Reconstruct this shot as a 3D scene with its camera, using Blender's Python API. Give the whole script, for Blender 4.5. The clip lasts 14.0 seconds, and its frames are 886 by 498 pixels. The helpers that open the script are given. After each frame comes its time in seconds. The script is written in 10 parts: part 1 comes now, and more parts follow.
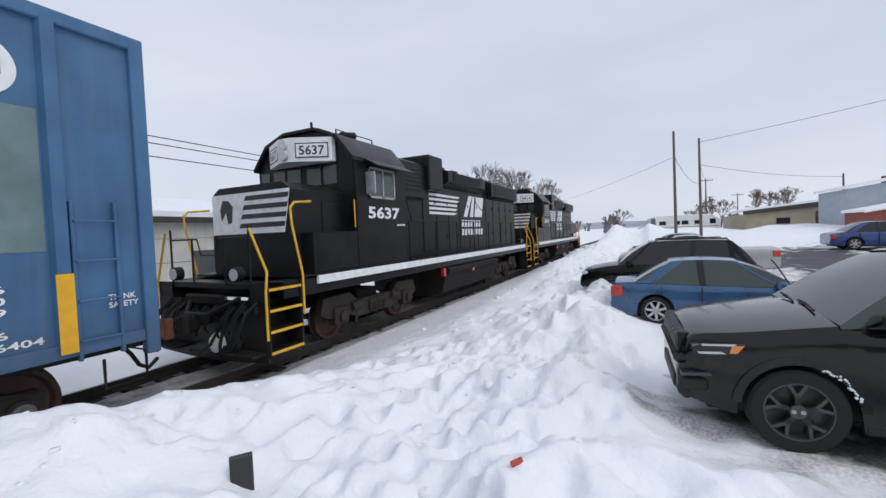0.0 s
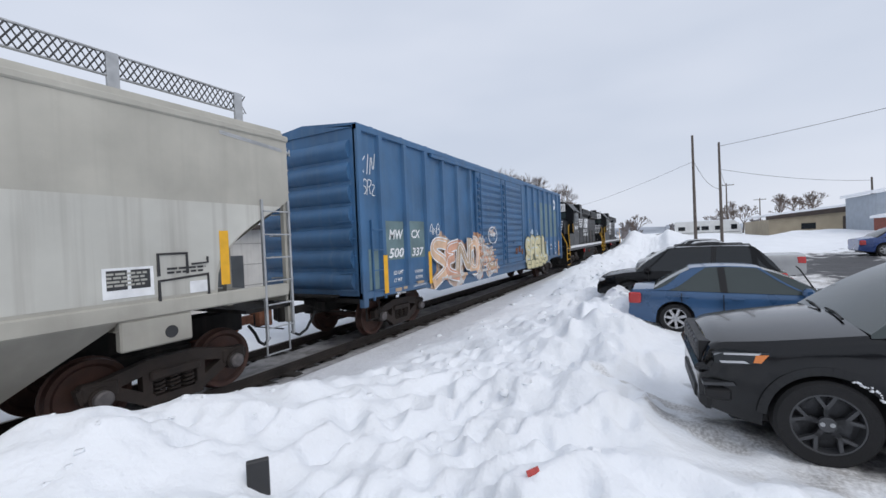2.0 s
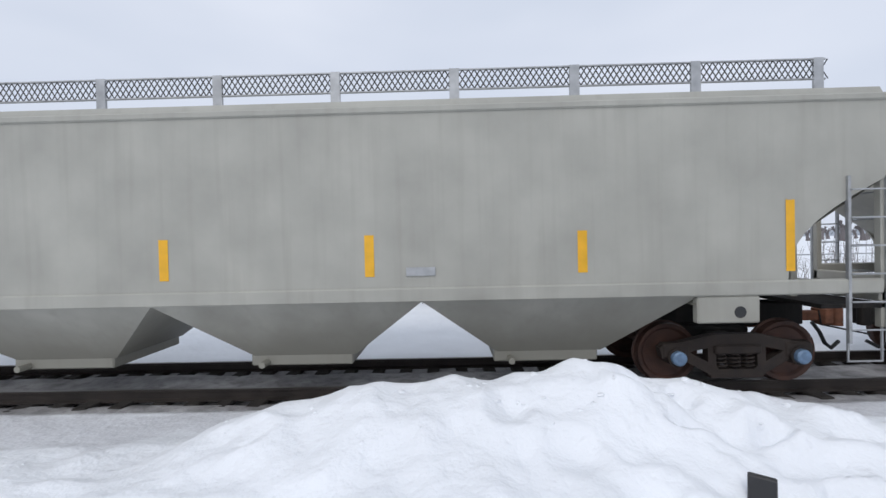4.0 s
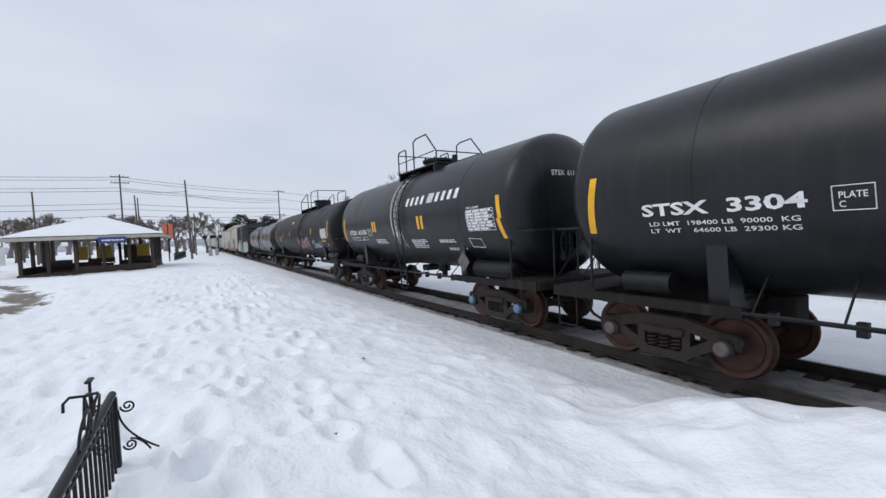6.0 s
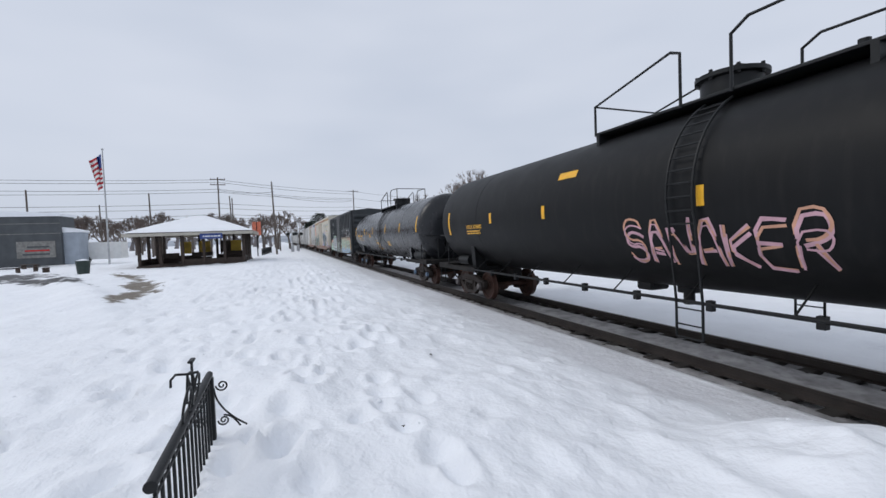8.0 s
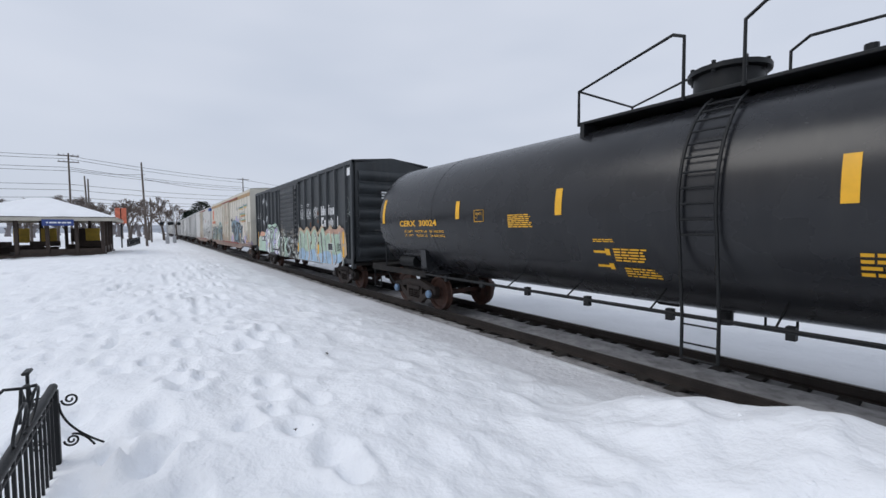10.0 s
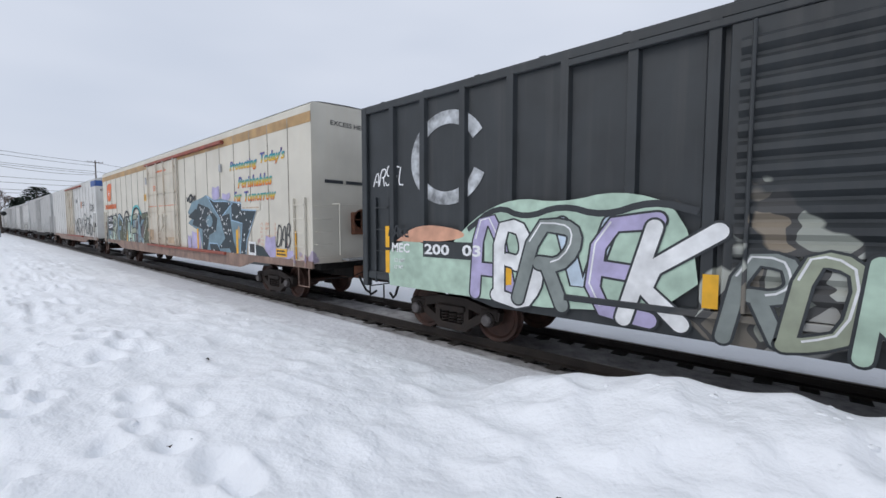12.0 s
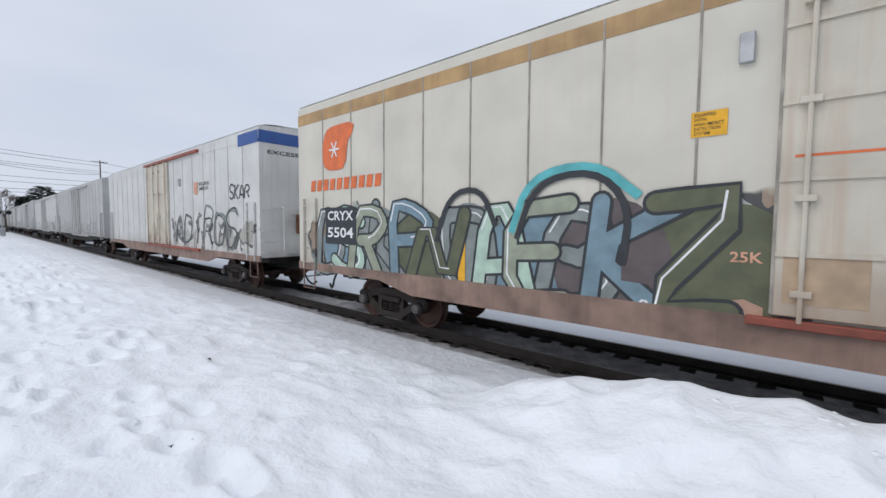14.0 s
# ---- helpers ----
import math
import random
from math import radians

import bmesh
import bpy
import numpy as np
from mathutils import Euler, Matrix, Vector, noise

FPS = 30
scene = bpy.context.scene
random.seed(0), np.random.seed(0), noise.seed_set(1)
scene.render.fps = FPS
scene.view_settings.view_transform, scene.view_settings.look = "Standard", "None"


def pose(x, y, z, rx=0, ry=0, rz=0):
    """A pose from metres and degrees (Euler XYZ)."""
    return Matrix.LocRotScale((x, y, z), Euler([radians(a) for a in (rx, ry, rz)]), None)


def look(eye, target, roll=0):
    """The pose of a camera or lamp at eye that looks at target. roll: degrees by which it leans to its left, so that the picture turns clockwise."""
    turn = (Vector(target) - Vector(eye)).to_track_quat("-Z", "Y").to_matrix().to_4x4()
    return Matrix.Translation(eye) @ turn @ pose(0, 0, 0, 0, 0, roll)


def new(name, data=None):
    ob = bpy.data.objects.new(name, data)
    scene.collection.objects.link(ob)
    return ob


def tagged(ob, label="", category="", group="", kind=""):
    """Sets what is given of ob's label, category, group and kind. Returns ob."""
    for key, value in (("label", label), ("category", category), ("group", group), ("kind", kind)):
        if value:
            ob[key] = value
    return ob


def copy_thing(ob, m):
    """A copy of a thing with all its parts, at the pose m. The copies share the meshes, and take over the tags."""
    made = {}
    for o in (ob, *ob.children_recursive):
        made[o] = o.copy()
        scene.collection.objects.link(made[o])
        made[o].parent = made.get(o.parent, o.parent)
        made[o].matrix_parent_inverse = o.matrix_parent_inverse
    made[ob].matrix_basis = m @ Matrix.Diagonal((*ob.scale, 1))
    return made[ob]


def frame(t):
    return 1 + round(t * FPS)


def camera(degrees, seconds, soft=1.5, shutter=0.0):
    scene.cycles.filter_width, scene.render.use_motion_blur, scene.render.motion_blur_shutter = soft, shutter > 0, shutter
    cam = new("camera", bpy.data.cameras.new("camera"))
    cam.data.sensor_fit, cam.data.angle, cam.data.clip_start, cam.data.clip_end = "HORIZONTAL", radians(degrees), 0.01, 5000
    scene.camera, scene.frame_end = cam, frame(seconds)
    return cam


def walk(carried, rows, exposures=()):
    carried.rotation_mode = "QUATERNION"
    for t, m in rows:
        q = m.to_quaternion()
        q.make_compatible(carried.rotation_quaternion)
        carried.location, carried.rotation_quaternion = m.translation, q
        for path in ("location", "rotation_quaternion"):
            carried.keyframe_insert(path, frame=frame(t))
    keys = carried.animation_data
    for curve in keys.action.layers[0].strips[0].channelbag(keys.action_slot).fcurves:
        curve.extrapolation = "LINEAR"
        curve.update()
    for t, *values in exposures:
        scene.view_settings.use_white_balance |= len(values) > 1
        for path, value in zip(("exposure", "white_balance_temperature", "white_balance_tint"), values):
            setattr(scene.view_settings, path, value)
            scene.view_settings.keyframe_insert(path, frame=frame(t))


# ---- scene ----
cam = camera(93.8, 14.0, soft=1.5, shutter=0.0)
EYE = (0.0, 0.0, 2.22)
# seconds, yaw, pitch, roll
TURNS = [
    (0, -63.75, -2.08, 2.28), (0.5, -64.27, -2.06, 2.31), (1, -64.31, -1.88, 2.34), (1.5, -63.8, -1.57, 2.36),
    (2, -61.7, -1.12, 2.37), (2.2, -60.09, -0.94, 2.35), (2.5, -56.3, -0.8, 2.3), (3.0, -43.2, -0.7, 2.1),
    (3.5, -22.3, -0.7, 1.8), (4.0, 1.0, -0.8, 1.3), (4.3, 13.4, -1.0, 1.2), (4.5, 21.62, -1.12, 0.8),
    (5, 41.6, -2.62, 2.59), (5.5, 52.87, -2.04, 1.82), (6, 59.34, -2.15, 2.63), (6.5, 63.55, -2.3, 2.72),
    (7, 66.25, -2.21, 2.52), (7.5, 67.93, -1.98, 2.48), (7.7, 68.4, -1.9, 2.45), (8.2, 68.8, -1.95, 2.1),
    (8.8, 66.2, -2.1, 1.5), (9.3, 62.2, -2.3, 1.0), (9.8, 57.3, -2.55, 0.6), (10, 55.09, -2.72, 0.37),
    (10.5, 49.54, -3.14, -0.07), (11, 45.31, -3.35, -0.16), (11.5, 42.54, -3.53, -0.1), (12, 41.0, -3.64, 0.0),
    (12.5, 40.23, -3.7, -0.03), (13, 40.03, -3.76, -0.11), (13.5, 40.49, -3.62, -0.25), (14, 41.33, -3.37, -0.4)]
walk(cam, [(t, pose(*EYE, 90 + p, r, y)) for t, y, p, r in TURNS],
     exposures=[(0, 0.04), (2.0, 0.06), (4.5, 0.11), (5.5, 0.07), (7.0, -0.02), (7.7, -0.04), (10.0, -0.04), (11.0, -0.01), (12.5, 0.04), (14.0, 0.05)])

TRACK_Y = 7.235      # centre line of the track; z = 0 is the top of the rails
SPEED = 11.38        # metres a second, towards +x

# ---- sky and sun ----
world = bpy.data.worlds.new("sky")
scene.world = world
world.use_nodes = True
wn, wl = world.node_tree.nodes, world.node_tree.links
bg = wn["Background"]
sky = wn.new("ShaderNodeTexSky")
sky.sky_type, sky.sun_disc, sky.sun_elevation, sky.sun_rotation = "NISHITA", False, radians(32), radians(200)
sky.air_density, sky.dust_density = 1.0, 3.0
wc = wn.new("ShaderNodeTexCoord")
wmap = wn.new("ShaderNodeMapping")
wmap.inputs["Scale"].default_value = (1.2, 1.2, 4.0)
wnoise = wn.new("ShaderNodeTexNoise")
wnoise.inputs["Scale"].default_value, wnoise.inputs["Detail"].default_value = 1.1, 3
wramp = wn.new("ShaderNodeValToRGB")
wramp.color_ramp.elements[0].position, wramp.color_ramp.elements[0].color = 0.3, (5.95, 6.55, 7.75, 1)
wramp.color_ramp.elements[1].position, wramp.color_ramp.elements[1].color = 0.72, (7.4, 7.85, 8.9, 1)
wmix = wn.new("ShaderNodeMix")
wmix.data_type = "RGBA"
wmix.inputs["Factor"].default_value = 0.93
wl.new(wc.outputs["Generated"], wmap.inputs["Vector"])
wl.new(wmap.outputs["Vector"], wnoise.inputs["Vector"])
wl.new(wnoise.outputs["Fac"], wramp.inputs["Fac"])
wl.new(sky.outputs["Color"], wmix.inputs["A"])
wl.new(wramp.outputs["Color"], wmix.inputs["B"])
wl.new(wmix.outputs["Result"], bg.inputs["Color"])
bg.inputs["Strength"].default_value = 0.1
sun = new("sun", bpy.data.lights.new("sun", "SUN"))
sun.data.energy, sun.data.angle, sun.data.color = 0.78, radians(30), (1.0, 0.97, 0.93)
sun.matrix_world = look((0, 0, 50), (8, 22, 24))
scene.view_settings.exposure = 0.0


# ---- materials ----
def mat(name, base, rough=0.6, metal=0.0, var=0.2, scale=3.0, bump=0.15, bscale=60.0, streak=None, streaks=0.0, zstretch=0.25, spec=0.5, coat=0.0, grime=None, grime_z=(0.0, 0.0)):
    """A painted or raw surface: two scales of tone, fine relief, and streaks or grime with a shape of their own."""
    m = bpy.data.materials.new(name)
    m.use_nodes = True
    n, l = m.node_tree.nodes, m.node_tree.links
    p = n["Principled BSDF"]
    tc = n.new("ShaderNodeTexCoord")
    a = n.new("ShaderNodeTexNoise")
    a.inputs["Scale"].default_value, a.inputs["Detail"].default_value = scale, 6
    l.new(tc.outputs["Object"], a.inputs["Vector"])
    b = n.new("ShaderNodeTexNoise")
    b.inputs["Scale"].default_value, b.inputs["Detail"].default_value = bscale, 3
    l.new(tc.outputs["Object"], b.inputs["Vector"])
    r = n.new("ShaderNodeMapRange")
    r.inputs["From Min"].default_value, r.inputs["From Max"].default_value = 0.3, 0.7
    r.inputs["To Min"].default_value, r.inputs["To Max"].default_value = 1 - var, 1 + var
    l.new(a.outputs["Fac"], r.inputs["Value"])
    mul = n.new("ShaderNodeVectorMath")
    mul.operation = "SCALE"
    mul.inputs[0].default_value = base
    l.new(r.outputs["Result"], mul.inputs["Scale"])
    col = mul.outputs["Vector"]
    if streak:
        mp = n.new("ShaderNodeMapping")
        mp.inputs["Scale"].default_value = (5.0, 5.0, zstretch)
        l.new(tc.outputs["Object"], mp.inputs["Vector"])
        s = n.new("ShaderNodeTexNoise")
        s.inputs["Scale"].default_value, s.inputs["Detail"].default_value = 1.4, 5
        l.new(mp.outputs["Vector"], s.inputs["Vector"])
        sr = n.new("ShaderNodeMapRange")
        sr.inputs["From Min"].default_value, sr.inputs["From Max"].default_value = 0.5, 0.78
        sr.inputs["To Max"].default_value = streaks
        l.new(s.outputs["Fac"], sr.inputs["Value"])
        mx = n.new("ShaderNodeMix")
        mx.data_type = "RGBA"
        l.new(sr.outputs["Result"], mx.inputs["Factor"])
        l.new(col, mx.inputs["A"])
        mx.inputs["B"].default_value = (*streak, 1)
        col = mx.outputs["Result"]
    if grime:
        sep = n.new("ShaderNodeSeparateXYZ")
        l.new(tc.outputs["Object"], sep.inputs["Vector"])
        ad = n.new("ShaderNodeMath")
        ad.operation = "MULTIPLY_ADD"
        ad.inputs[1].default_value = 0.9
        l.new(a.outputs["Fac"], ad.inputs[0])
        l.new(sep.outputs["Z"], ad.inputs[2])
        gr = n.new("ShaderNodeMapRange")
        gr.inputs["From Min"].default_value, gr.inputs["From Max"].default_value = grime_z[0] + 0.45, grime_z[1] + 0.45
        gr.inputs["To Max"].default_value = 0.75
        l.new(ad.outputs["Value"], gr.inputs["Value"])
        mx = n.new("ShaderNodeMix")
        mx.data_type = "RGBA"
        l.new(gr.outputs["Result"], mx.inputs["Factor"])
        l.new(col, mx.inputs["A"])
        mx.inputs["B"].default_value = (*grime, 1)
        col = mx.outputs["Result"]
    l.new(col, p.inputs["Base Color"])
    p.inputs["Metallic"].default_value = metal
    p.inputs["Specular IOR Level"].default_value = spec
    p.inputs["Coat Weight"].default_value = coat
    p.inputs["Coat Roughness"].default_value = 0.04
    rr = n.new("ShaderNodeMapRange")
    rr.inputs["To Min"].default_value, rr.inputs["To Max"].default_value = max(rough - 0.12, 0.02), min(rough + 0.12, 1)
    l.new(a.outputs["Fac"], rr.inputs["Value"])
    l.new(rr.outputs["Result"], p.inputs["Roughness"])
    if bump:
        bp = n.new("ShaderNodeBump")
        bp.inputs["Strength"].default_value, bp.inputs["Distance"].default_value = bump, 0.02
        l.new(b.outputs["Fac"], bp.inputs["Height"])
        l.new(bp.outputs["Normal"], p.inputs["Normal"])
    return m


def sprayed(m, zones):
    """Adds spray-painted fields to a car's paint: (x0, x1, z0, z1, cell size, palette, outline) in the car's own metres."""
    n, l = m.node_tree.nodes, m.node_tree.links
    p = n["Principled BSDF"]
    tc = n.new("ShaderNodeTexCoord")
    sep = n.new("ShaderNodeSeparateXYZ")
    l.new(tc.outputs["Object"], sep.inputs["Vector"])
    warp = n.new("ShaderNodeTexNoise")
    warp.inputs["Scale"].default_value, warp.inputs["Detail"].default_value = 1.3, 2
    l.new(tc.outputs["Object"], warp.inputs["Vector"])

    def math_node(op, a, b):
        k = n.new("ShaderNodeMath")
        k.operation = op
        for i, q in enumerate((a, b)):
            if hasattr(q, "is_linked"):
                l.new(q, k.inputs[i])
            else:
                k.inputs[i].default_value = q
        return k.outputs[0]

    for x0, x1, z0, z1, cell, palette, outline in zones:
        flat = n.new("ShaderNodeCombineXYZ")
        w = math_node("MULTIPLY", math_node("SUBTRACT", warp.outputs["Fac"], 0.5), 1.1)
        l.new(math_node("ADD", sep.outputs["X"], w), flat.inputs[0])
        l.new(math_node("ADD", math_node("MULTIPLY", sep.outputs["Z"], 0.75), w), flat.inputs[1])
        vor = n.new("ShaderNodeTexVoronoi")
        vor.inputs["Scale"].default_value = 1 / cell
        l.new(flat.outputs[0], vor.inputs["Vector"])
        edge = n.new("ShaderNodeTexVoronoi")
        edge.feature = "DISTANCE_TO_EDGE"
        edge.inputs["Scale"].default_value = 1 / cell
        l.new(flat.outputs[0], edge.inputs["Vector"])
        ramp = n.new("ShaderNodeValToRGB")
        ramp.color_ramp.interpolation = "CONSTANT"
        while len(ramp.color_ramp.elements) < len(palette):
            ramp.color_ramp.elements.new(0.5)
        for i, c in enumerate(palette):
            ramp.color_ramp.elements[i].position = i / len(palette)
            ramp.color_ramp.elements[i].color = (*c, 1)
        sc = n.new("ShaderNodeSeparateColor")
        l.new(vor.outputs["Color"], sc.inputs[0])
        l.new(sc.outputs[0], ramp.inputs["Fac"])
        line = math_node("LESS_THAN", edge.outputs["Distance"], 0.07)
        mixl = n.new("ShaderNodeMix")
        mixl.data_type = "RGBA"
        l.new(line, mixl.inputs["Factor"])
        l.new(ramp.outputs["Color"], mixl.inputs["A"])
        mixl.inputs["B"].default_value = (*outline, 1)
        # a wobbling border
        wob = math_node("MULTIPLY", math_node("SUBTRACT", warp.outputs["Fac"], 0.5), 2.6)
        cx, hx, cz, hz = (x0 + x1) / 2, (x1 - x0) / 2, (z0 + z1) / 2, (z1 - z0) / 2
        dx = math_node("SUBTRACT", hx, math_node("ABSOLUTE", math_node("SUBTRACT", sep.outputs["X"], cx), 0.0))
        dz = math_node("SUBTRACT", hz, math_node("ABSOLUTE", math_node("SUBTRACT", sep.outputs["Z"], cz), 0.0))
        d = math_node("ADD", math_node("MINIMUM", dx, dz), wob)
        mr = n.new("ShaderNodeMapRange")
        mr.inputs["From Min"].default_value, mr.inputs["From Max"].default_value = 0.0, 0.07
        l.new(d, mr.inputs["Value"])
        old = p.inputs["Base Color"].links[0].from_socket
        fin = n.new("ShaderNodeMix")
        fin.data_type = "RGBA"
        l.new(math_node("MULTIPLY", mr.outputs["Result"], 0.92), fin.inputs["Factor"])
        l.new(old, fin.inputs["A"])
        l.new(mixl.outputs["Result"], fin.inputs["B"])
        l.new(fin.outputs["Result"], p.inputs["Base Color"])
    return m


def glass_mat(name, tint, rough=0.03):
    m = mat(name, tint, rough, var=0.1, scale=1.0, bump=0.0, spec=0.5, coat=0.15)
    return m


def snow_mat(name, tint=(0.86, 0.88, 0.91)):
    m = mat(name, tint, 0.75, var=0.03, scale=0.9, bump=0.0)
    n, l = m.node_tree.nodes, m.node_tree.links
    p = n["Principled BSDF"]
    tc = n["Texture Coordinate"]
    prev = None
    for s, dist in ((1.7, 0.13), (6.0, 0.045), (24.0, 0.006)):
        t = n.new("ShaderNodeTexNoise")
        t.inputs["Scale"].default_value, t.inputs["Detail"].default_value = s, 4
        l.new(tc.outputs["Object"], t.inputs["Vector"])
        b = n.new("ShaderNodeBump")
        b.inputs["Strength"].default_value, b.inputs["Distance"].default_value = 0.65, dist
        l.new(t.outputs["Fac"], b.inputs["Height"])
        if prev:
            l.new(prev.outputs["Normal"], b.inputs["Normal"])
        prev = b
    l.new(prev.outputs["Normal"], p.inputs["Normal"])
    p.inputs["Subsurface Weight"].default_value = 0.0
    return m


SNOW = snow_mat("snow")
GROUND = snow_mat("ground_snow")
BALLAST = mat("trackbed_dirty_snow", (0.31, 0.305, 0.31), 0.9, var=0.4, scale=2.5, bump=0.9, bscale=28, streak=(0.10, 0.095, 0.09), streaks=0.6, zstretch=5)
RAIL = mat("rail_steel_rusty", (0.030, 0.024, 0.021), 0.6, 0.2, var=0.4, scale=3, bump=0.3)
RAILTOP = mat("rail_head_worn", (0.22, 0.21, 0.20), 0.4, 0.9, var=0.2, scale=2)
TIE = mat("tie_timber", (0.030, 0.026, 0.023), 0.9, var=0.4, scale=5, bump=0.6, bscale=30)
ASPHALT = mat("wet_asphalt", (0.062, 0.062, 0.066), 0.55, var=0.45, scale=1.2, bump=0.5, bscale=90)
SLUSH = mat("muddy_slush", (0.30, 0.275, 0.25), 0.6, var=0.5, scale=3, bump=0.8, bscale=18)
PATHM = mat("wet_path", (0.17, 0.15, 0.12), 0.5, var=0.35, scale=1.5, bump=0.4, bscale=40)
BLACKP = mat("loco_black_paint", (0.0100, 0.0104, 0.0118), 0.36, var=0.4, scale=2.2, bump=0.05, streak=(0.020, 0.0195, 0.019), streaks=0.45, grime=(0.026, 0.024, 0.022), grime_z=(1.2, 0.6), spec=0.2)
UNDER = mat("underframe_grime", (0.011, 0.010, 0.0095), 0.8, var=0.45, scale=4, bump=0.4, bscale=35, streak=(0.05, 0.042, 0.035), streaks=0.5, spec=0.3)
TRUCKM = mat("truck_cast_iron", (0.024, 0.0165, 0.013), 0.75, 0.0, var=0.45, scale=5, bump=0.4, bscale=40)
WHEELM = mat("wheel_steel_brown", (0.060, 0.028, 0.020), 0.6, 0.2, var=0.4, scale=4, bump=0.3)
TREAD = mat("wheel_tread", (0.30, 0.29, 0.28), 0.35, 0.9, var=0.2)
HUB = mat("bearing_cap_blue", (0.16, 0.25, 0.38), 0.5, 0.2, var=0.3, scale=9)
HUBG = mat("bearing_cap_grey", (0.13, 0.12, 0.12), 0.6, 0.3, var=0.3, scale=9)
RUST = mat("rusty_iron", (0.16, 0.065, 0.035), 0.8, 0.1, var=0.5, scale=6, bump=0.4)
WHITE = mat("white_lettering", (0.78, 0.79, 0.80), 0.5, var=0.12, scale=6, bump=0.0)
YELLOW = mat("yellow_reflector", (0.80, 0.42, 0.02), 0.4, var=0.12, scale=5, bump=0.0)
YRAIL = mat("yellow_handrail", (0.72, 0.40, 0.03), 0.45, var=0.2, scale=5, bump=0.05)
BLACKL = mat("black_lettering", (0.03, 0.03, 0.032), 0.5, var=0.1, bump=0.0)
ORANGE = mat("orange_marking", (0.70, 0.16, 0.05), 0.5, var=0.15, scale=5, bump=0.0)
GALV = mat("galvanised_steel", (0.42, 0.43, 0.44), 0.5, 0.6, var=0.2, scale=5)
BLACKM = mat("black_iron", (0.011, 0.012, 0.013), 0.5, 0.0, var=0.3, scale=6, bump=0.1, spec=0.3)
LENS = mat("lamp_lens", (0.55, 0.56, 0.58), 0.1, var=0.1, bump=0.0, spec=0.8)
GLASS = glass_mat("dark_glass", (0.012, 0.015, 0.017))
# grey-green base lifted to imitate sky mirrored in the panes
SKYGLASS = glass_mat("sky_paled_glass", (0.050, 0.064, 0.062))
REDL = mat("red_lamp_plastic", (0.45, 0.02, 0.02), 0.15, var=0.1, bump=0.0, coat=0.5)
AMBER = mat("amber_lamp_plastic", (0.75, 0.22, 0.04), 0.15, var=0.1, bump=0.0, coat=0.5)


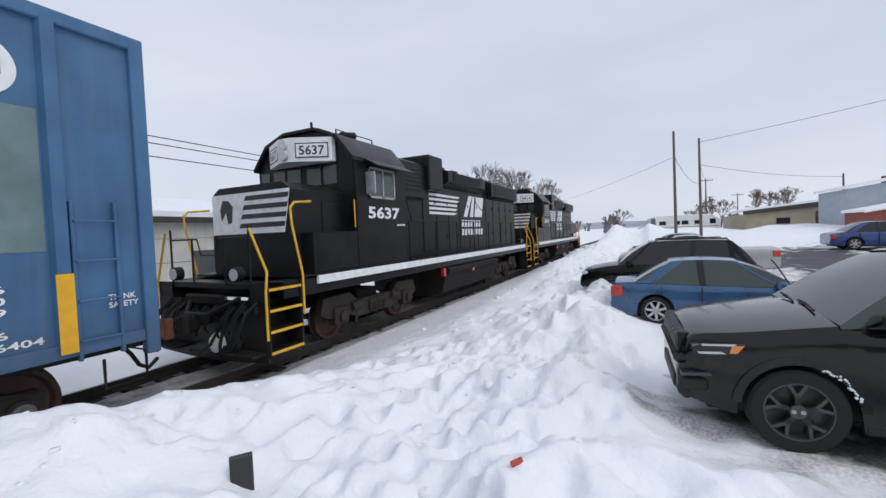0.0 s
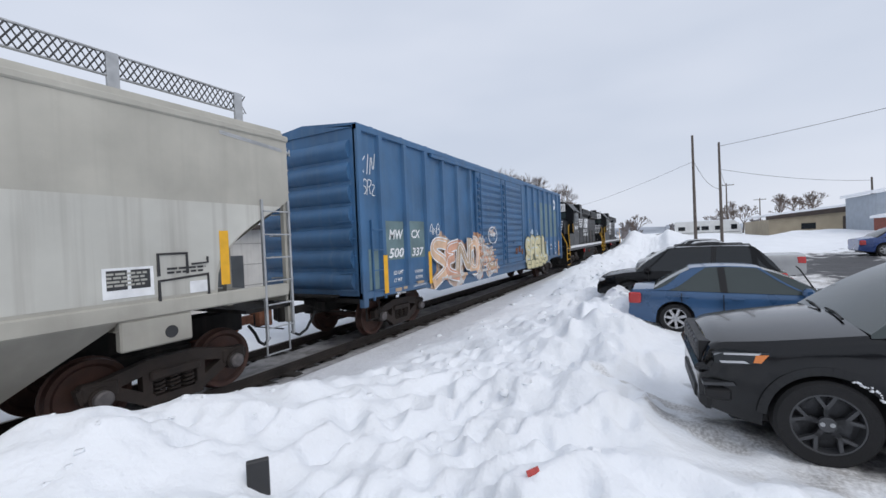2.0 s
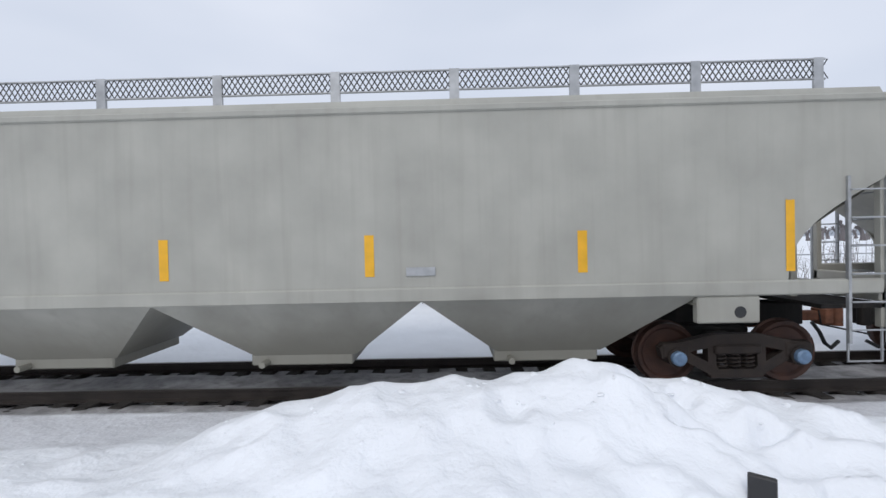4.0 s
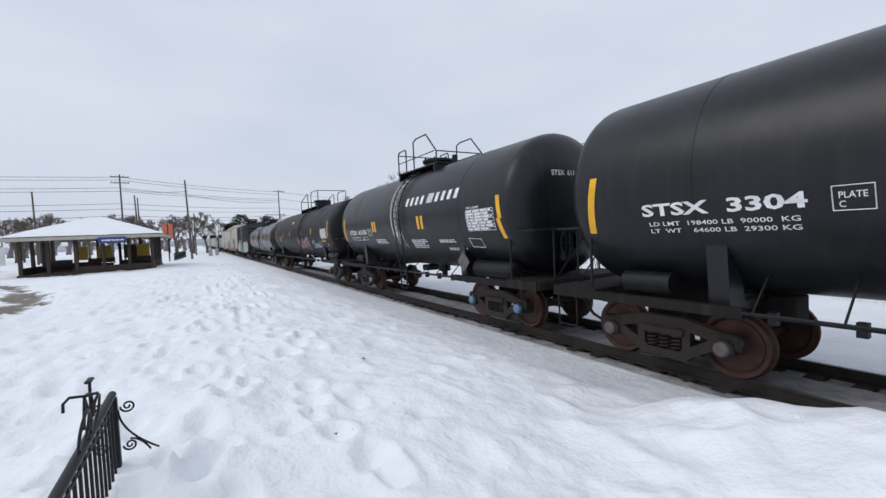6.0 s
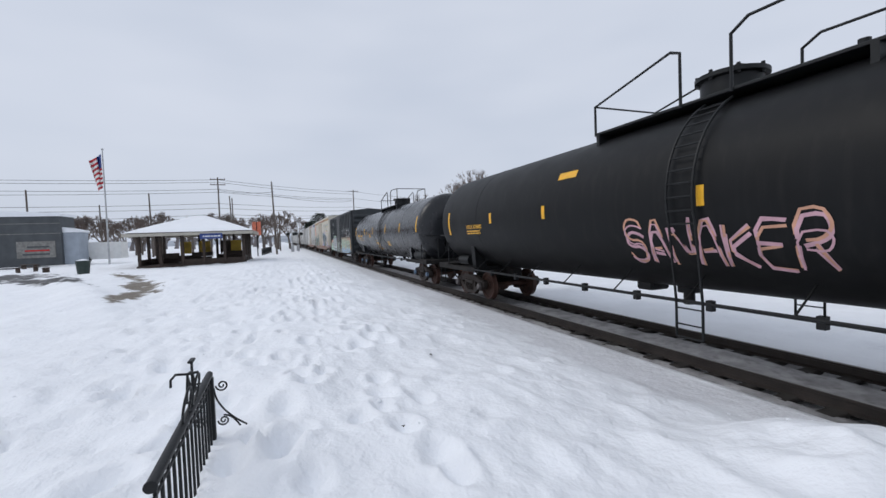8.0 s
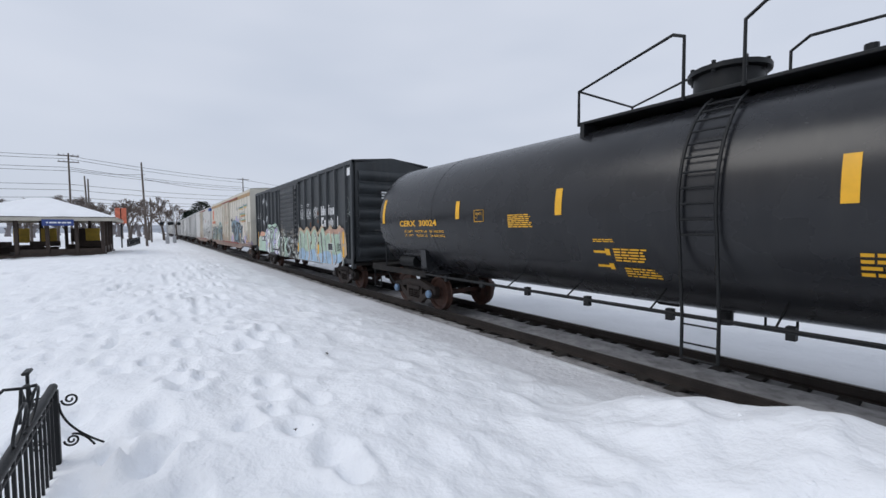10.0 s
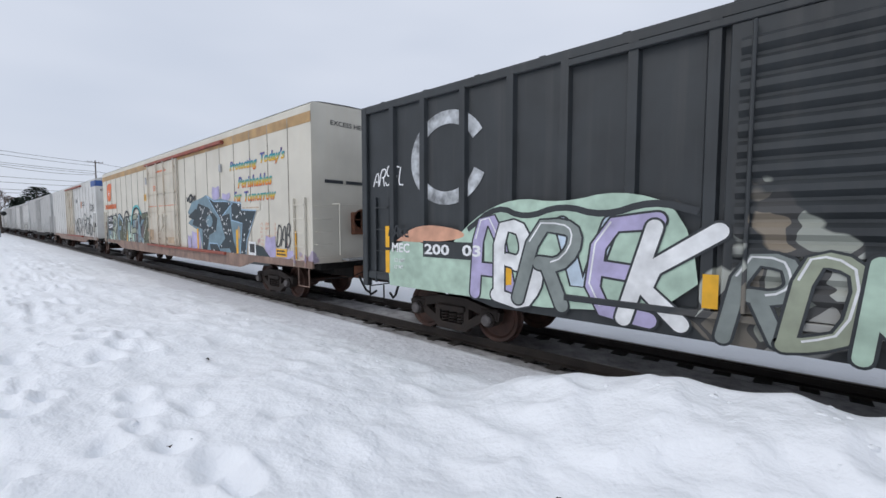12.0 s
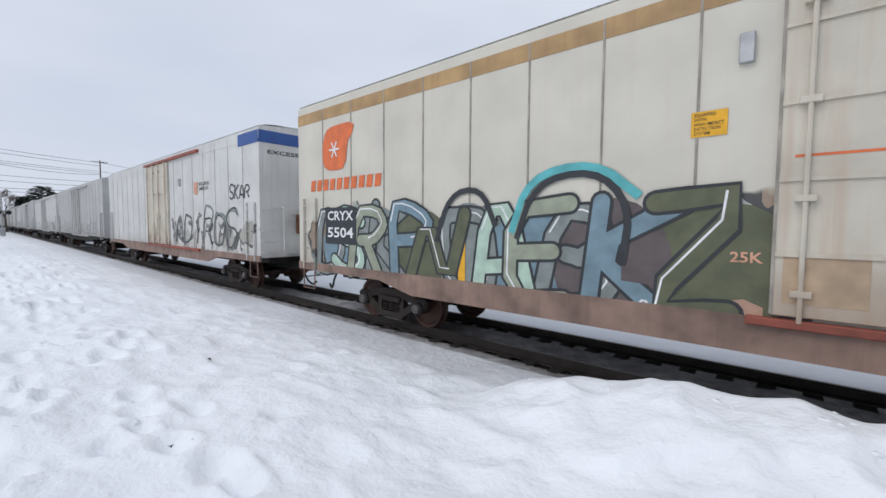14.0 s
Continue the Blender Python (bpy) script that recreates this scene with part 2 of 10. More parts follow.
# ---- shapes ----
class Shape:
    """Collects corners and faces, then becomes one mesh."""
    def __init__(self):
        self.v, self.f = [], []

    def add(self, pts, faces):
        k = len(self.v)
        self.v += [tuple(p) for p in pts]
        self.f += [tuple(i + k for i in q) for q in faces]
        return self

    def box(self, x0, x1, y0, y1, z0, z1, b=0.0):
        if b <= 0:
            p = [(x, y, z) for x in (x0, x1) for y in (y0, y1) for z in (z0, z1)]
            return self.add(p, [(0, 1, 3, 2), (4, 6, 7, 5), (0, 4, 5, 1), (2, 3, 7, 6), (0, 2, 6, 4), (1, 5, 7, 3)])
        b = min(b, (x1 - x0) * 0.45, (y1 - y0) * 0.45, (z1 - z0) * 0.45)
        c, h = ((x0 + x1) / 2, (y0 + y1) / 2, (z0 + z1) / 2), ((x1 - x0) / 2, (y1 - y0) / 2, (z1 - z0) / 2)
        pts, idx = [], {}
        for sx in (-1, 1):
            for sy in (-1, 1):
                for sz in (-1, 1):
                    for ax in range(3):
                        s = (sx, sy, sz)
                        idx[(s, ax)] = len(pts)
                        pts.append([c[i] + s[i] * (h[i] if i == ax else h[i] - b) for i in range(3)])
        faces = []
        for ax in range(3):
            o = [i for i in range(3) if i != ax]
            for sg in (-1, 1):
                q = []
                for s1, s2 in ((-1, -1), (1, -1), (1, 1), (-1, 1)):
                    s = [0, 0, 0]
                    s[ax], s[o[0]], s[o[1]] = sg, s1, s2
                    q.append(idx[(tuple(s), ax)])
                faces.append(q)
        for ax in range(3):
            o = [i for i in range(3) if i != ax]
            for s1 in (-1, 1):
                for s2 in (-1, 1):
                    lo, hi = [0, 0, 0], [0, 0, 0]
                    lo[ax], hi[ax] = -1, 1
                    for s in (lo, hi):
                        s[o[0]], s[o[1]] = s1, s2
                    lo, hi = tuple(lo), tuple(hi)
                    faces.append((idx[(lo, o[0])], idx[(lo, o[1])], idx[(hi, o[1])], idx[(hi, o[0])]))
        for sx in (-1, 1):
            for sy in (-1, 1):
                for sz in (-1, 1):
                    faces.append([idx[((sx, sy, sz), a)] for a in range(3)])
        return self.add(pts, faces)

    def cyl(self, p, q, r, n=12, r2=None, cap=True):
        p, q = Vector(p), Vector(q)
        r2 = r if r2 is None else r2
        d = (q - p).normalized()
        u = d.orthogonal().normalized()
        w = d.cross(u)
        pts, faces = [], []
        for c, rr in ((p, r), (q, r2)):
            for i in range(n):
                a = 2 * math.pi * i / n
                pts.append(c + (u * math.cos(a) + w * math.sin(a)) * rr)
        for i in range(n):
            j = (i + 1) % n
            faces.append((i, j, n + j, n + i))
        if cap:
            faces += [tuple(range(n))[::-1], tuple(range(n, 2 * n))]
        return self.add(pts, faces)

    def tube(self, pts, r, n=6):
        """One continuous bent rod through pts."""
        way = [Vector(p) for p in pts]
        way = [p for i, p in enumerate(way) if i == 0 or (p - way[i - 1]).length > 1e-5]
        ring, u = [], None
        for i, p in enumerate(way):
            before = (p - way[i - 1]).normalized() if i else None
            after = (way[i + 1] - p).normalized() if i < len(way) - 1 else None
            d = (before or after) + (after or before)
            d = d.normalized() if d.length > 0.1 else (after or before)
            u = d.orthogonal() if u is None else u - d * u.dot(d)
            u = u.normalized() if u.length > 1e-4 else d.orthogonal().normalized()
            w = d.cross(u)
            ring += [p + (u * math.cos(6.2832 * k / n) + w * math.sin(6.2832 * k / n)) * r for k in range(n)]
        m = len(way)
        faces = [(i * n + k, i * n + (k + 1) % n, (i + 1) * n + (k + 1) % n, (i + 1) * n + k) for i in range(m - 1) for k in range(n)]
        return self.add(ring, faces + [tuple(range(n))[::-1], tuple(range((m - 1) * n, m * n))])

    def prism(self, poly, axis, a0, a1):
        """A flat outline pushed along an axis: axis y takes (x, z) corners, x takes (y, z), z takes (x, y)."""
        k = len(poly)
        def at(p, a):
            return (a, p[0], p[1]) if axis == "x" else (p[0], a, p[1]) if axis == "y" else (p[0], p[1], a)
        pts = [at(p, a0) for p in poly] + [at(p, a1) for p in poly]
        faces = [(i, (i + 1) % k, k + (i + 1) % k, k + i) for i in range(k)] + [tuple(range(k))[::-1], tuple(range(k, 2 * k))]
        return self.add(pts, faces)

    def lathe(self, prof, c, axis="y", n=24):
        """A turned shape: prof is (along, radius) pairs round an axis through c."""
        pts, faces = [], []
        for a, r in prof:
            for i in range(n):
                t = 2 * math.pi * i / n
                u, w = r * math.cos(t), r * math.sin(t)
                pts.append((c[0] + u, c[1] + a, c[2] + w) if axis == "y" else (c[0] + a, c[1] + u, c[2] + w) if axis == "x" else (c[0] + u, c[1] + w, c[2] + a))
        m = len(prof)
        for k in range(m - 1):
            for i in range(n):
                j = (i + 1) % n
                faces.append((k * n + i, k * n + j, (k + 1) * n + j, (k + 1) * n + i))
        faces += [tuple(range(n))[::-1], tuple(range((m - 1) * n, m * n))]
        return self.add(pts, faces)

    def sheet(self, fn, nu, nv, wrap=False):
        """fn(i/nu, j/nv) gives a corner."""
        pts = [fn(i / nu, j / nv) for i in range(nu + 1) for j in range(nv + 1)]
        faces = [(i * (nv + 1) + j, (i + 1) * (nv + 1) + j, (i + 1) * (nv + 1) + j + 1, i * (nv + 1) + j + 1) for i in range(nu) for j in range(nv)]
        return self.add(pts, faces)

    def mesh(self, name, material, sharp=34):
        me = bpy.data.meshes.new(name)
        me.from_pydata(self.v, [], self.f)
        if len(self.f) < 30000:
            bm = bmesh.new()
            bm.from_mesh(me)
            bmesh.ops.recalc_face_normals(bm, faces=bm.faces)
            bm.to_mesh(me)
            bm.free()
        me.shade_smooth()
        me.set_sharp_from_angle(angle=radians(sharp))
        me.materials.append(material)
        return me


def part(name, shape, material, parent=None, label="", at=None):
    ob = new(name, shape if isinstance(shape, bpy.types.Mesh) else shape.mesh(name, material))
    ob.parent = parent
    if at is not None:
        ob.matrix_basis = at
    if label:
        ob["label"] = label
    return ob


def thing(name, label, category, group="", at=None, kind=""):
    ob = new(name)
    ob.empty_display_size = 0.2
    if at is not None:
        ob.matrix_basis = at
    return tagged(ob, label, category, group, kind)


def lettering(s, x0, x1, z0, z1, place, bold=0.0, shear=0.0):
    """Words as a mesh that fill x0..x1, z0..z1; place(x, z) gives the corner on the surface."""
    cu = bpy.data.curves.new("lettering", "FONT")
    cu.body, cu.offset, cu.resolution_u, cu.shear = s, bold, 2, shear
    tmp = bpy.data.objects.new("lettering", cu)
    me = bpy.data.meshes.new_from_object(tmp)
    bpy.data.objects.remove(tmp)
    co = np.zeros(len(me.vertices) * 3)
    me.vertices.foreach_get("co", co)
    co = co.reshape(-1, 3)
    lo, hi = co.min(0), co.max(0)
    out = [place(x0 + (p[0] - lo[0]) / (hi[0] - lo[0]) * (x1 - x0), z0 + (p[1] - lo[1]) / (hi[1] - lo[1]) * (z1 - z0)) for p in co]
    me.vertices.foreach_set("co", np.array(out).ravel())
    me.update()
    return me


def text(parent, s, x0, x1, z0, z1, place, material, bold=0.02, name="lettering", shear=0.0):
    me = lettering(s, x0, x1, z0, z1, place, bold, shear)
    me.materials.clear()
    me.materials.append(material)
    return part(name, me, material, parent)


def patch(x0, x1, z0, z1, place, nx=1, nz=1, lean=0.0, sh=None):
    sh = sh or Shape()
    return sh.sheet(lambda u, w: place(x0 + (x1 - x0) * u + lean * (w - 0.5) * (z1 - z0), z0 + (z1 - z0) * w), nx, nz)


def bars(parent, x0, x1, z0, z1, rows, place, material, seed=1, name="fine_print"):
    """Writing too small to read, as rows of plain bars."""
    rnd = random.Random(seed)
    sh = Shape()
    for k in range(rows):
        za = z1 - (z1 - z0) * (k + 0.75) / rows
        zb = z1 - (z1 - z0) * (k + 0.2) / rows
        x = x0
        while x < x1 - 0.05 * (x1 - x0):
            w = (x1 - x0) * rnd.uniform(0.1, 0.3)
            e = min(x + w, x1 - (x1 - x0) * rnd.uniform(0, 0.25) * (x + w > x1))
            if e > x:
                patch(x, e, za, zb, place, 2, 1, sh=sh)
            x += w + (x1 - x0) * 0.035
    return part(name, sh, material, parent)


def wordmark(parent, x0, x1, z0, z1, n, place, material, lean=0.0, gap=0.3, seed=3):
    """A brand's name as plain upright blocks of its size and colour."""
    sh = Shape()
    w = (x1 - x0) / n
    for i in range(n):
        xa = x0 + i * w
        patch(xa, xa + w * (1 - gap), z0, z1, place, 2, 4, lean, sh)
    return part("wordmark", sh, material, parent)


def strokes(parent, paths, r, place, material, name="spray_tag"):
    """Spray lines: each path is a list of (x, z), drawn as a flat ribbon."""
    sh = Shape()
    for path in paths:
        pts = []
        for i, (x, z) in enumerate(path):
            a, b = path[max(i - 1, 0)], path[min(i + 1, len(path) - 1)]
            dx, dz = b[0] - a[0], b[1] - a[1]
            d = math.hypot(dx, dz) or 1
            pts.append(((x - dz / d * r, z + dx / d * r), (x + dz / d * r, z - dx / d * r)))
        k = len(sh.v)
        for i, (a, b) in enumerate(pts):
            for x, y, z in (place(*a), place(*b)):
                sh.v.append((x, y - 0.000025 * i, z))
        sh.f += [(k + 2 * i, k + 2 * i + 1, k + 2 * i + 3, k + 2 * i + 2) for i in range(len(pts) - 1)]
    return part(name, sh, material, parent)


def burner(parent, x0, x1, z0, z1, n, fills, outline, shine, place, seed, lap=1.45):
    """A spray-painted mural: fat interlocked abstract forms, each outlined, filled and lit with thin lines."""
    rnd = random.Random(seed)
    w, hgt = (x1 - x0) / n, z1 - z0
    def off(d):
        return lambda x, z: (lambda p: (p[0], p[1] - d, p[2]))(place(x, z))
    def curve(pts, m=7):
        for _ in range(3):
            cut = [pts[0]]
            for a, b in zip(pts, pts[1:]):
                cut += [(a[0] * 0.75 + b[0] * 0.25, a[1] * 0.75 + b[1] * 0.25), (a[0] * 0.25 + b[0] * 0.75, a[1] * 0.25 + b[1] * 0.75)]
            pts = cut + [pts[-1]]
        return pts
    kinds = (((0.1, 0), (0.25, 0.95), (0.6, 1), (0.75, 0.6), (0.4, 0.45), (0.95, 0)), ((0.9, 0.9), (0.3, 1), (0.1, 0.65), (0.8, 0.45), (0.85, 0.1), (0.1, 0)), ((0.1, 0), (0.15, 1), (0.75, 0.1), (0.9, 1)), ((0.5, 1), (0.12, 0.7), (0.2, 0.1), (0.7, 0), (0.95, 0.4), (0.8, 0.9), (0.45, 1)), ((0.9, 1), (0.2, 0.9), (0.15, 0.5), (0.7, 0.5), (0.15, 0.45), (0.2, 0.05), (0.95, 0.05)))
    edge, tone, glint = [], [[] for _ in fills], []
    for i in range(n):
        k = rnd.choice(kinds)
        lean = rnd.uniform(-0.15, 0.25)
        s = rnd.uniform(0.85, 1.1)
        pts = curve([(x0 + w * (i + 0.5 + (u - 0.5) * lap * s + lean * (v - 0.5)), z0 + hgt * (0.12 + 0.74 * min(1, v * s + rnd.uniform(-0.10, 0.10)))) for u, v in (k if rnd.random() < 0.5 else [(1 - a, 1 - b) for a, b in k])])
        edge.append(pts)
        tone[i % len(fills)].append(pts)
        glint.append([(x - 0.02, z + 0.05 * hgt) for x, z in pts[3:-4]])
    r = min(w * 1.2, hgt) * 0.15
    strokes(parent, edge, r + 0.04, off(0.0006), outline, "mural_outline")
    for q, (t, m) in enumerate(zip(tone, fills)):
        if t:
            strokes(parent, t, r, off(0.0014 + 0.0003 * q), m, "mural_fill")
    strokes(parent, glint, 0.014, off(0.0032), shine, "mural_line")


# letter skeletons on a 4 x 6 grid, one polyline per word group
GLYPHS = dict(S="45 36 16 05 04 13 33 42 41 30 10 01", P="00 06 26 45 44 33 03", E="46 06 00 40|03 33", W="06 10 23 30 46", N="00 06 40 46", U="06 01 10 30 41 46", L="06 00 40", V="06 20 46",
              O="16 05 01 10 30 41 45 36 16", K="00 06|46 03 40", B="00 06 26 35 34 23|13 33 42 41 30 00", R="00 06 36 45 44 33 13|23 40", A="00 16 36 40|12 32", D="00 06 26 45 41 20 00", M="00 06 23 46 40", Z="06 46 00 40", I="20 26")


def rounded(pts, turns=2):
    for _ in range(turns):
        cut = [pts[0]]
        for a, b in zip(pts, pts[1:]):
            cut += [(a[0] * 0.75 + b[0] * 0.25, a[1] * 0.75 + b[1] * 0.25), (a[0] * 0.25 + b[0] * 0.75, a[1] * 0.25 + b[1] * 0.75)]
        pts = cut + [pts[-1]]
    return pts


def skeleton(ch, x0, x1, z0, z1, lean=0.0, turns=2, wob=None):
    out = []
    for run in GLYPHS[ch].split("|"):
        pts = []
        for q in run.split():
            u, v = int(q[0]) / 4, int(q[1]) / 6
            j = (wob.uniform(-0.06, 0.06), wob.uniform(-0.05, 0.05)) if wob else (0, 0)
            pts.append((x0 + (x1 - x0) * (u + j[0]) + lean * (v - 0.5) * (z1 - z0), z0 + (z1 - z0) * (v + j[1])))
        out.append(rounded(pts, turns))
    return out


def lifted(place, d):
    return lambda x, z: (lambda p: (p[0], p[1] - d, p[2]))(place(x, z))


def fat_letters(parent, word, x0, x1, z0, z1, r, fills, outline, shine, place, seed=1, lean=0.1, edge=0.05, turns=2, lap=0.0):
    """Swollen spray-can letters, each outlined, filled and lit, laid over one another."""
    rnd = random.Random(seed)
    n = len(word)
    w = (x1 - x0) / n
    for i, ch in enumerate(word):
        xa, xb = x0 + w * (i - 0.02 - lap), x0 + w * (i + 0.86 + lap)
        dz = (z1 - z0) * rnd.uniform(-0.05, 0.05)
        runs = skeleton(ch, xa, xb, z0 + dz, z1 + dz, lean * rnd.uniform(-0.4, 1.4), turns, rnd)
        base = 0.0005 + 0.0040 * (i % 3)
        for d, rr, m, nm in ((0.0, r + edge, outline, "mural_outline"), (0.0018, r, fills[i % len(fills)], "mural_fill")):
            for k, run in enumerate(runs):
                lift = base + d + 0.0004 * k
                strokes(parent, [run], rr, lifted(place, lift), m, nm)
                for e, (cx, cz) in enumerate((run[0], run[-1])):
                    ring = [lifted(place, lift - 0.0002 + 0.0012 * e * (d > 0))(cx + rr * math.cos(a), cz + rr * math.sin(a)) for a in np.linspace(0, 6.283, 15)[:-1]]
                    part(nm, Shape().add(ring, [tuple(range(14))]), m, parent)
        if shine:
            strokes(parent, [[(x - r * 0.45, z + r * 0.4) for x, z in q[2:-2]] for q in runs if len(q) > 6], max(0.012, r * 0.12), lifted(place, base + 0.0034), shine, "mural_line")


def tag(parent, word, x0, x1, z0, z1, r, place, material, seed=1, lean=0.15):
    """A quick hand-drawn line tag, one stroke set per letter."""
    rnd = random.Random(seed)
    w = (x1 - x0) / len(word)
    for i, ch in enumerate(word):
        h = (z1 - z0) * rnd.uniform(0.7, 1.15)
        strokes(parent, skeleton(ch, x0 + w * i, x0 + w * (i + 0.82), z0, z0 + h, lean, 1, rnd), r, place, material)


def sprayed_field(parent, pts, place, material, turns=1, name="mural_field", label=""):
    """A flat sprayed area with a rounded outline."""
    ring = rounded(list(pts) + [pts[0]], turns)[:-1] if turns else list(pts)
    return part(name, Shape().add([place(*p) for p in ring], [tuple(range(len(ring)))]), material, parent, label)


def blocks(parent, specs, place, material):
    """A brand's name as plain blocks of its letters' sizes."""
    for xa, xb, za, zb in specs:
        part("wordmark_block", patch(xa, xb, za, zb, place, 1, 2), material, parent)


def flat_side(y):
    return lambda x, z: (x, y, z)


def round_side(r, zc, proud=0.006):
    """The side of a lying tank that faces -y."""
    def at(x, z):
        q = max(-0.99, min(0.99, (z - zc) / (r + proud)))
        return (x, -math.sqrt(1 - q * q) * (r + proud), z)
    return at


# ---- ground ----
_rng = np.random.RandomState(5)
_lat = _rng.rand(256, 256)


def vnoise(x, y):
    xi, yi = np.floor(x).astype(int), np.floor(y).astype(int)
    fx, fy = x - xi, y - yi
    fx, fy = fx * fx * (3 - 2 * fx), fy * fy * (3 - 2 * fy)
    g = lambda a, b: _lat[a % 256, b % 256]
    return (g(xi, yi) * (1 - fx) + g(xi + 1, yi) * fx) * (1 - fy) + (g(xi, yi + 1) * (1 - fx) + g(xi + 1, yi + 1) * fx) * fy - 0.5


def bell(d, w):
    return np.exp(-(d / w) ** 2)


def smooth(a, b, x):
    t = np.clip((x - a) / (b - a), 0, 1)
    return t * t * (3 - 2 * t)


_feet = []
_fr = random.Random(11)
for _ in range(300):
    _u = _fr.random()
    _x = -2.0 - 26 * _u
    _feet.append((_x, _fr.uniform(-5.0, 2.6) * (0.5 + 0.8 * _u), _fr.uniform(0.09, 0.15), _fr.uniform(0.05, 0.12)))
for _ in range(110):
    _feet.append((_fr.uniform(1.6, 7.5), _fr.uniform(0.2, 4.2), _fr.uniform(0.07, 0.15), _fr.uniform(0.04, 0.12)))


def terrain(x, y):
    x, y = np.asarray(x, float), np.asarray(y, float)
    r = np.hypot(x, y)
    z = np.full(np.broadcast(x, y).shape, -0.16)
    # the bank on which the camera stands, falling to the track
    bank = 0.42 * smooth(5.9, 1.6, y) * smooth(26, 4, x) * smooth(-110, -8, x)
    z = z + bank + 0.12 * bell(r, 4.0)
    # snow thrown up beside the track
    crest = np.interp(x, [-4.0, -3.1, -2.4, -1.9, -0.8, 0.5, 1.3, 2.1, 2.9, 3.6, 4.6, 6.5], [0, 0.08, 0.34, 0.55, 0.80, 0.88, 1.02, 0.94, 0.74, 0.50, 0.20, 0.0])
    crest = crest * (1 + 0.22 * vnoise(x * 2.3, y * 0.7 + 3))
    z = z + crest * np.where(y < 4.45, bell(y - 4.45, 1.15), bell(y - 4.45, 0.55))
    far = smooth(10, 24, x) * smooth(400, 60, x)
    z = z + far * bell(y - 3.9 + 0.25 * vnoise(x * 0.2, y * 0.2), 1.4) * (0.75 + 0.5 * vnoise(x * 0.45, y * 0.3) + 0.014 * np.clip(x - 20, 0, 70))
    # car park, a little lower, rising away
    lot = smooth(3.2, 4.4, x) * smooth(0.9, -0.3, y) * smooth(-40, -25, y)
    z = z * (1 - lot) + lot * np.interp(x, [4, 6, 9, 13, 20, 32, 60], [0.09, 0.08, -0.06, -0.02, 0.04, 0.48, 0.9])
    # ploughed snow before the parked cars
    z = z + 0.30 * bell(y - 1.3, 0.9) * smooth(6.6, 8.5, x) * smooth(40, 24, x) * (1 + 0.9 * vnoise(x * 1.1, y * 1.3))
    z = z + 0.34 * bell(x - 8.6, 0.6) * bell(y + 1.5, 1.0)
    for px, py, ph, pw in ((60, 1.0, 1.5, 4.5), (48, -9, 0.5, 4), (40, -17, 0.9, 4), (56, -23, 1.5, 5), (62, -15, 0.9, 4), (75, -6, 0.7, 6)):
        z = z + ph * bell(np.hypot(x - px, (y - py)), pw) * (1 + 0.5 * vnoise(x * 0.4, y * 0.4))
    # far left: level ground a little above the rails
    left = smooth(-14, -40, x) * smooth(3.5, -2, y)
    z = z + left * 0.30
    z = z + 0.34 * bell((x + 22.5) * 0.42 - (y + 8.4) * 0.91, 0.8) * bell(x + 23.5, 6.5) * (1 + 0.5 * vnoise(x * 0.9, y * 0.9))
    z = z - 0.16 * bell((x + 25) * 0.28 - (y + 6.7) * 0.96, 0.8) * bell(x + 25, 8.0)
    # lumps and wind relief, flatter along the track
    amp = smooth(1.7, 3.6, np.abs(y - TRACK_Y))
    amp = amp * (1 - 0.75 * lot) * smooth(500, 60, r)
    rough = 0.62 + 1.7 * smooth(-1.0, 4.5, x) * smooth(5.6, 1.0, y)
    n = 0.20 * vnoise(x * 0.45, y * 0.45) + rough * (0.13 * vnoise(x * 1.3 + 9, y * 1.3) + 0.085 * vnoise(x * 3.1, y * 3.1 + 4) + 0.04 * vnoise(x * 7.3, y * 7.3))
    n = n + rough * 0.09 * (np.abs(vnoise(x * 2.1 + 31, y * 2.1)) * -2 + 0.5)
    n = n * (1 + 0.7 * bell(y - 4.4, 1.0) * smooth(-3, -1.5, x) * smooth(6, 3, x))
    z = z + amp * n
    return z


def dented(x, y, z):
    for fx, fy, w, d in _feet:
        m = (np.abs(x - fx) < 3 * w) & (np.abs(y - fy) < 3 * w)
        if m.any():
            q = np.hypot((x[m] - fx) / 1.5, y[m] - fy)
            z[m] = z[m] - 1.5 * d * bell(q, w) + 0.45 * d * bell(q - 1.5 * w, 0.5 * w)
    return z


def ground_z(x, y):
    return float(terrain(np.array([x]), np.array([y]))[0])


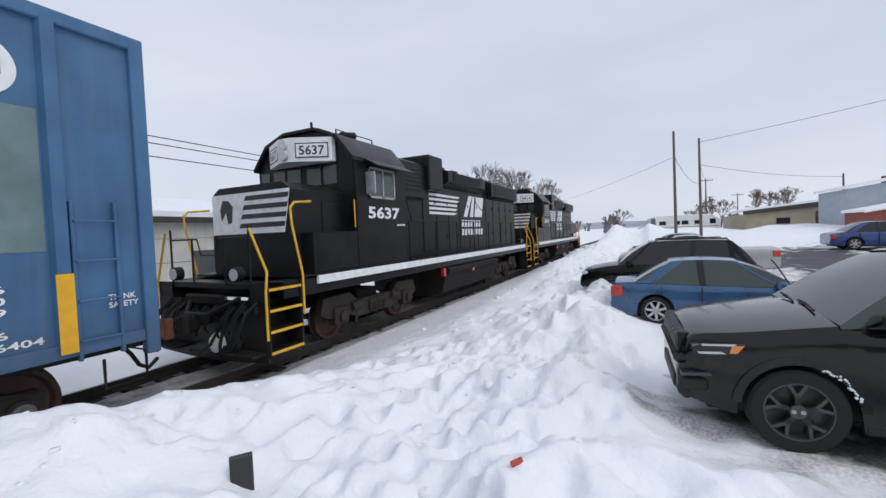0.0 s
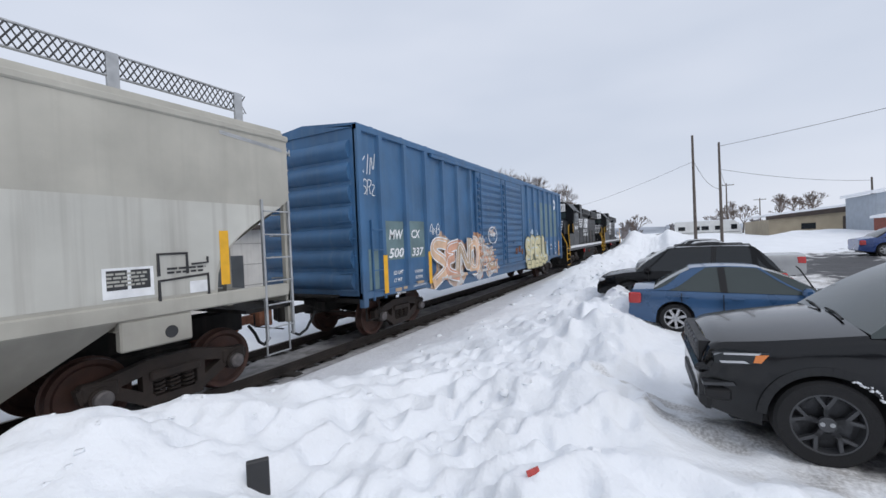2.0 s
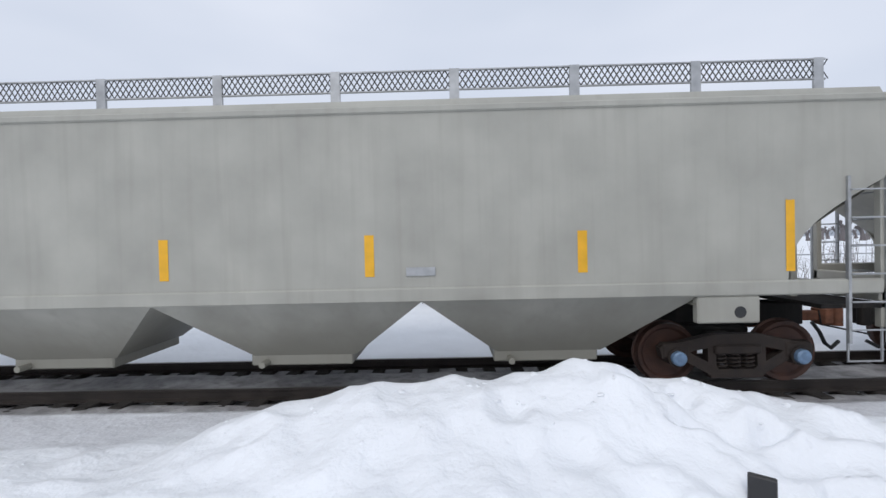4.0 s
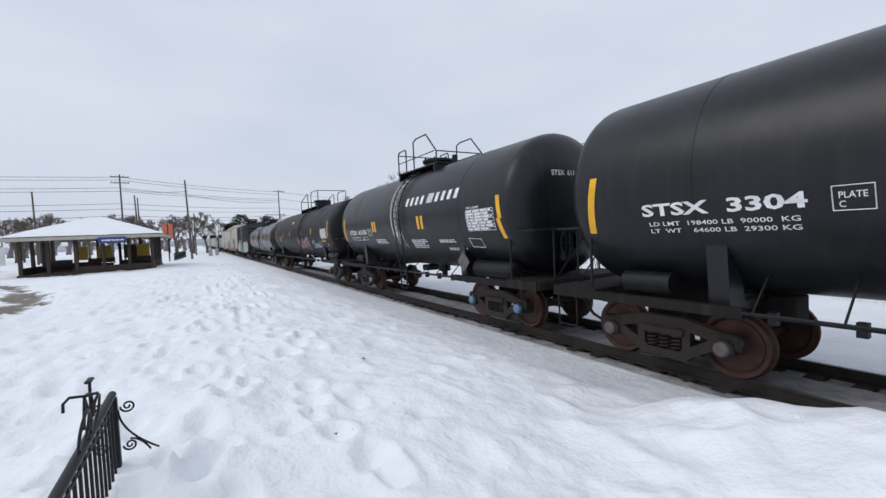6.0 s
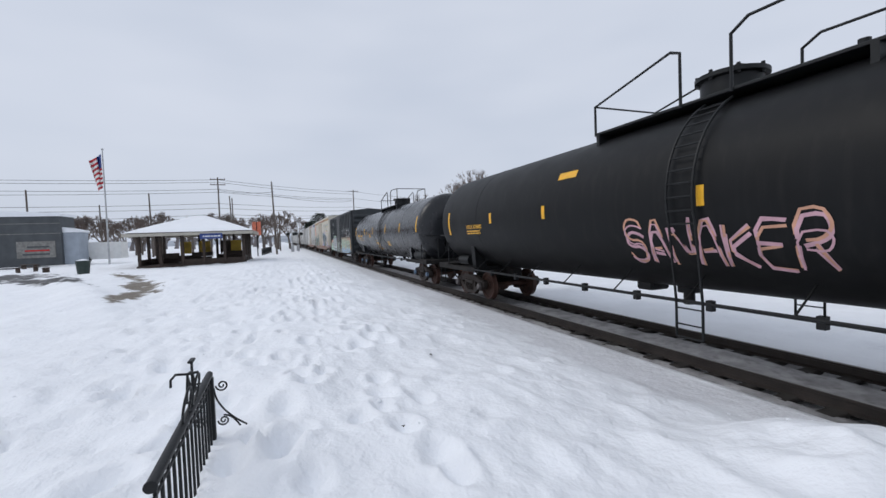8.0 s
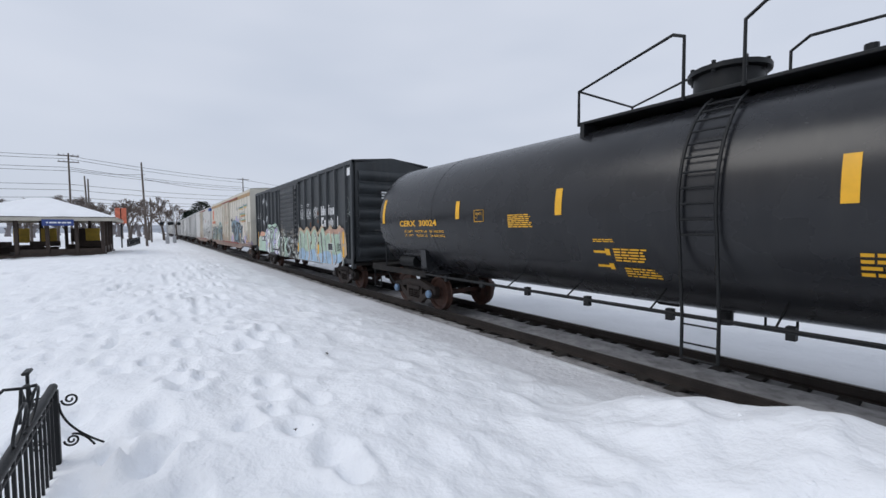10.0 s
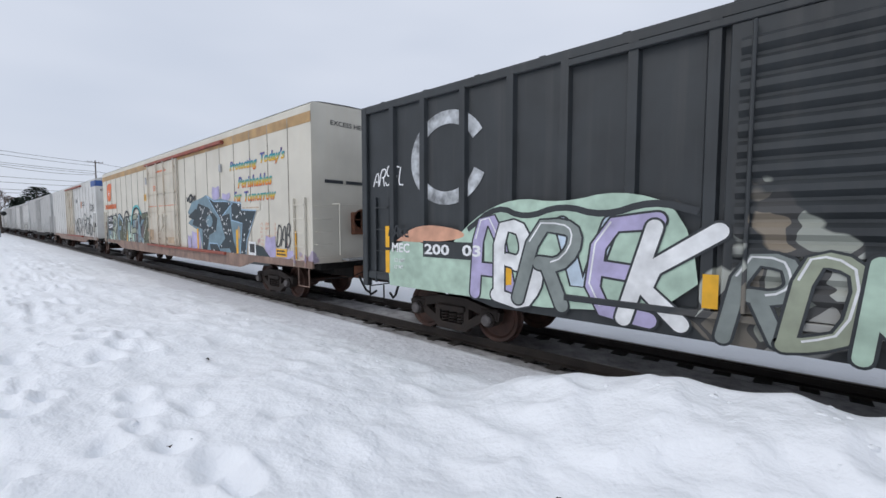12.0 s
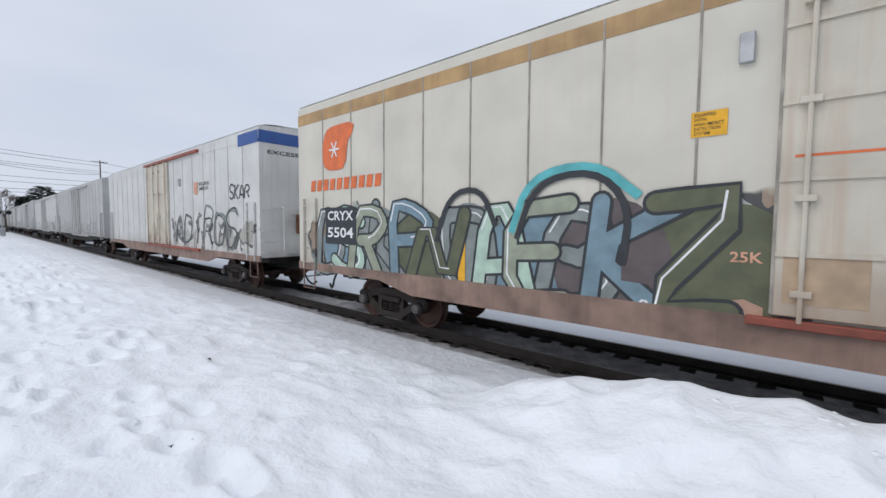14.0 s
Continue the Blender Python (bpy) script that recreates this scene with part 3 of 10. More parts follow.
def build_ground():
    nu, nw = 880, 720
    u, w = np.linspace(-7.3, 7.3, nu), np.linspace(-7.2, 7.2, nw)
    xs, ys = 1.9 * np.sinh(u), 1.7 * np.sinh(w) + 2.2
    X, Y = np.meshgrid(xs, ys, indexing="ij")
    Z = dented(X, Y, terrain(X, Y))
    # sunk under the track's own bed
    Z = Z - 0.14 * (np.abs(Y - TRACK_Y) < 1.28)
    co = np.stack([X, Y, Z], -1).reshape(-1, 3)
    i, j = np.meshgrid(np.arange(nu - 1), np.arange(nw - 1), indexing="ij")
    a = (i * nw + j).ravel()
    faces = np.stack([a, a + nw, a + nw + 1, a + 1], -1)
    me = bpy.data.meshes.new("ground")
    me.from_pydata(co.tolist(), [], faces.tolist())
    me.shade_smooth()
    # where the snow is worn or cleared away
    def field(shapes):
        w = np.zeros(X.shape)
        for x, y, rx, ry, a in shapes:
            ca, sa = math.cos(radians(a)), math.sin(radians(a))
            dx, dy = X - x, Y - y
            w = np.maximum(w, 1.25 - np.hypot((dx * ca + dy * sa) / rx, (-dx * sa + dy * ca) / ry) * 0.75)
        return np.clip(w, 0, 1)
    worn = dict(
        asphalt=field([(26, -7.6, 7.0, 2.4, -8), (22, -13, 8, 6, 0), (31, -15, 6, 6, 0), (5.3, -3.3, 0.75, 2.6, 0), (6.6, -3.0, 0.5, 2.6, 0), (-29.5, -12.6, 4.6, 1.0, 42), (-36, -18.5, 7.0, 3.2, 42)]),
        slush=field([(5.3, -1.7, 1.0, 1.5, 15), (5.0, -0.30, 0.85, 0.20, 65), (5.9, 0.15, 0.8, 0.16, 60), (5.2, -4.0, 2.2, 2.4, 0), (25, -7.5, 9.5, 4.2, -8)]),
        packed=np.clip(1.15 * bell(Y - 5.35, 0.95) * smooth(60, 20, np.abs(X)) - 0.15 + 0.5 * vnoise(X * 0.35, Y * 1.2), 0, 1) * (Y < 6.2),
        path=field([(-19.6, -5.75, 2.6, 0.45, 6), (-25.0, -6.7, 3.6, 0.75, 18), (-31, -9.0, 3.4, 0.7, 25)]))
    for key, w in worn.items():
        at = me.attributes.new(key, "FLOAT", "POINT")
        at.data.foreach_set("value", w.ravel())
    n, l = GROUND.node_tree.nodes, GROUND.node_tree.links
    p = n["Principled BSDF"]
    tc = n["Texture Coordinate"]
    edge = n.new("ShaderNodeTexNoise")
    edge.inputs["Scale"].default_value, edge.inputs["Detail"].default_value = 1.6, 7
    l.new(tc.outputs["Object"], edge.inputs["Vector"])
    fine = n.new("ShaderNodeTexNoise")
    fine.inputs["Scale"].default_value, fine.inputs["Detail"].default_value = 30, 4
    l.new(tc.outputs["Object"], fine.inputs["Vector"])
    for key, tone, strength in (("packed", ((0.60, 0.60, 0.63), (0.76, 0.77, 0.80)), 0.75), ("slush", ((0.36, 0.34, 0.32), (0.78, 0.77, 0.76)), 0.8), ("path", ((0.12, 0.10, 0.08), (0.24, 0.21, 0.17)), 1.0), ("asphalt", ((0.035, 0.036, 0.040), (0.10, 0.10, 0.105)), 1.0)):
        a = n.new("ShaderNodeAttribute")
        a.attribute_name = key
        s1 = n.new("ShaderNodeMath")
        s1.operation = "MULTIPLY_ADD"
        s1.inputs[1].default_value, s1.inputs[2].default_value = 1.5, -0.75
        l.new(edge.outputs["Fac"], s1.inputs[0])
        s2 = n.new("ShaderNodeMath")
        s2.operation = "ADD"
        l.new(a.outputs["Fac"], s2.inputs[0])
        l.new(s1.outputs[0], s2.inputs[1])
        mr = n.new("ShaderNodeMapRange")
        mr.inputs["From Min"].default_value, mr.inputs["From Max"].default_value, mr.inputs["To Max"].default_value = 0.45, 0.72, strength
        l.new(s2.outputs[0], mr.inputs["Value"])
        ramp = n.new("ShaderNodeValToRGB")
        ramp.color_ramp.elements[0].position, ramp.color_ramp.elements[0].color = 0.35, (*tone[0], 1)
        ramp.color_ramp.elements[1].position, ramp.color_ramp.elements[1].color = 0.65, (*tone[1], 1)
        l.new(fine.outputs["Fac"], ramp.inputs["Fac"])
        mx = n.new("ShaderNodeMix")
        mx.data_type = "RGBA"
        l.new(mr.outputs["Result"], mx.inputs["Factor"])
        l.new(p.inputs["Base Color"].links[0].from_socket, mx.inputs["A"])
        l.new(ramp.outputs["Color"], mx.inputs["B"])
        l.new(mx.outputs["Result"], p.inputs["Base Color"])
    me.materials.append(GROUND)
    return tagged(new("ground", me), "uneven trodden white snow over level ground", "ground", kind="structure")


ground = build_ground()


# ---- track ----
def build_track():
    xs = np.concatenate([np.arange(-60, 60, 0.35), np.arange(60, 1500, 12)])
    xs = np.concatenate([np.arange(-1500, -60, 12), xs])
    ys = np.linspace(-1.5, 1.5, 21)
    X, Y = np.meshgrid(xs, ys, indexing="ij")
    Z = -0.17 + 0.05 * vnoise(X * 2.2, Y * 2.6) + 0.03 * vnoise(X * 6, Y * 6) - 0.12 * bell(np.abs(Y) - 0.72, 0.16) - 0.16 * smooth(1.25, 1.5, np.abs(Y))
    nw = len(ys)
    i, j = np.meshgrid(np.arange(len(xs) - 1), np.arange(nw - 1), indexing="ij")
    a = (i * nw + j).ravel()
    me = bpy.data.meshes.new("trackbed")
    me.from_pydata(np.stack([X, Y + TRACK_Y, Z], -1).reshape(-1, 3).tolist(), [], np.stack([a, a + nw, a + nw + 1, a + 1], -1).tolist())
    me.shade_smooth()
    me.materials.append(BALLAST)
    tagged(new("trackbed", me), "dirty grey snow and ballast of the railway bed", "track bed", kind="structure")
    prof = [(-0.07, -0.185), (0.07, -0.185), (0.07, -0.165), (0.012, -0.14), (0.012, -0.045), (0.037, -0.035), (0.037, -0.006), (0.03, 0.0), (-0.03, 0.0), (-0.037, -0.006), (-0.037, -0.035), (-0.012, -0.045), (-0.012, -0.14), (-0.07, -0.165)]
    for s in (-0.755, 0.755):
        ob = part("rail", Shape().prism([(TRACK_Y + s + p[0], p[1]) for p in prof], "x", -1500, 1500), RAIL)
        tagged(ob, "rusty dark steel rail of the railway", "rail", "rails", kind="structure")
        part("rail_head", Shape().box(-1500, 1500, TRACK_Y + s - 0.026, TRACK_Y + s + 0.026, 0.0, 0.002), RAILTOP, ob)
        rnd = random.Random(int(s * 10))
        tie = Shape().box(-0.11, 0.11, -0.36, 0.36, -0.08, 0.0, 0.015).mesh("tie_end", TIE)
        for k in range(150):
            t = part("tie_end", tie, TIE, ob, at=pose(-38 + k * 0.53, TRACK_Y + s * 1.02 + rnd.uniform(-0.03, 0.03), -0.165 + rnd.uniform(-0.03, 0.012), 0, 0, rnd.uniform(-2, 2)))


build_track()


# ---- the train ----
CARS = []          # (thing, x of its middle at 5 s)
WHEELSETS = []     # (axle, its place on its truck)
R_WHEEL = 0.457


def wheelset_mesh(name, r=R_WHEEL):
    sh = Shape()
    for s in (-1, 1):
        prof = [(0.0, 0.06), (0.0, 0.13), (0.03, 0.15), (0.02, r - 0.10), (-0.02, r - 0.06), (-0.03, r - 0.005), (0.0, r), (0.085, r + 0.004), (0.10, r + 0.028), (0.13, r + 0.026), (0.135, r - 0.06), (0.10, r - 0.1), (0.11, 0.16), (0.14, 0.13), (0.14, 0.06)]
        sh.lathe([(s * -0.80 + s * a, q) for a, q in prof], (0, 0, 0), "y", 36)
    sh.cyl((0, -1.0, 0), (0, 1.0, 0), 0.075, 12)
    for s in (-1, 1):
        for k in range(3):
            a = 2.094 * k
            sh.cyl((0.05 * math.cos(a), s * 1.0, 0.05 * math.sin(a)), (0.05 * math.cos(a), s * 1.09, 0.05 * math.sin(a)), 0.018, 6)
    return sh.mesh(name, WHEELM, 30)


WHEELSET = wheelset_mesh("wheelset")


def frame_mesh(name, half, big=1.0):
    """A cast side frame with its openings, in the x-z plane."""
    sh = Shape()
    y0, y1 = -0.07, 0.07
    h = half
    bar = lambda p, q, t: sh.prism(_bar(p, q, t), "y", y0, y1)
    bar((-h - 0.22, 0.52), (-0.30, 0.70), 0.17)
    bar((h + 0.22, 0.52), (0.30, 0.70), 0.17)
    bar((-0.36, 0.70), (0.36, 0.70), 0.16)
    bar((-h + 0.10, 0.50), (-0.30, 0.22), 0.15)
    bar((h - 0.10, 0.50), (0.30, 0.22), 0.15)
    bar((-0.38, 0.20), (0.38, 0.20), 0.13)
    bar((-0.36, 0.18), (-0.36, 0.72), 0.12)
    bar((0.36, 0.18), (0.36, 0.72), 0.12)
    for s in (-1, 1):
        sh.box(s * h - 0.20, s * h + 0.20, y0 - 0.02, y1 + 0.02, 0.44, 0.66, 0.03)
        sh.cyl((s * h, -0.12, 0.457), (s * h, 0.12, 0.457), 0.14, 16)
    sh.box(-0.34, 0.34, y0 - 0.05, y1 + 0.05, 0.50, 0.62, 0.02)
    return sh.mesh(name, TRUCKM)


def _bar(p, q, t):
    dx, dz = q[0] - p[0], q[1] - p[1]
    d = math.hypot(dx, dz)
    nx, nz = -dz / d * t / 2, dx / d * t / 2
    return [(p[0] + nx, p[1] + nz), (p[0] - nx, p[1] - nz), (q[0] - nx, q[1] - nz), (q[0] + nx, q[1] + nz)]


def spring_mesh():
    sh = Shape()
    for cx in (-0.20, 0.0, 0.20):
        pts = [(cx + 0.075 * math.cos(t), 0.075 * math.sin(t), 0.27 + 0.23 * t / (6.28 * 4)) for t in np.linspace(0, 6.28 * 4, 33)]
        sh.tube(pts, 0.018, 5)
    return sh.mesh("spring", TRUCKM)


FRAME, SPRING = frame_mesh("side_frame", 0.89), spring_mesh()
CAPS = [Shape().lathe([(-0.02, 0.11), (-0.13, 0.105), (-0.15, 0.08), (-0.15, 0.0)], (0, 0, 0), "y", 16).mesh("bearing_cap", m) for m in (HUBG, HUB)]


def truck(car, x, cap=0):
    """A freight truck: two side frames, springs, bolster, two turning wheelsets and their bearing caps."""
    t = part("truck", Shape().box(-0.2, 0.2, -1.0, 1.0, 0.42, 0.72, 0.04).box(-0.55, 0.55, -0.55, 0.55, 0.62, 0.78, 0.03), UNDER, car, at=pose(x, 0, 0))
    for s in (-1, 1):
        part("side_frame", FRAME, TRUCKM, t, at=pose(0, s * 1.0, 0))
        part("spring", SPRING, TRUCKM, t, at=pose(0, s * 1.0, 0))
        for e in (-1, 1):
            part("bearing_cap", CAPS[cap], HUB, t, at=pose(e * 0.89, s * 1.05, R_WHEEL, 0, 0, 0 if s < 0 else 180))
    for e in (-1, 1):
        WHEELSETS.append((part("wheelset", WHEELSET, WHEELM, t), e))
    return t


def coupler(car, x, d, reach=0.0):
    """A knuckle coupler with its draft sill, hose and cut lever, at an end that looks along d."""
    sh = Shape()
    sh.box(min(x - d * 0.9, x), max(x - d * 0.9, x), -0.17, 0.17, 0.68, 1.02, 0.02)
    sh.box(min(x, x + d * (0.42 + reach)), max(x, x + d * (0.42 + reach)), -0.08, 0.08, 0.76, 0.92, 0.02)
    sh.box(min(x + d * (0.40 + reach), x + d * (0.72 + reach)), max(x + d * (0.40 + reach), x + d * (0.72 + reach)), -0.16, 0.12, 0.68, 1.0, 0.05)
    sh.cyl((x + d * (0.66 + reach), -0.12, 0.68), (x + d * (0.66 + reach), -0.12, 1.0), 0.09, 12)
    part("coupler", sh, RUST if d > 0 else UNDER, car)
    hose = Shape().tube([(x + d * 0.1, -0.3, 0.78), (x + d * 0.22, -0.3, 0.62), (x + d * 0.34, -0.26, 0.42), (x + d * 0.5, -0.2, 0.32), (x + d * 0.66, -0.16, 0.42)], 0.03, 8)
    part("brake_hose", hose, BLACKM, car)
    lever = Shape().tube([(x + d * 0.05, -1.3, 0.80), (x + d * 0.08, -0.5, 0.78), (x + d * 0.3, -0.2, 0.95)], 0.014, 6)
    part("cut_lever", lever, UNDER, car)


def ladder(car, x0, x1, z0, z1, y, rungs, material, r=0.013, name="ladder"):
    sh = Shape()
    for x in (x0, x1):
        sh.box(x - 0.02, x + 0.02, y - 0.03, y + 0.03, z0, z1, 0.006)
    for k in range(rungs):
        z = z0 + (z1 - z0) * (k + 0.5) / rungs
        sh.tube([(x0, y, z), (x0 + 0.01, y - 0.05, z), (x1 - 0.01, y - 0.05, z), (x1, y, z)], r, 6)
    return part(name, sh, material, car)


def end_ladder(car, x, d, y0, y1, z0, z1, rungs, material):
    for k in range(rungs):
        z = z0 + (z1 - z0) * (k + 0.5) / rungs
        part("grab_iron", Shape().tube([(x, y0, z), (x + d * 0.07, y0, z), (x + d * 0.07, y1, z), (x, y1, z)], 0.013, 6), material, car)


def under_gear(car, x0, x1, side, z):
    """Brake cylinder, reservoir and rods beneath a car."""
    part("reservoir", Shape().cyl((x0, -0.5, z - 0.25), (x0 + 0.9, -0.5, z - 0.25), 0.19, 16).cyl((x0 + 1.4, -0.4, z - 0.25), (x0 + 1.9, -0.4, z - 0.25), 0.14, 12), UNDER, car)
    part("brake_rod", Shape().tube([(x0 - 2, -0.3, z - 0.12), (x1, -0.3, z - 0.12)], 0.02, 6), UNDER, car)


def roof_snow(car, x0, x1, hw, z, ridge, lift=0.035, seed=2):
    rnd = np.random.RandomState(seed)
    o = rnd.rand() * 90
    def at(u, w):
        x, y = x0 + (x1 - x0) * u, -hw + 2 * hw * w
        e = min(1.0, 8 * min(w, 1 - w) * 2)
        return (x, y, z + ridge * (1 - abs(2 * w - 1)) + 0.004 + lift * e * (0.9 + 0.9 * float(vnoise(np.array([x * 1.3 + o]), np.array([y * 2.0]))[0])))
    part("snow_cover", Shape().sheet(at, max(8, int((x1 - x0) / 0.25)), 14), SNOW, car, "thin crust of white snow")


def boxcar(name, label, mid, L, z_eave, paint, post_x, doors, mats):
    """A ribbed steel boxcar. doors: (x0, x1) leaves; mats: door, lettering colours."""
    car = thing(name, label, "rail car", "freight train", at=pose(mid, TRACK_Y, 0))
    CARS.append((car, mid))
    h, W, z0 = L / 2, 1.50, 1.06
    # shell of plates: sides, roof, floor
    part("side_sheet", Shape().box(-h + 0.02, h - 0.02, -W, -W + 0.05, z0, z_eave - 0.1), paint, car)
    part("side_sheet", Shape().box(-h + 0.02, h - 0.02, W - 0.05, W, z0, z_eave - 0.1), paint, car)
    part("floor", Shape().box(-h, h, -W + 0.05, W - 0.05, z0 - 0.1, z0 + 0.05), UNDER, car)
    roof = Shape()
    roof.prism([(-W - 0.06, z_eave - 0.06), (-W - 0.06, z_eave - 0.01), (0, z_eave + 0.16), (W + 0.06, z_eave - 0.01), (W + 0.06, z_eave - 0.06), (0, z_eave + 0.08)], "x", -h, h)
    for k in range(int(L / 1.2)):
        x = -h + 0.6 + k * 1.2
        roof.prism([(-W, z_eave), (0, z_eave + 0.165), (W, z_eave), (W, z_eave + 0.03), (0, z_eave + 0.2), (-W, z_eave + 0.03)], "x", x - 0.05, x + 0.05)
    part("roof", roof, mats["roof"], car)
    for s in (-1, 1):
        part("top_chord", Shape().box(-h, h, s * W - 0.07, s * W + 0.07, z_eave - 0.16, z_eave - 0.02, 0.015), paint, car)
        part("side_sill", Shape().prism([(-h, z0 - 0.02), (-h, z0 + 0.12), (h, z0 + 0.12), (h, z0 - 0.02), (h - 2.6, z0 - 0.06), (h - 3.4, z0 - 0.24), (-h + 3.4, z0 - 0.24), (-h + 2.6, z0 - 0.06)], "y", s * W - 0.045, s * W + 0.045), paint, car)
        for x in post_x:
            part("post", Shape().prism([(x - 0.09, s * W), (x - 0.06, s * (W + 0.085)), (x + 0.06, s * (W + 0.085)), (x + 0.09, s * W)], "z", z0 + 0.1, z_eave - 0.14), paint, car)
        for x in (-h + 0.08, h - 0.08):
            part("corner_post", Shape().box(x - 0.08, x + 0.08, s * W - 0.08, s * W + 0.06, z0 - 0.2, z_eave - 0.02, 0.015), paint, car)
        for xa, xb in doors:
            dsh = Shape().box(xa, xb, s * W - 0.02 if s > 0 else s * W - 0.09, s * W + 0.09 if s > 0 else s * W + 0.02, z0 + 0.14, z_eave - 0.26, 0.01)
            d = part("door", dsh, mats["door"], car, "sliding door of pressed horizontal corrugations")
            kk = 13
            for q in range(kk):
                za = z0 + 0.3 + (z_eave - z0 - 0.7) * q / kk
                dz = (z_eave - z0 - 0.7) / kk
                part("corrugation", Shape().prism([(s * (W + 0.088), za), (s * (W + 0.088), za + dz * 0.86), (s * (W + 0.15), za + dz * 0.62), (s * (W + 0.15), za + dz * 0.3)], "x", xa + 0.10, xb - 0.10), mats["door"], d)
            rods = Shape()
            for x in (xa + 0.22, xb - 0.22):
                rods.cyl((x, s * (W + 0.17), z0 + 0.16), (x, s * (W + 0.17), z_eave - 0.3), 0.022, 8)
            rods.box((xa + xb) / 2 - 0.25, (xa + xb) / 2 + 0.25, s * (W + 0.17) - 0.02, s * (W + 0.17) + 0.02, 2.0, 2.06)
            part("lock_rod", rods, mats["door"], d)
        xa, xb = min(a for a, b in doors), max(b for a, b in doors)
        part("door_track", Shape().box(xa - (xb - xa) * 0.6, xb + 0.3, s * (W + 0.06) - 0.05, s * (W + 0.06) + 0.05, z_eave - 0.26, z_eave - 0.17, 0.01).box(xa - (xb - xa) * 0.6, xb + 0.3, s * (W + 0.06) - 0.06, s * (W + 0.06) + 0.06, z0 + 0.04, z0 + 0.13, 0.01), paint, car)
    for d in (-1, 1):
        end = Shape().box(min(d * h, d * (h - 0.06)), max(d * h, d * (h - 0.06)), -W, W, z0, z_eave - 0.08)
        end.prism([(-W, z_eave - 0.1), (0, z_eave + 0.1), (W, z_eave - 0.1)], "x", d * h - 0.03, d * h + 0.005)
        e = part("end_wall", end, paint, car, "end wall pressed into deep horizontal ribs")
        nr = 7
        for q in range(nr):
            za = z0 + 0.15 + (z_eave - z0 - 0.45) * q / nr
            dz = (z_eave - z0 - 0.45) / nr
            xs = (d * (h - 0.005), d * (h + 0.11))
            rib = Shape()
            m = 14
            for k in range(m):
                t0, t1 = k / m, (k + 1) / m
            prof = [(xs[0], za + dz * 0.06), (xs[0] + d * 0.05, za + dz * 0.14), (xs[1], za + dz * 0.4), (xs[1], za + dz * 0.6), (xs[0] + d * 0.05, za + dz * 0.84), (xs[0], za + dz * 0.92)]
            part("end_rib", rib.prism(prof, "y", -W + 0.16, W - 0.16), paint, e)
        ladder(car, d * (h - 0.62) - 0.21, d * (h - 0.62) + 0.21, z0 - 0.1, 2.75, -W - 0.03, 4, paint)
        ladder(car, d * (h - 0.62) - 0.21, d * (h - 0.62) + 0.21, z0 - 0.1, 2.75, W + 0.06, 4, paint)
        end_ladder(car, d * h, d, -W + 0.1, -W + 0.5, z0, 2.9, 5, paint)
        part("step", Shape().tube([(d * (h - 0.15), -W, z0 - 0.15), (d * (h - 0.15), -W, z0 - 0.5), (d * (h - 0.6), -W, z0 - 0.5), (d * (h - 0.6), -W, z0 - 0.15)], 0.018, 6), UNDER, car)
        part("end_platform", Shape().box(min(d * h, d * (h + 0.25)), max(d * h, d * (h + 0.25)), -0.9, 0.9, z0 + 0.03, z0 + 0.07), UNDER, car)
        coupler(car, d * (h + 0.05), d, 0.2)
        truck(car, d * (h - 2.1), 0)
    part("brake_wheel", Shape().lathe([(-0.02, 0.26), (0.02, 0.28), (0.02, 0.24), (-0.02, 0.24)], (h + 0.22, 0.5, 2.6), "x", 20).cyl((h, 0.5, 2.6), (h + 0.22, 0.5, 2.6), 0.03).box(h, h + 0.14, 0.35, 0.65, 2.3, 2.9, 0.03), UNDER, car)
    part("centre_sill", Shape().box(-h + 0.3, h - 0.3, -0.2, 0.2, 0.72, 1.0, 0.02), UNDER, car)
    under_gear(car, -1.2, 5, -1, 1.05)
    return car


def reflectors(car, xs, z0, z1, place, w=0.16):
    for x in xs:
        part("yellow_stripe", patch(x - w / 2, x + w / 2, z0, z1, place, 1, 3), YELLOW, car)


def paint(name, rgb):
    return mat(name, rgb, 0.55, var=0.2, scale=4, bump=0.0)


SP = {k: paint("spray_" + k, c) for k, c in dict(moss=(0.11, 0.12, 0.07), frost=(0.50, 0.60, 0.70), aqua=(0.36, 0.50, 0.53), leaf=(0.36, 0.48, 0.37), umber=(0.11, 0.09, 0.09), clay=(0.42, 0.26, 0.19), cream=(0.62, 0.56, 0.33), salmon=(0.62, 0.33, 0.22), peach=(0.70, 0.47, 0.31), white=(0.75, 0.76, 0.77), teal=(0.10, 0.42, 0.44), mint=(0.42, 0.56, 0.46), sky=(0.30, 0.45, 0.60), pink=(0.60, 0.36, 0.42), grey=(0.22, 0.25, 0.24), dark=(0.03, 0.035, 0.04), navy=(0.05, 0.08, 0.14), night=(0.025, 0.040, 0.048), slate=(0.17, 0.26, 0.31), tan=(0.45, 0.33, 0.22), lilac=(0.42, 0.38, 0.58), olive=(0.30, 0.33, 0.25)).items()}

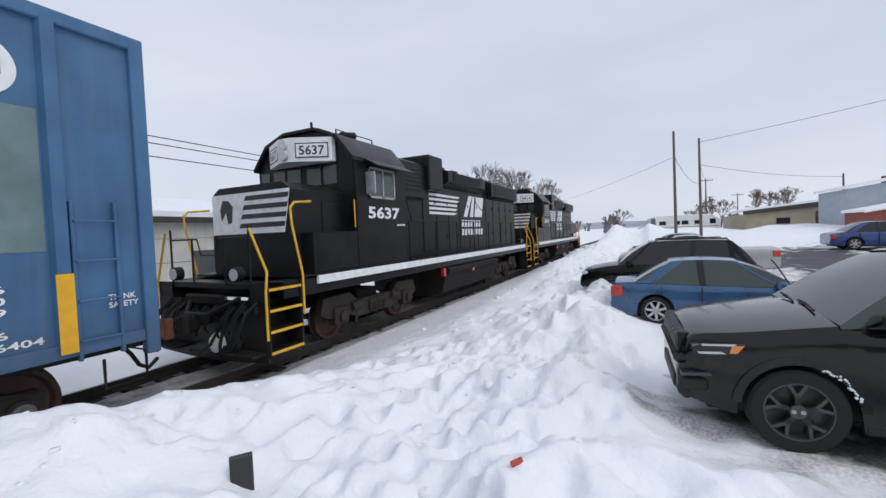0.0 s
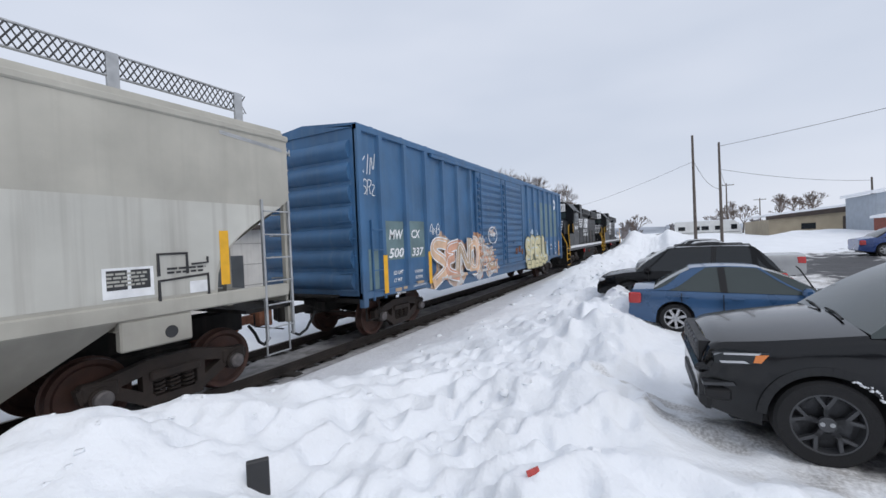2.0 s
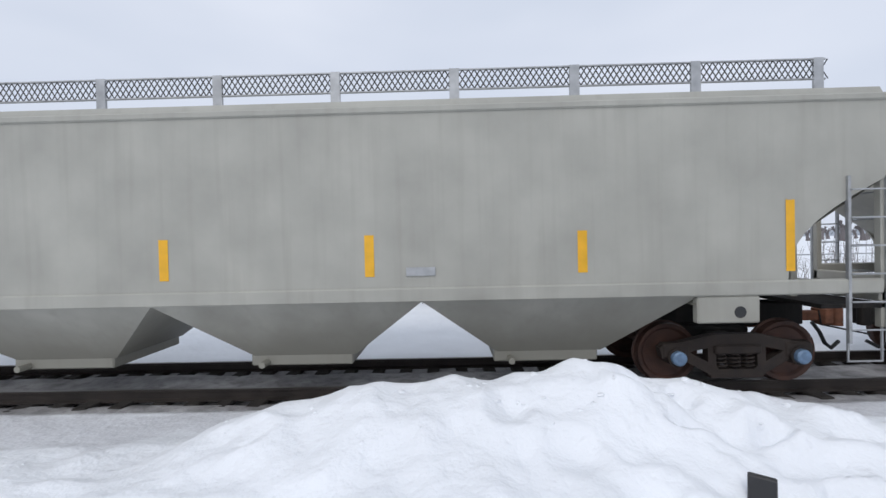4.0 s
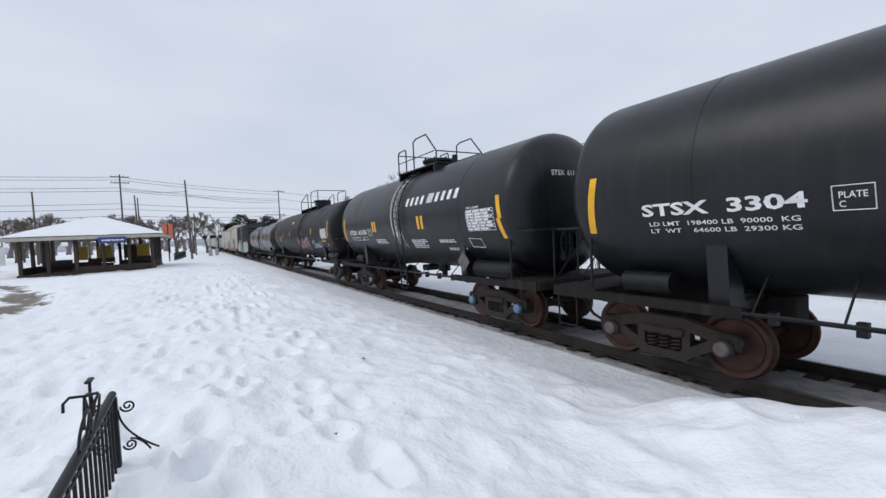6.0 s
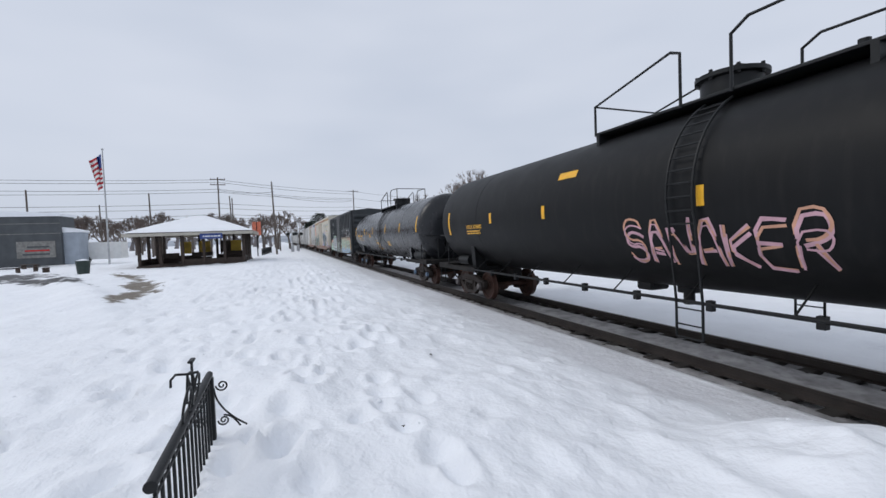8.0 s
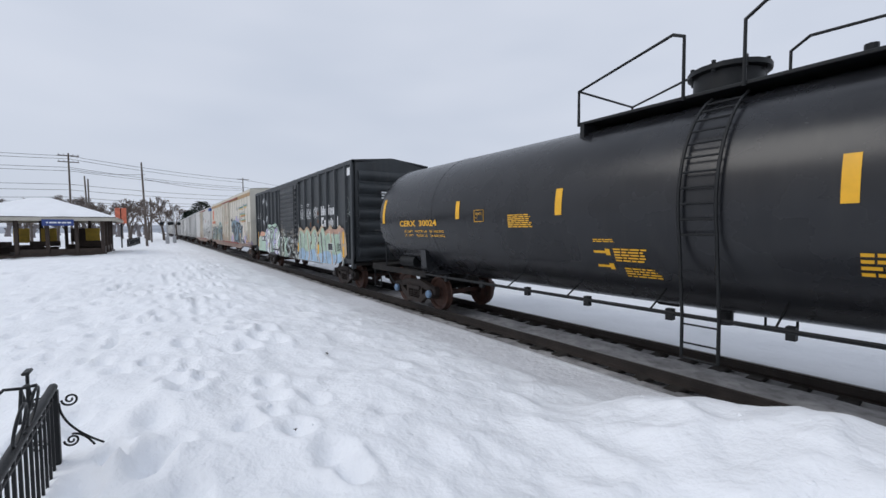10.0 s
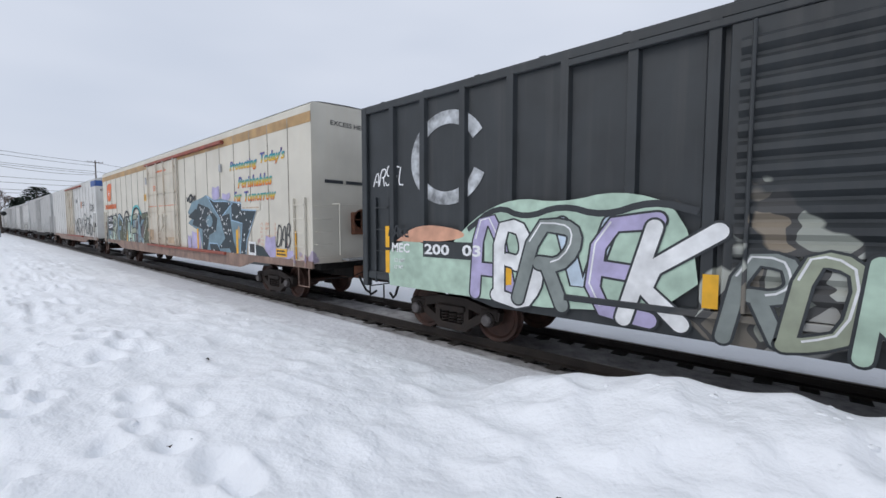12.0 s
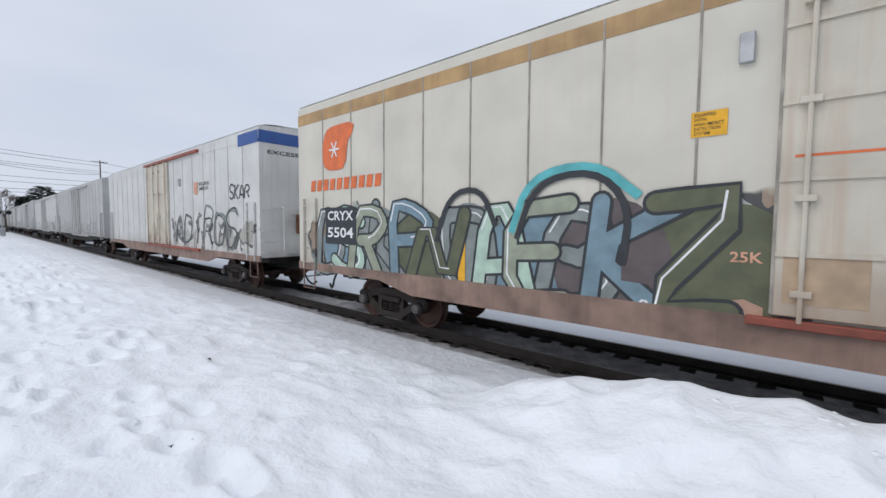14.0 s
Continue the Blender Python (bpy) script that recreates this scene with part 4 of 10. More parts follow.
# blue boxcar
BLUE = mat("boxcar_blue_paint", (0.048, 0.132, 0.262), 0.5, var=0.22, scale=1.3, bump=0.1, streak=(0.11, 0.19, 0.28), streaks=0.45, grime=(0.06, 0.11, 0.19), grime_z=(1.6, 0.9))
sprayed(BLUE, [(-6.4, -1.9, 0.95, 2.25, 0.75, ((0.50, 0.22, 0.13), (0.60, 0.34, 0.20), (0.66, 0.44, 0.28), (0.55, 0.40, 0.30)), (0.62, 0.60, 0.58))])
b = boxcar("blue_boxcar", "blue ribbed steel boxcar with double doors and murals", 50.53, 19.0, 4.80, BLUE, [-8.7, -7.69, -6.68, -5.69, -4.73, -3.8, 1.75, 2.65, 3.65, 4.63, 5.6, 6.59, 7.55, 8.56], [(-3.4, -0.92), (-0.90, 1.6)], dict(door=BLUE, roof=BLUE))
pl, pr = flat_side(-1.512), flat_side(-1.605)
GREENP = mat("faded_green_patch", (0.14, 0.21, 0.22), 0.6, var=0.2, scale=3, bump=0.05)
for xa, xb, za, zb in ((-8.58, -7.8, 1.82, 2.74), (-7.58, -6.8, 1.82, 2.76), (4.74, 5.48, 2.2, 4.0), (5.72, 6.47, 2.2, 4.0), (6.7, 7.44, 2.2, 3.98), (7.67, 8.45, 2.2, 3.7), (-9.2, -8.85, 1.2, 2.1), (3.95, 4.2, 3.7, 3.95), (2.95, 3.15, 2.9, 3.1)):
    part("primer_patch", patch(xa, xb, za, zb, flat_side(-1.506)), GREENP, b)
text(b, "MW", -8.42, -7.82, 2.30, 2.54, pl, WHITE, 0.03, shear=0.2)
text(b, "CX", -7.45, -7.02, 2.32, 2.54, pl, WHITE, 0.03, shear=0.2)
text(b, "500", -8.45, -7.82, 1.86, 2.10, pl, WHITE, 0.03, shear=0.2)
text(b, "337", -7.45, -6.87, 1.86, 2.08, pl, WHITE, 0.03, shear=0.2)
text(b, "LD LMT", -8.28, -7.88, 1.46, 1.55, pl, WHITE)
text(b, "LT WT", -8.28, -7.94, 1.28, 1.37, pl, WHITE)
text(b, "175300", -7.34, -6.96, 1.42, 1.50, pl, WHITE)
text(b, "87700", -7.32, -6.98, 1.27, 1.35, pl, WHITE)
text(b, "DEFECT CARD", -8.24, -7.86, 0.985, 1.03, flat_side(-1.548), WHITE)
text(b, "2 INCH HF COMP SHOES", -7.5, -6.85, 1.075, 1.12, flat_side(-1.548), WHITE)
text(b, "THINK\nSAFETY", 8.98, 9.3, 1.50, 1.66, pl, WHITE)
for k, s in enumerate(("14-6", "15-0", "60-9", "9-2", "11-6", "FT 6404")):
    text(b, s, 7.75, 7.75 + 0.09 * len(s), 1.80 - k * 0.115, 1.88 - k * 0.115, pl, WHITE)
text(b, "MWCX", -9.3, -8.7, 4.3, 4.45, lambda x, z: (-9.62, 0.6 + (x + 9.0), z), WHITE)
reflectors(b, (-8.7, -6.68, 5.6, 8.56, 2.65), 1.08, 1.95, flat_side(-1.592))
part("card_holder", Shape().box(-8.3, -8.05, -1.56, -1.5, 1.06, 1.14).box(-7.95, -7.8, -1.56, -1.5, 1.08, 1.14).box(-7.3, -7.0, -1.56, -1.5, 1.14, 1.2), SP["tan"], b)
part("round_emblem", Shape().cyl((8.02, -1.505, 4.05), (8.02, -1.512, 4.05), 0.30, 28), WHITE, b, "round white emblem with a plain blue bar")
part("emblem_bar", Shape().box(7.84, 8.20, -1.516, -1.512, 3.98, 4.12), BLUE, b)
burner(b, -6.5, -1.9, 0.95, 2.5, 6, [SP["peach"], SP["salmon"], SP["tan"]], SP["white"], SP["white"], flat_side(-1.597), 4)
sprayed_field(b, [(1.95, 0.9), (2.0, 1.9), (2.6, 2.2), (3.4, 1.9), (4.2, 2.2), (5.0, 1.9), (5.6, 2.0), (5.7, 1.4), (5.5, 0.9)], flat_side(-1.5965), SP["moss"])
fat_letters(b, "SPEUL", 2.15, 5.75, 1.16, 2.05, 0.20, [SP["cream"]], SP["moss"], SP["frost"], flat_side(-1.598), 3, 0.05, 0.045)
fat_letters(b, "OSDON", 2.2, 5.4, 0.84, 1.05, 0.085, [SP["cream"]], SP["moss"], None, flat_side(-1.6065), 5, 0.0, 0.035)
for cx, cz, cr in ((3.18, 2.44, 0.07), (3.42, 2.46, 0.14), (4.32, 2.36, 0.09), (4.2, 2.52, 0.04)):
    strokes(b, [[(cx + 0.5 * cr * math.cos(a), cz + 0.5 * cr * math.sin(a)) for a in np.linspace(0, 6.3, 18)]], cr * 0.55, pl, SP["frost"], "paint_drip")
sprayed_field(b, [(5.75, 1.3), (6.1, 1.9), (6.35, 2.1), (6.2, 1.7), (6.45, 1.3), (6.1, 1.0)], pl, SP["sky"])
part("placard_board", Shape().box(6.72, 7.12, -1.53, -1.505, 1.52, 1.78, 0.004), WHITE, b)
part("placard_print", Shape().box(6.76, 6.9, -1.534, -1.53, 1.56, 1.74).box(6.94, 7.08, -1.534, -1.53, 1.56, 1.74), BLACKL, b)
tag(b, "KIN", -9.35, -8.85, 3.75, 4.25, 0.012, pl, WHITE, 3)
tag(b, "SRZ", -9.3, -8.85, 3.3, 3.62, 0.011, pl, WHITE, 6)
tag(b, "ANB", -6.5, -5.9, 2.4, 2.7, 0.012, pl, WHITE, 5)
strokes(b, [[(-2.2 + 0.42 * math.cos(a), 2.35 + 0.3 * math.sin(a)) for a in np.linspace(0, 6.3, 30)]], 0.022, flat_side(-1.665), SP["white"], "spray_ring")
tag(b, "MNR", -2.5, -1.95, 2.3, 2.45, 0.02, flat_side(-1.667), SP["white"], 8)
for xa, za in ((0.35, 1.55), (0.75, 1.62), (1.15, 1.5)):
    part("rust_patch", patch(xa, xa + 0.28, za, za + 0.24, flat_side(-1.662)), RUST, b)

# covered hoppers
HOPG = mat("hopper_grey_paint", (0.385, 0.38, 0.34), 0.55, var=0.12, scale=1.2, bump=0.06, streak=(0.28, 0.265, 0.23), streaks=0.35, grime=(0.26, 0.25, 0.21), grime_z=(1.5, 0.7))
HOPD = mat("hopper_beige_paint", (0.42, 0.405, 0.355), 0.55, var=0.16, scale=1.2, bump=0.06, streak=(0.34, 0.32, 0.28), streaks=0.5, grime=(0.20, 0.185, 0.16), grime_z=(1.5, 0.7))


WALKM = mat("dark_walkway_mesh", (0.055, 0.057, 0.060), 0.6, 0.3, var=0.3, scale=5)


def hopper(mid, paintm, label, cap):
    """A covered hopper: curved sides, sloped end sheets, four bins with chutes, roof walk, end ladders and open end frames."""
    car = thing("hopper_car", label, "rail car", "freight train", at=pose(mid, TRACK_Y, 0))
    CARS.append((car, mid))
    h, W, zt, zs = 10.1, 1.56, 4.30, 1.62
    cut = 3.0
    prof = [(-W, zs), (-W - 0.015, 2.4), (-W - 0.015, 3.4), (-W, 4.0), (-W + 0.10, 4.22), (-W + 0.34, zt), (W - 0.34, zt), (W - 0.10, 4.22), (W, 4.0), (W + 0.015, 3.4), (W + 0.015, 2.4), (W, zs)]
    # body side plates with the end corners cut away in a curve
    for s in (-1, 1):
        side = []
        for u in np.linspace(0, 1, 9):
            side.append((-h + 1.35 * math.sin(u * 1.57), zs + (cut - zs) * (1 - u) ** 0.8 if u < 1 else zs))
        outline = [(-h, 4.0), (-h, cut)] + side[1:] + [(-x, z) for x, z in reversed(side[1:])] + [(h, cut), (h, 4.0)]
        part("side_sheet", Shape().prism(outline, "y", s * W - 0.02, s * W + 0.02), paintm, car)
        part("side_sill", Shape().box(-h + 0.1, h - 0.1, s * W - 0.05, s * W + 0.05, 1.42, 1.62, 0.02), paintm, car)
    roof = [p for p in prof if p[1] >= 4.0]
    part("roof", Shape().prism(roof, "x", -h, h), paintm, car)
    for d in (-1, 1):
        # sloping end sheet and the bins behind it
        part("end_sheet", Shape().add([(d * h, -W, 4.0), (d * h, W, 4.0), (d * h, W, cut), (d * h, -W, cut), (d * (h - 2.6), W, 1.3), (d * (h - 2.6), -W, 1.3)], [(0, 1, 2, 3), (3, 2, 4, 5)]), paintm, car)
        fr = Shape()
        for y in (-W + 0.05, W - 0.05):
            fr.box(d * (h - 0.05) - 0.05, d * (h - 0.05) + 0.05, y - 0.05, y + 0.05, 0.95, cut + 0.05, 0.01)
        fr.box(min(d * h, d * (h - 0.12)), max(d * h, d * (h - 0.12)), -W, W, 1.3, 1.5, 0.02)
        for y in (-0.7, 0.7):
            fr.box(d * (h - 0.6) - 0.05, d * (h - 0.6) + 0.05, y - 0.05, y + 0.05, 1.2, 2.7)
        part("end_frame", fr, paintm, car)
        ladder(car, d * (h - 0.30) - 0.26, d * (h - 0.30) + 0.26, 0.75, cut, -W - 0.03, 6, GALV)
        ladder(car, d * (h - 0.30) - 0.26, d * (h - 0.30) + 0.26, 0.75, cut, W + 0.06, 6, GALV)
        end_ladder(car, d * h, d, -W + 0.05, -W + 0.5, 1.5, 4.1, 7, GALV)
        part("end_platform", Shape().box(d * (h - 0.45) - 0.45, d * (h - 0.45) + 0.45, -W, W, 1.22, 1.28), UNDER, car)
        part("jacking_pad", Shape().box(d * (h - 2.15) - 0.42, d * (h - 2.15) + 0.42, -W - 0.03, -W + 0.1, 1.05, 1.42, 0.02), paintm, car)
        part("jacking_hole", Shape().cyl((d * (h - 2.0), -W - 0.035, 1.2), (d * (h - 2.0), -W - 0.028, 1.2), 0.08, 16), BLACKL, car)
        coupler(car, d * (h - 0.05), d)
        truck(car, d * (h - 1.7), cap)
        part("centre_sill", Shape().box(min(d * h, d * (h - 3)), max(d * h, d * (h - 3)), -0.2, 0.2, 0.72, 1.1, 0.02), UNDER, car)
        # step at the corner
        part("step", Shape().tube([(d * (h - 0.1), -W, 0.95), (d * (h - 0.1), -W, 0.5), (d * (h - 0.55), -W, 0.5), (d * (h - 0.55), -W, 0.95)], 0.018, 6), GALV, car)
    for k in range(4):
        cx = -5.7 + k * 3.8
        binm = Shape().add([(cx - 1.9, -W + 0.04, 1.42), (cx + 1.9, -W + 0.04, 1.42), (cx + 1.9, W - 0.04, 1.42), (cx - 1.9, W - 0.04, 1.42), (cx - 0.8, -0.8, 0.52), (cx + 0.8, -0.8, 0.52), (cx + 0.8, 0.8, 0.52), (cx - 0.8, 0.8, 0.52)], [(0, 1, 5, 4), (1, 2, 6, 5), (2, 3, 7, 6), (3, 0, 4, 7), (4, 5, 6, 7)])
        bn = part("hopper_bin", binm, paintm, car)
        part("outlet_gate", Shape().box(cx - 0.85, cx + 0.75, -0.8, 0.8, 0.36, 0.55, 0.02).cyl((cx - 0.6, -1.0, 0.42), (cx - 0.6, 1.0, 0.42), 0.05, 10), paintm, bn)
    # roof walk
    wk = Shape()
    n = 26
    for s in (-1, 1):
        for z in (4.44, 4.72):
            wk.tube([(-h + 0.5, s * 1.2, z), (h - 0.5, s * 1.2, z)], 0.018, 5)
        for k in range(12):
            x = -h + 0.6 + k * (2 * h - 1.2) / 11
            wk.box(x - 0.07, x + 0.07, s * 1.2 - 0.02, s * 1.2 + 0.02, 4.27, 4.74, 0.004)
    part("roof_walk_rail", wk, GALV, car)
    gr = Shape()
    pitch = 0.085
    for s in (-1, 1):
        for k in range(int((2 * h - 1.0) / pitch)):
            x = -h + 0.5 + k * pitch
            gr.add([(x, s * 1.21, 4.44), (x + 0.022, s * 1.21, 4.44), (x + 0.20, s * 1.21, 4.72), (x + 0.178, s * 1.21, 4.72)], [(0, 1, 2, 3)])
            gr.add([(x + 0.178, s * 1.213, 4.44), (x + 0.20, s * 1.213, 4.44), (x + 0.022, s * 1.213, 4.72), (x, s * 1.213, 4.72)], [(0, 1, 2, 3)])
    tagged(part("roof_walk_mesh", gr, WALKM, car, "diamond steel mesh"), kind="stuff")
    hatch = Shape().box(-h + 1.0, h - 1.0, -0.3, 0.3, 4.3, 4.38, 0.02)
    for k in range(9):
        hatch.box(-h + 1.6 + k * 2.1, -h + 1.7 + k * 2.1, -0.4, 0.4, 4.36, 4.45)
    part("roof_hatch", hatch, paintm, car)
    for s in (-1, 1):
        part("roof_eave", Shape().box(-h - 0.03, h + 0.03, min(s * (W - 0.03), s * (W + 0.05)), max(s * (W - 0.03), s * (W + 0.05)), 4.0, 4.1, 0.02), paintm, car)
    return car


HP = flat_side(-1.586)
h2 = hopper(7.17, HOPG, "pale grey covered hopper car with a mesh roof walk", 1)
text(h2, "CAIX", -8.55, -7.78, 2.57, 2.85, HP, BLACKL, 0.02)
text(h2, "635255", -8.53, -7.40, 2.11, 2.38, HP, BLACKL, 0.02)
text(h2, "LD LMT  215700", -8.5, -7.65, 1.90, 1.97, HP, BLACKL, 0.01)
text(h2, "LT  WT   70300", -8.48, -7.65, 1.76, 1.83, HP, BLACKL, 0.01)
reflectors(h2, (-6.15, -2.6, 0.25, 3.1, 6.0), 1.78, 2.35, HP, 0.13)
reflectors(h2, (-8.78, 8.78), 1.74, 2.7, HP, 0.12)
text(h2, "PLATE\nC", -6.62, -6.40, 2.42, 2.60, HP, BLACKL)
for sx in (-6.72,):
    part("stencil_frame", Shape().tube([(sx, -1.588, 2.36), (sx + 0.4, -1.588, 2.36), (sx + 0.4, -1.588, 2.66), (sx, -1.588, 2.66), (sx, -1.588, 2.36)], 0.008, 4), BLACKL, h2)
bars(h2, -5.7, -4.6, 1.86, 1.96, 2, HP, BLACKL, 4)
part("data_plate", Shape().box(-6.75, -6.4, -1.60, -1.58, 1.78, 1.92, 0.004).box(3.6, 4.0, -1.60, -1.58, 1.78, 1.9, 0.004), GALV, h2)
h1 = hopper(29.05, HOPD, "weathered beige grey covered hopper car with a mesh roof walk", 0)
BANDP = mat("hopper_pale_band", (0.52, 0.515, 0.47), 0.5, var=0.12, scale=1, bump=0.05, streak=(0.30, 0.28, 0.25), streaks=0.7, zstretch=0.15)
cut_edge = [(10.06 - 1.35 * math.sin(q * 1.57), 1.66 + 1.30 * (1 - q) ** 0.8) for q in np.linspace(0.06, 1, 9)]
part("fresh_band", Shape().add([(x, -1.584, z) for x, z in [(-8.7, 1.66), (-8.7, 2.93)] + cut_edge], [tuple(range(11))]), BANDP, h1, "paler repainted band with streaked edge")
reflectors(h1, (8.88, 5.9, 3.0, 0.1, -2.8, -5.7, -8.8), 1.72, 2.5, flat_side(-1.59), 0.14)
part("stencil_panel", Shape().box(7.38, 7.92, -1.594, -1.582, 1.70, 2.06), WHITE, h1)
for xa in (7.42, 7.67):
    part("stencil_field", Shape().box(xa, xa + 0.21, -1.597, -1.594, 1.80, 2.03), BLACKL, h1)
bars(h1, 7.42, 7.86, 1.83, 2.01, 4, flat_side(-1.599), HOPG, 7)
part("stencil_frame", Shape().tube([(7.98, -1.59, 1.60), (7.98, -1.59, 1.86), (8.62, -1.59, 1.90), (8.62, -1.59, 1.62)], 0.022, 4).tube([(7.98, -1.59, 1.92), (7.98, -1.59, 2.2), (8.34, -1.59, 2.2), (8.34, -1.59, 1.93)], 0.022, 4).tube([(8.4, -1.59, 2.05), (8.62, -1.59, 2.06), (8.62, -1.59, 2.14)], 0.018, 4), BLACKL, h1)
part("paper_label", Shape().box(8.36, 8.6, -1.594, -1.582, 1.66, 1.82), WHITE, h1)
bars(h1, 8.08, 8.62, 1.93, 2.03, 2, flat_side(-1.594), BLACKL, 19)
strokes(h1, [[(8.9, 3.95), (10.0, 3.86)], [(8.9, 3.92), (10.0, 3.83)]], 0.012, flat_side(-1.585), GALV, "scrape")
bars(h1, 5.4, 5.9, 1.85, 2.0, 1, flat_side(-1.595), BLACKL, 9)
part("paper_label", Shape().box(5.4, 5.85, -1.594, -1.582, 1.72, 1.82), WHITE, h1)


# tank cars
def tank_car(mid, L, r, zc, shell, label, truck_x, plat, style, cap=0):
    """A tank car: shell with dished heads, saddles, stub sills, platform with rails, side ladders, end railings."""
    car = thing("tank_car", label, "rail car", "freight train", at=pose(mid, TRACK_Y, 0))
    CARS.append((car, mid))
    h, dish = L / 2, 0.62
    left = [(-h + dish * (1 - math.cos(a)), r * math.sin(a) ** 0.75) for a in np.linspace(0.02, 1.5708, 12)]
    full = left + [(x, r) for x in np.linspace(-h + dish + 0.5, h - dish - 0.5, 9)] + [(-x, q) for x, q in reversed(left)]
    part("tank_shell", Shape().lathe(full, (0, 0, zc), "x", 56), shell, car)
    bands = Shape()
    for x in (-h * 0.62, h * 0.62):
        bands.lathe([(x - 0.012, r + 0.001), (x - 0.01, r + 0.005), (x + 0.01, r + 0.005), (x + 0.012, r + 0.001)], (0, 0, zc), "x", 56)
    part("weld_band", bands, shell, car)
    for d in (-1, 1):
        tx = d * truck_x
        truck(car, tx, cap)
        sill = Shape().box(min(tx - 1.4 * d, d * (h + 0.2)), max(tx - 1.4 * d, d * (h + 0.2)), -0.22, 0.22, 0.74, 1.12, 0.02)
        part("stub_sill", sill, UNDER, car)
        sad = Shape().prism([(-1.30, 1.0), (-1.36, zc - 0.85), (-1.12, zc - 0.85), (-0.9, 1.12), (0.9, 1.12), (1.12, zc - 0.85), (1.36, zc - 0.85), (1.30, 1.0)], "x", tx - 0.13 - d * 0.95, tx + 0.13 - d * 0.95)
        part("saddle", sad, shell, car)
        part("end_sill", Shape().box(d * (h + 0.12) - 0.1, d * (h + 0.12) + 0.1, -1.45, 1.45, 0.98, 1.14, 0.02), UNDER, car)
        part("end_platform", Shape().box(min(d * (h - 0.75), d * (h + 0.2)), max(d * (h - 0.75), d * (h + 0.2)), -1.5, 1.5, 1.12, 1.16), UNDER, car)
        for y in (-1.44, 1.44):
            part("side_beam", Shape().box(min(tx - d * 1.3, d * (h + 0.2)), max(tx - d * 1.3, d * (h + 0.2)), y - 0.06, y + 0.06, 0.98, 1.12), UNDER, car)
        rl = Shape()
        e = d * (h + 0.12)
        for y in (-1.42, 1.42):
            rl.tube([(e - d * 0.75, y, 1.15), (e - d * 0.75, y, 2.1), (e - d * 0.68, y, 2.2), (e, y, 2.2)], 0.025, 6)
        rl.tube([(e, -1.42, 2.2), (e, 1.42, 2.2)], 0.025, 6)
        rl.tube([(e, -0.9, 1.14), (e, -0.9, 2.2)], 0.02, 6)
        rl.tube([(e, 0.9, 1.14), (e, 0.9, 2.2)], 0.02, 6)
        rl.tube([(e, -0.9, 1.14), (e, 0.2, 2.2)], 0.016, 6)
        part("end_railing", rl, BLACKM, car)
        for y in (-1.45, 1.45):
            part("step", Shape().tube([(e, y, 1.0), (e, y, 0.45), (e - d * 0.42, y, 0.45), (e - d * 0.42, y, 1.0)], 0.018, 6), BLACKM, car)
        coupler(car, d * (h + 0.2), d)
    part("reservoir", Shape().lathe([(-0.8, 0.03), (-0.78, 0.15), (-0.7, 0.21), (0.7, 0.21), (0.78, 0.15), (0.8, 0.03)], (truck_x + 0.1, -1.08, 1.30), "x", 18), BLACKM, car)
    part("reservoir", Shape().cyl((-truck_x - 0.6, -1.05, 1.3), (-truck_x + 0.2, -1.05, 1.3), 0.17, 16), BLACKM, car)
    part("brake_wheel", Shape().lathe([(-0.02, 0.26), (0.02, 0.28), (0.02, 0.24), (-0.02, 0.24)], (h + 0.05, -0.35, 1.9), "x", 20).tube([(h + 0.05, -0.35, 1.64), (h + 0.05, -0.35, 2.16)], 0.014, 5).tube([(h + 0.05, -0.61, 1.9), (h + 0.05, -0.09, 1.9)], 0.014, 5).box(h - 0.1, h + 0.04, -0.5, -0.2, 1.5, 2.2, 0.03), BLACKM, car)
    # side handrail with brackets, brake pipe beneath
    zr = 1.06
    hr = Shape().tube([(-truck_x + 1.2, -1.48, zr), (truck_x - 1.2, -1.48, zr)], 0.022, 6)
    hr.tube([(-truck_x + 1.2, -0.9, zr - 0.12), (truck_x - 1.2, -0.9, zr - 0.12)], 0.035, 6)
    for k in range(9):
        x = -truck_x + 1.4 + (2 * truck_x - 2.8) * k / 8
        hr.tube([(x, -1.48, zr), (x, -0.9, zc - r * 0.72)], 0.014, 5)
        hr.box(x - 0.05, x + 0.05, -0.95, -0.85, zr - 0.22, zr - 0.05)
    part("side_handrail", hr, BLACKM, car)
    # outlet and gear at the belly
    part("bottom_outlet", Shape().cyl((0.4, 0, zc - r + 0.05), (0.4, 0, 0.95), 0.2, 18).cyl((0.4, 0, 0.95), (0.4, 0, 0.72), 0.10, 14).box(-0.5, -0.1, -0.4, 0.1, 0.95, 1.15, 0.04), BLACKM, car)
    # platform on top
    xc, hl, zp = plat[0], plat[1], zc + r - 0.06
    pf = Shape().box(xc - hl, xc + hl, -0.85, -0.3, zp + 0.02, zp + 0.07, 0.008).box(xc - hl, xc + hl, 0.3, 0.85, zp + 0.02, zp + 0.07, 0.008)
    for x in (xc - hl + 0.1, xc + hl - 0.1):
        pf.box(x - 0.04, x + 0.04, -0.9, 0.9, zp - 0.22, zp + 0.02)
    part("top_platform", pf, BLACKM, car)
    rails = Shape()
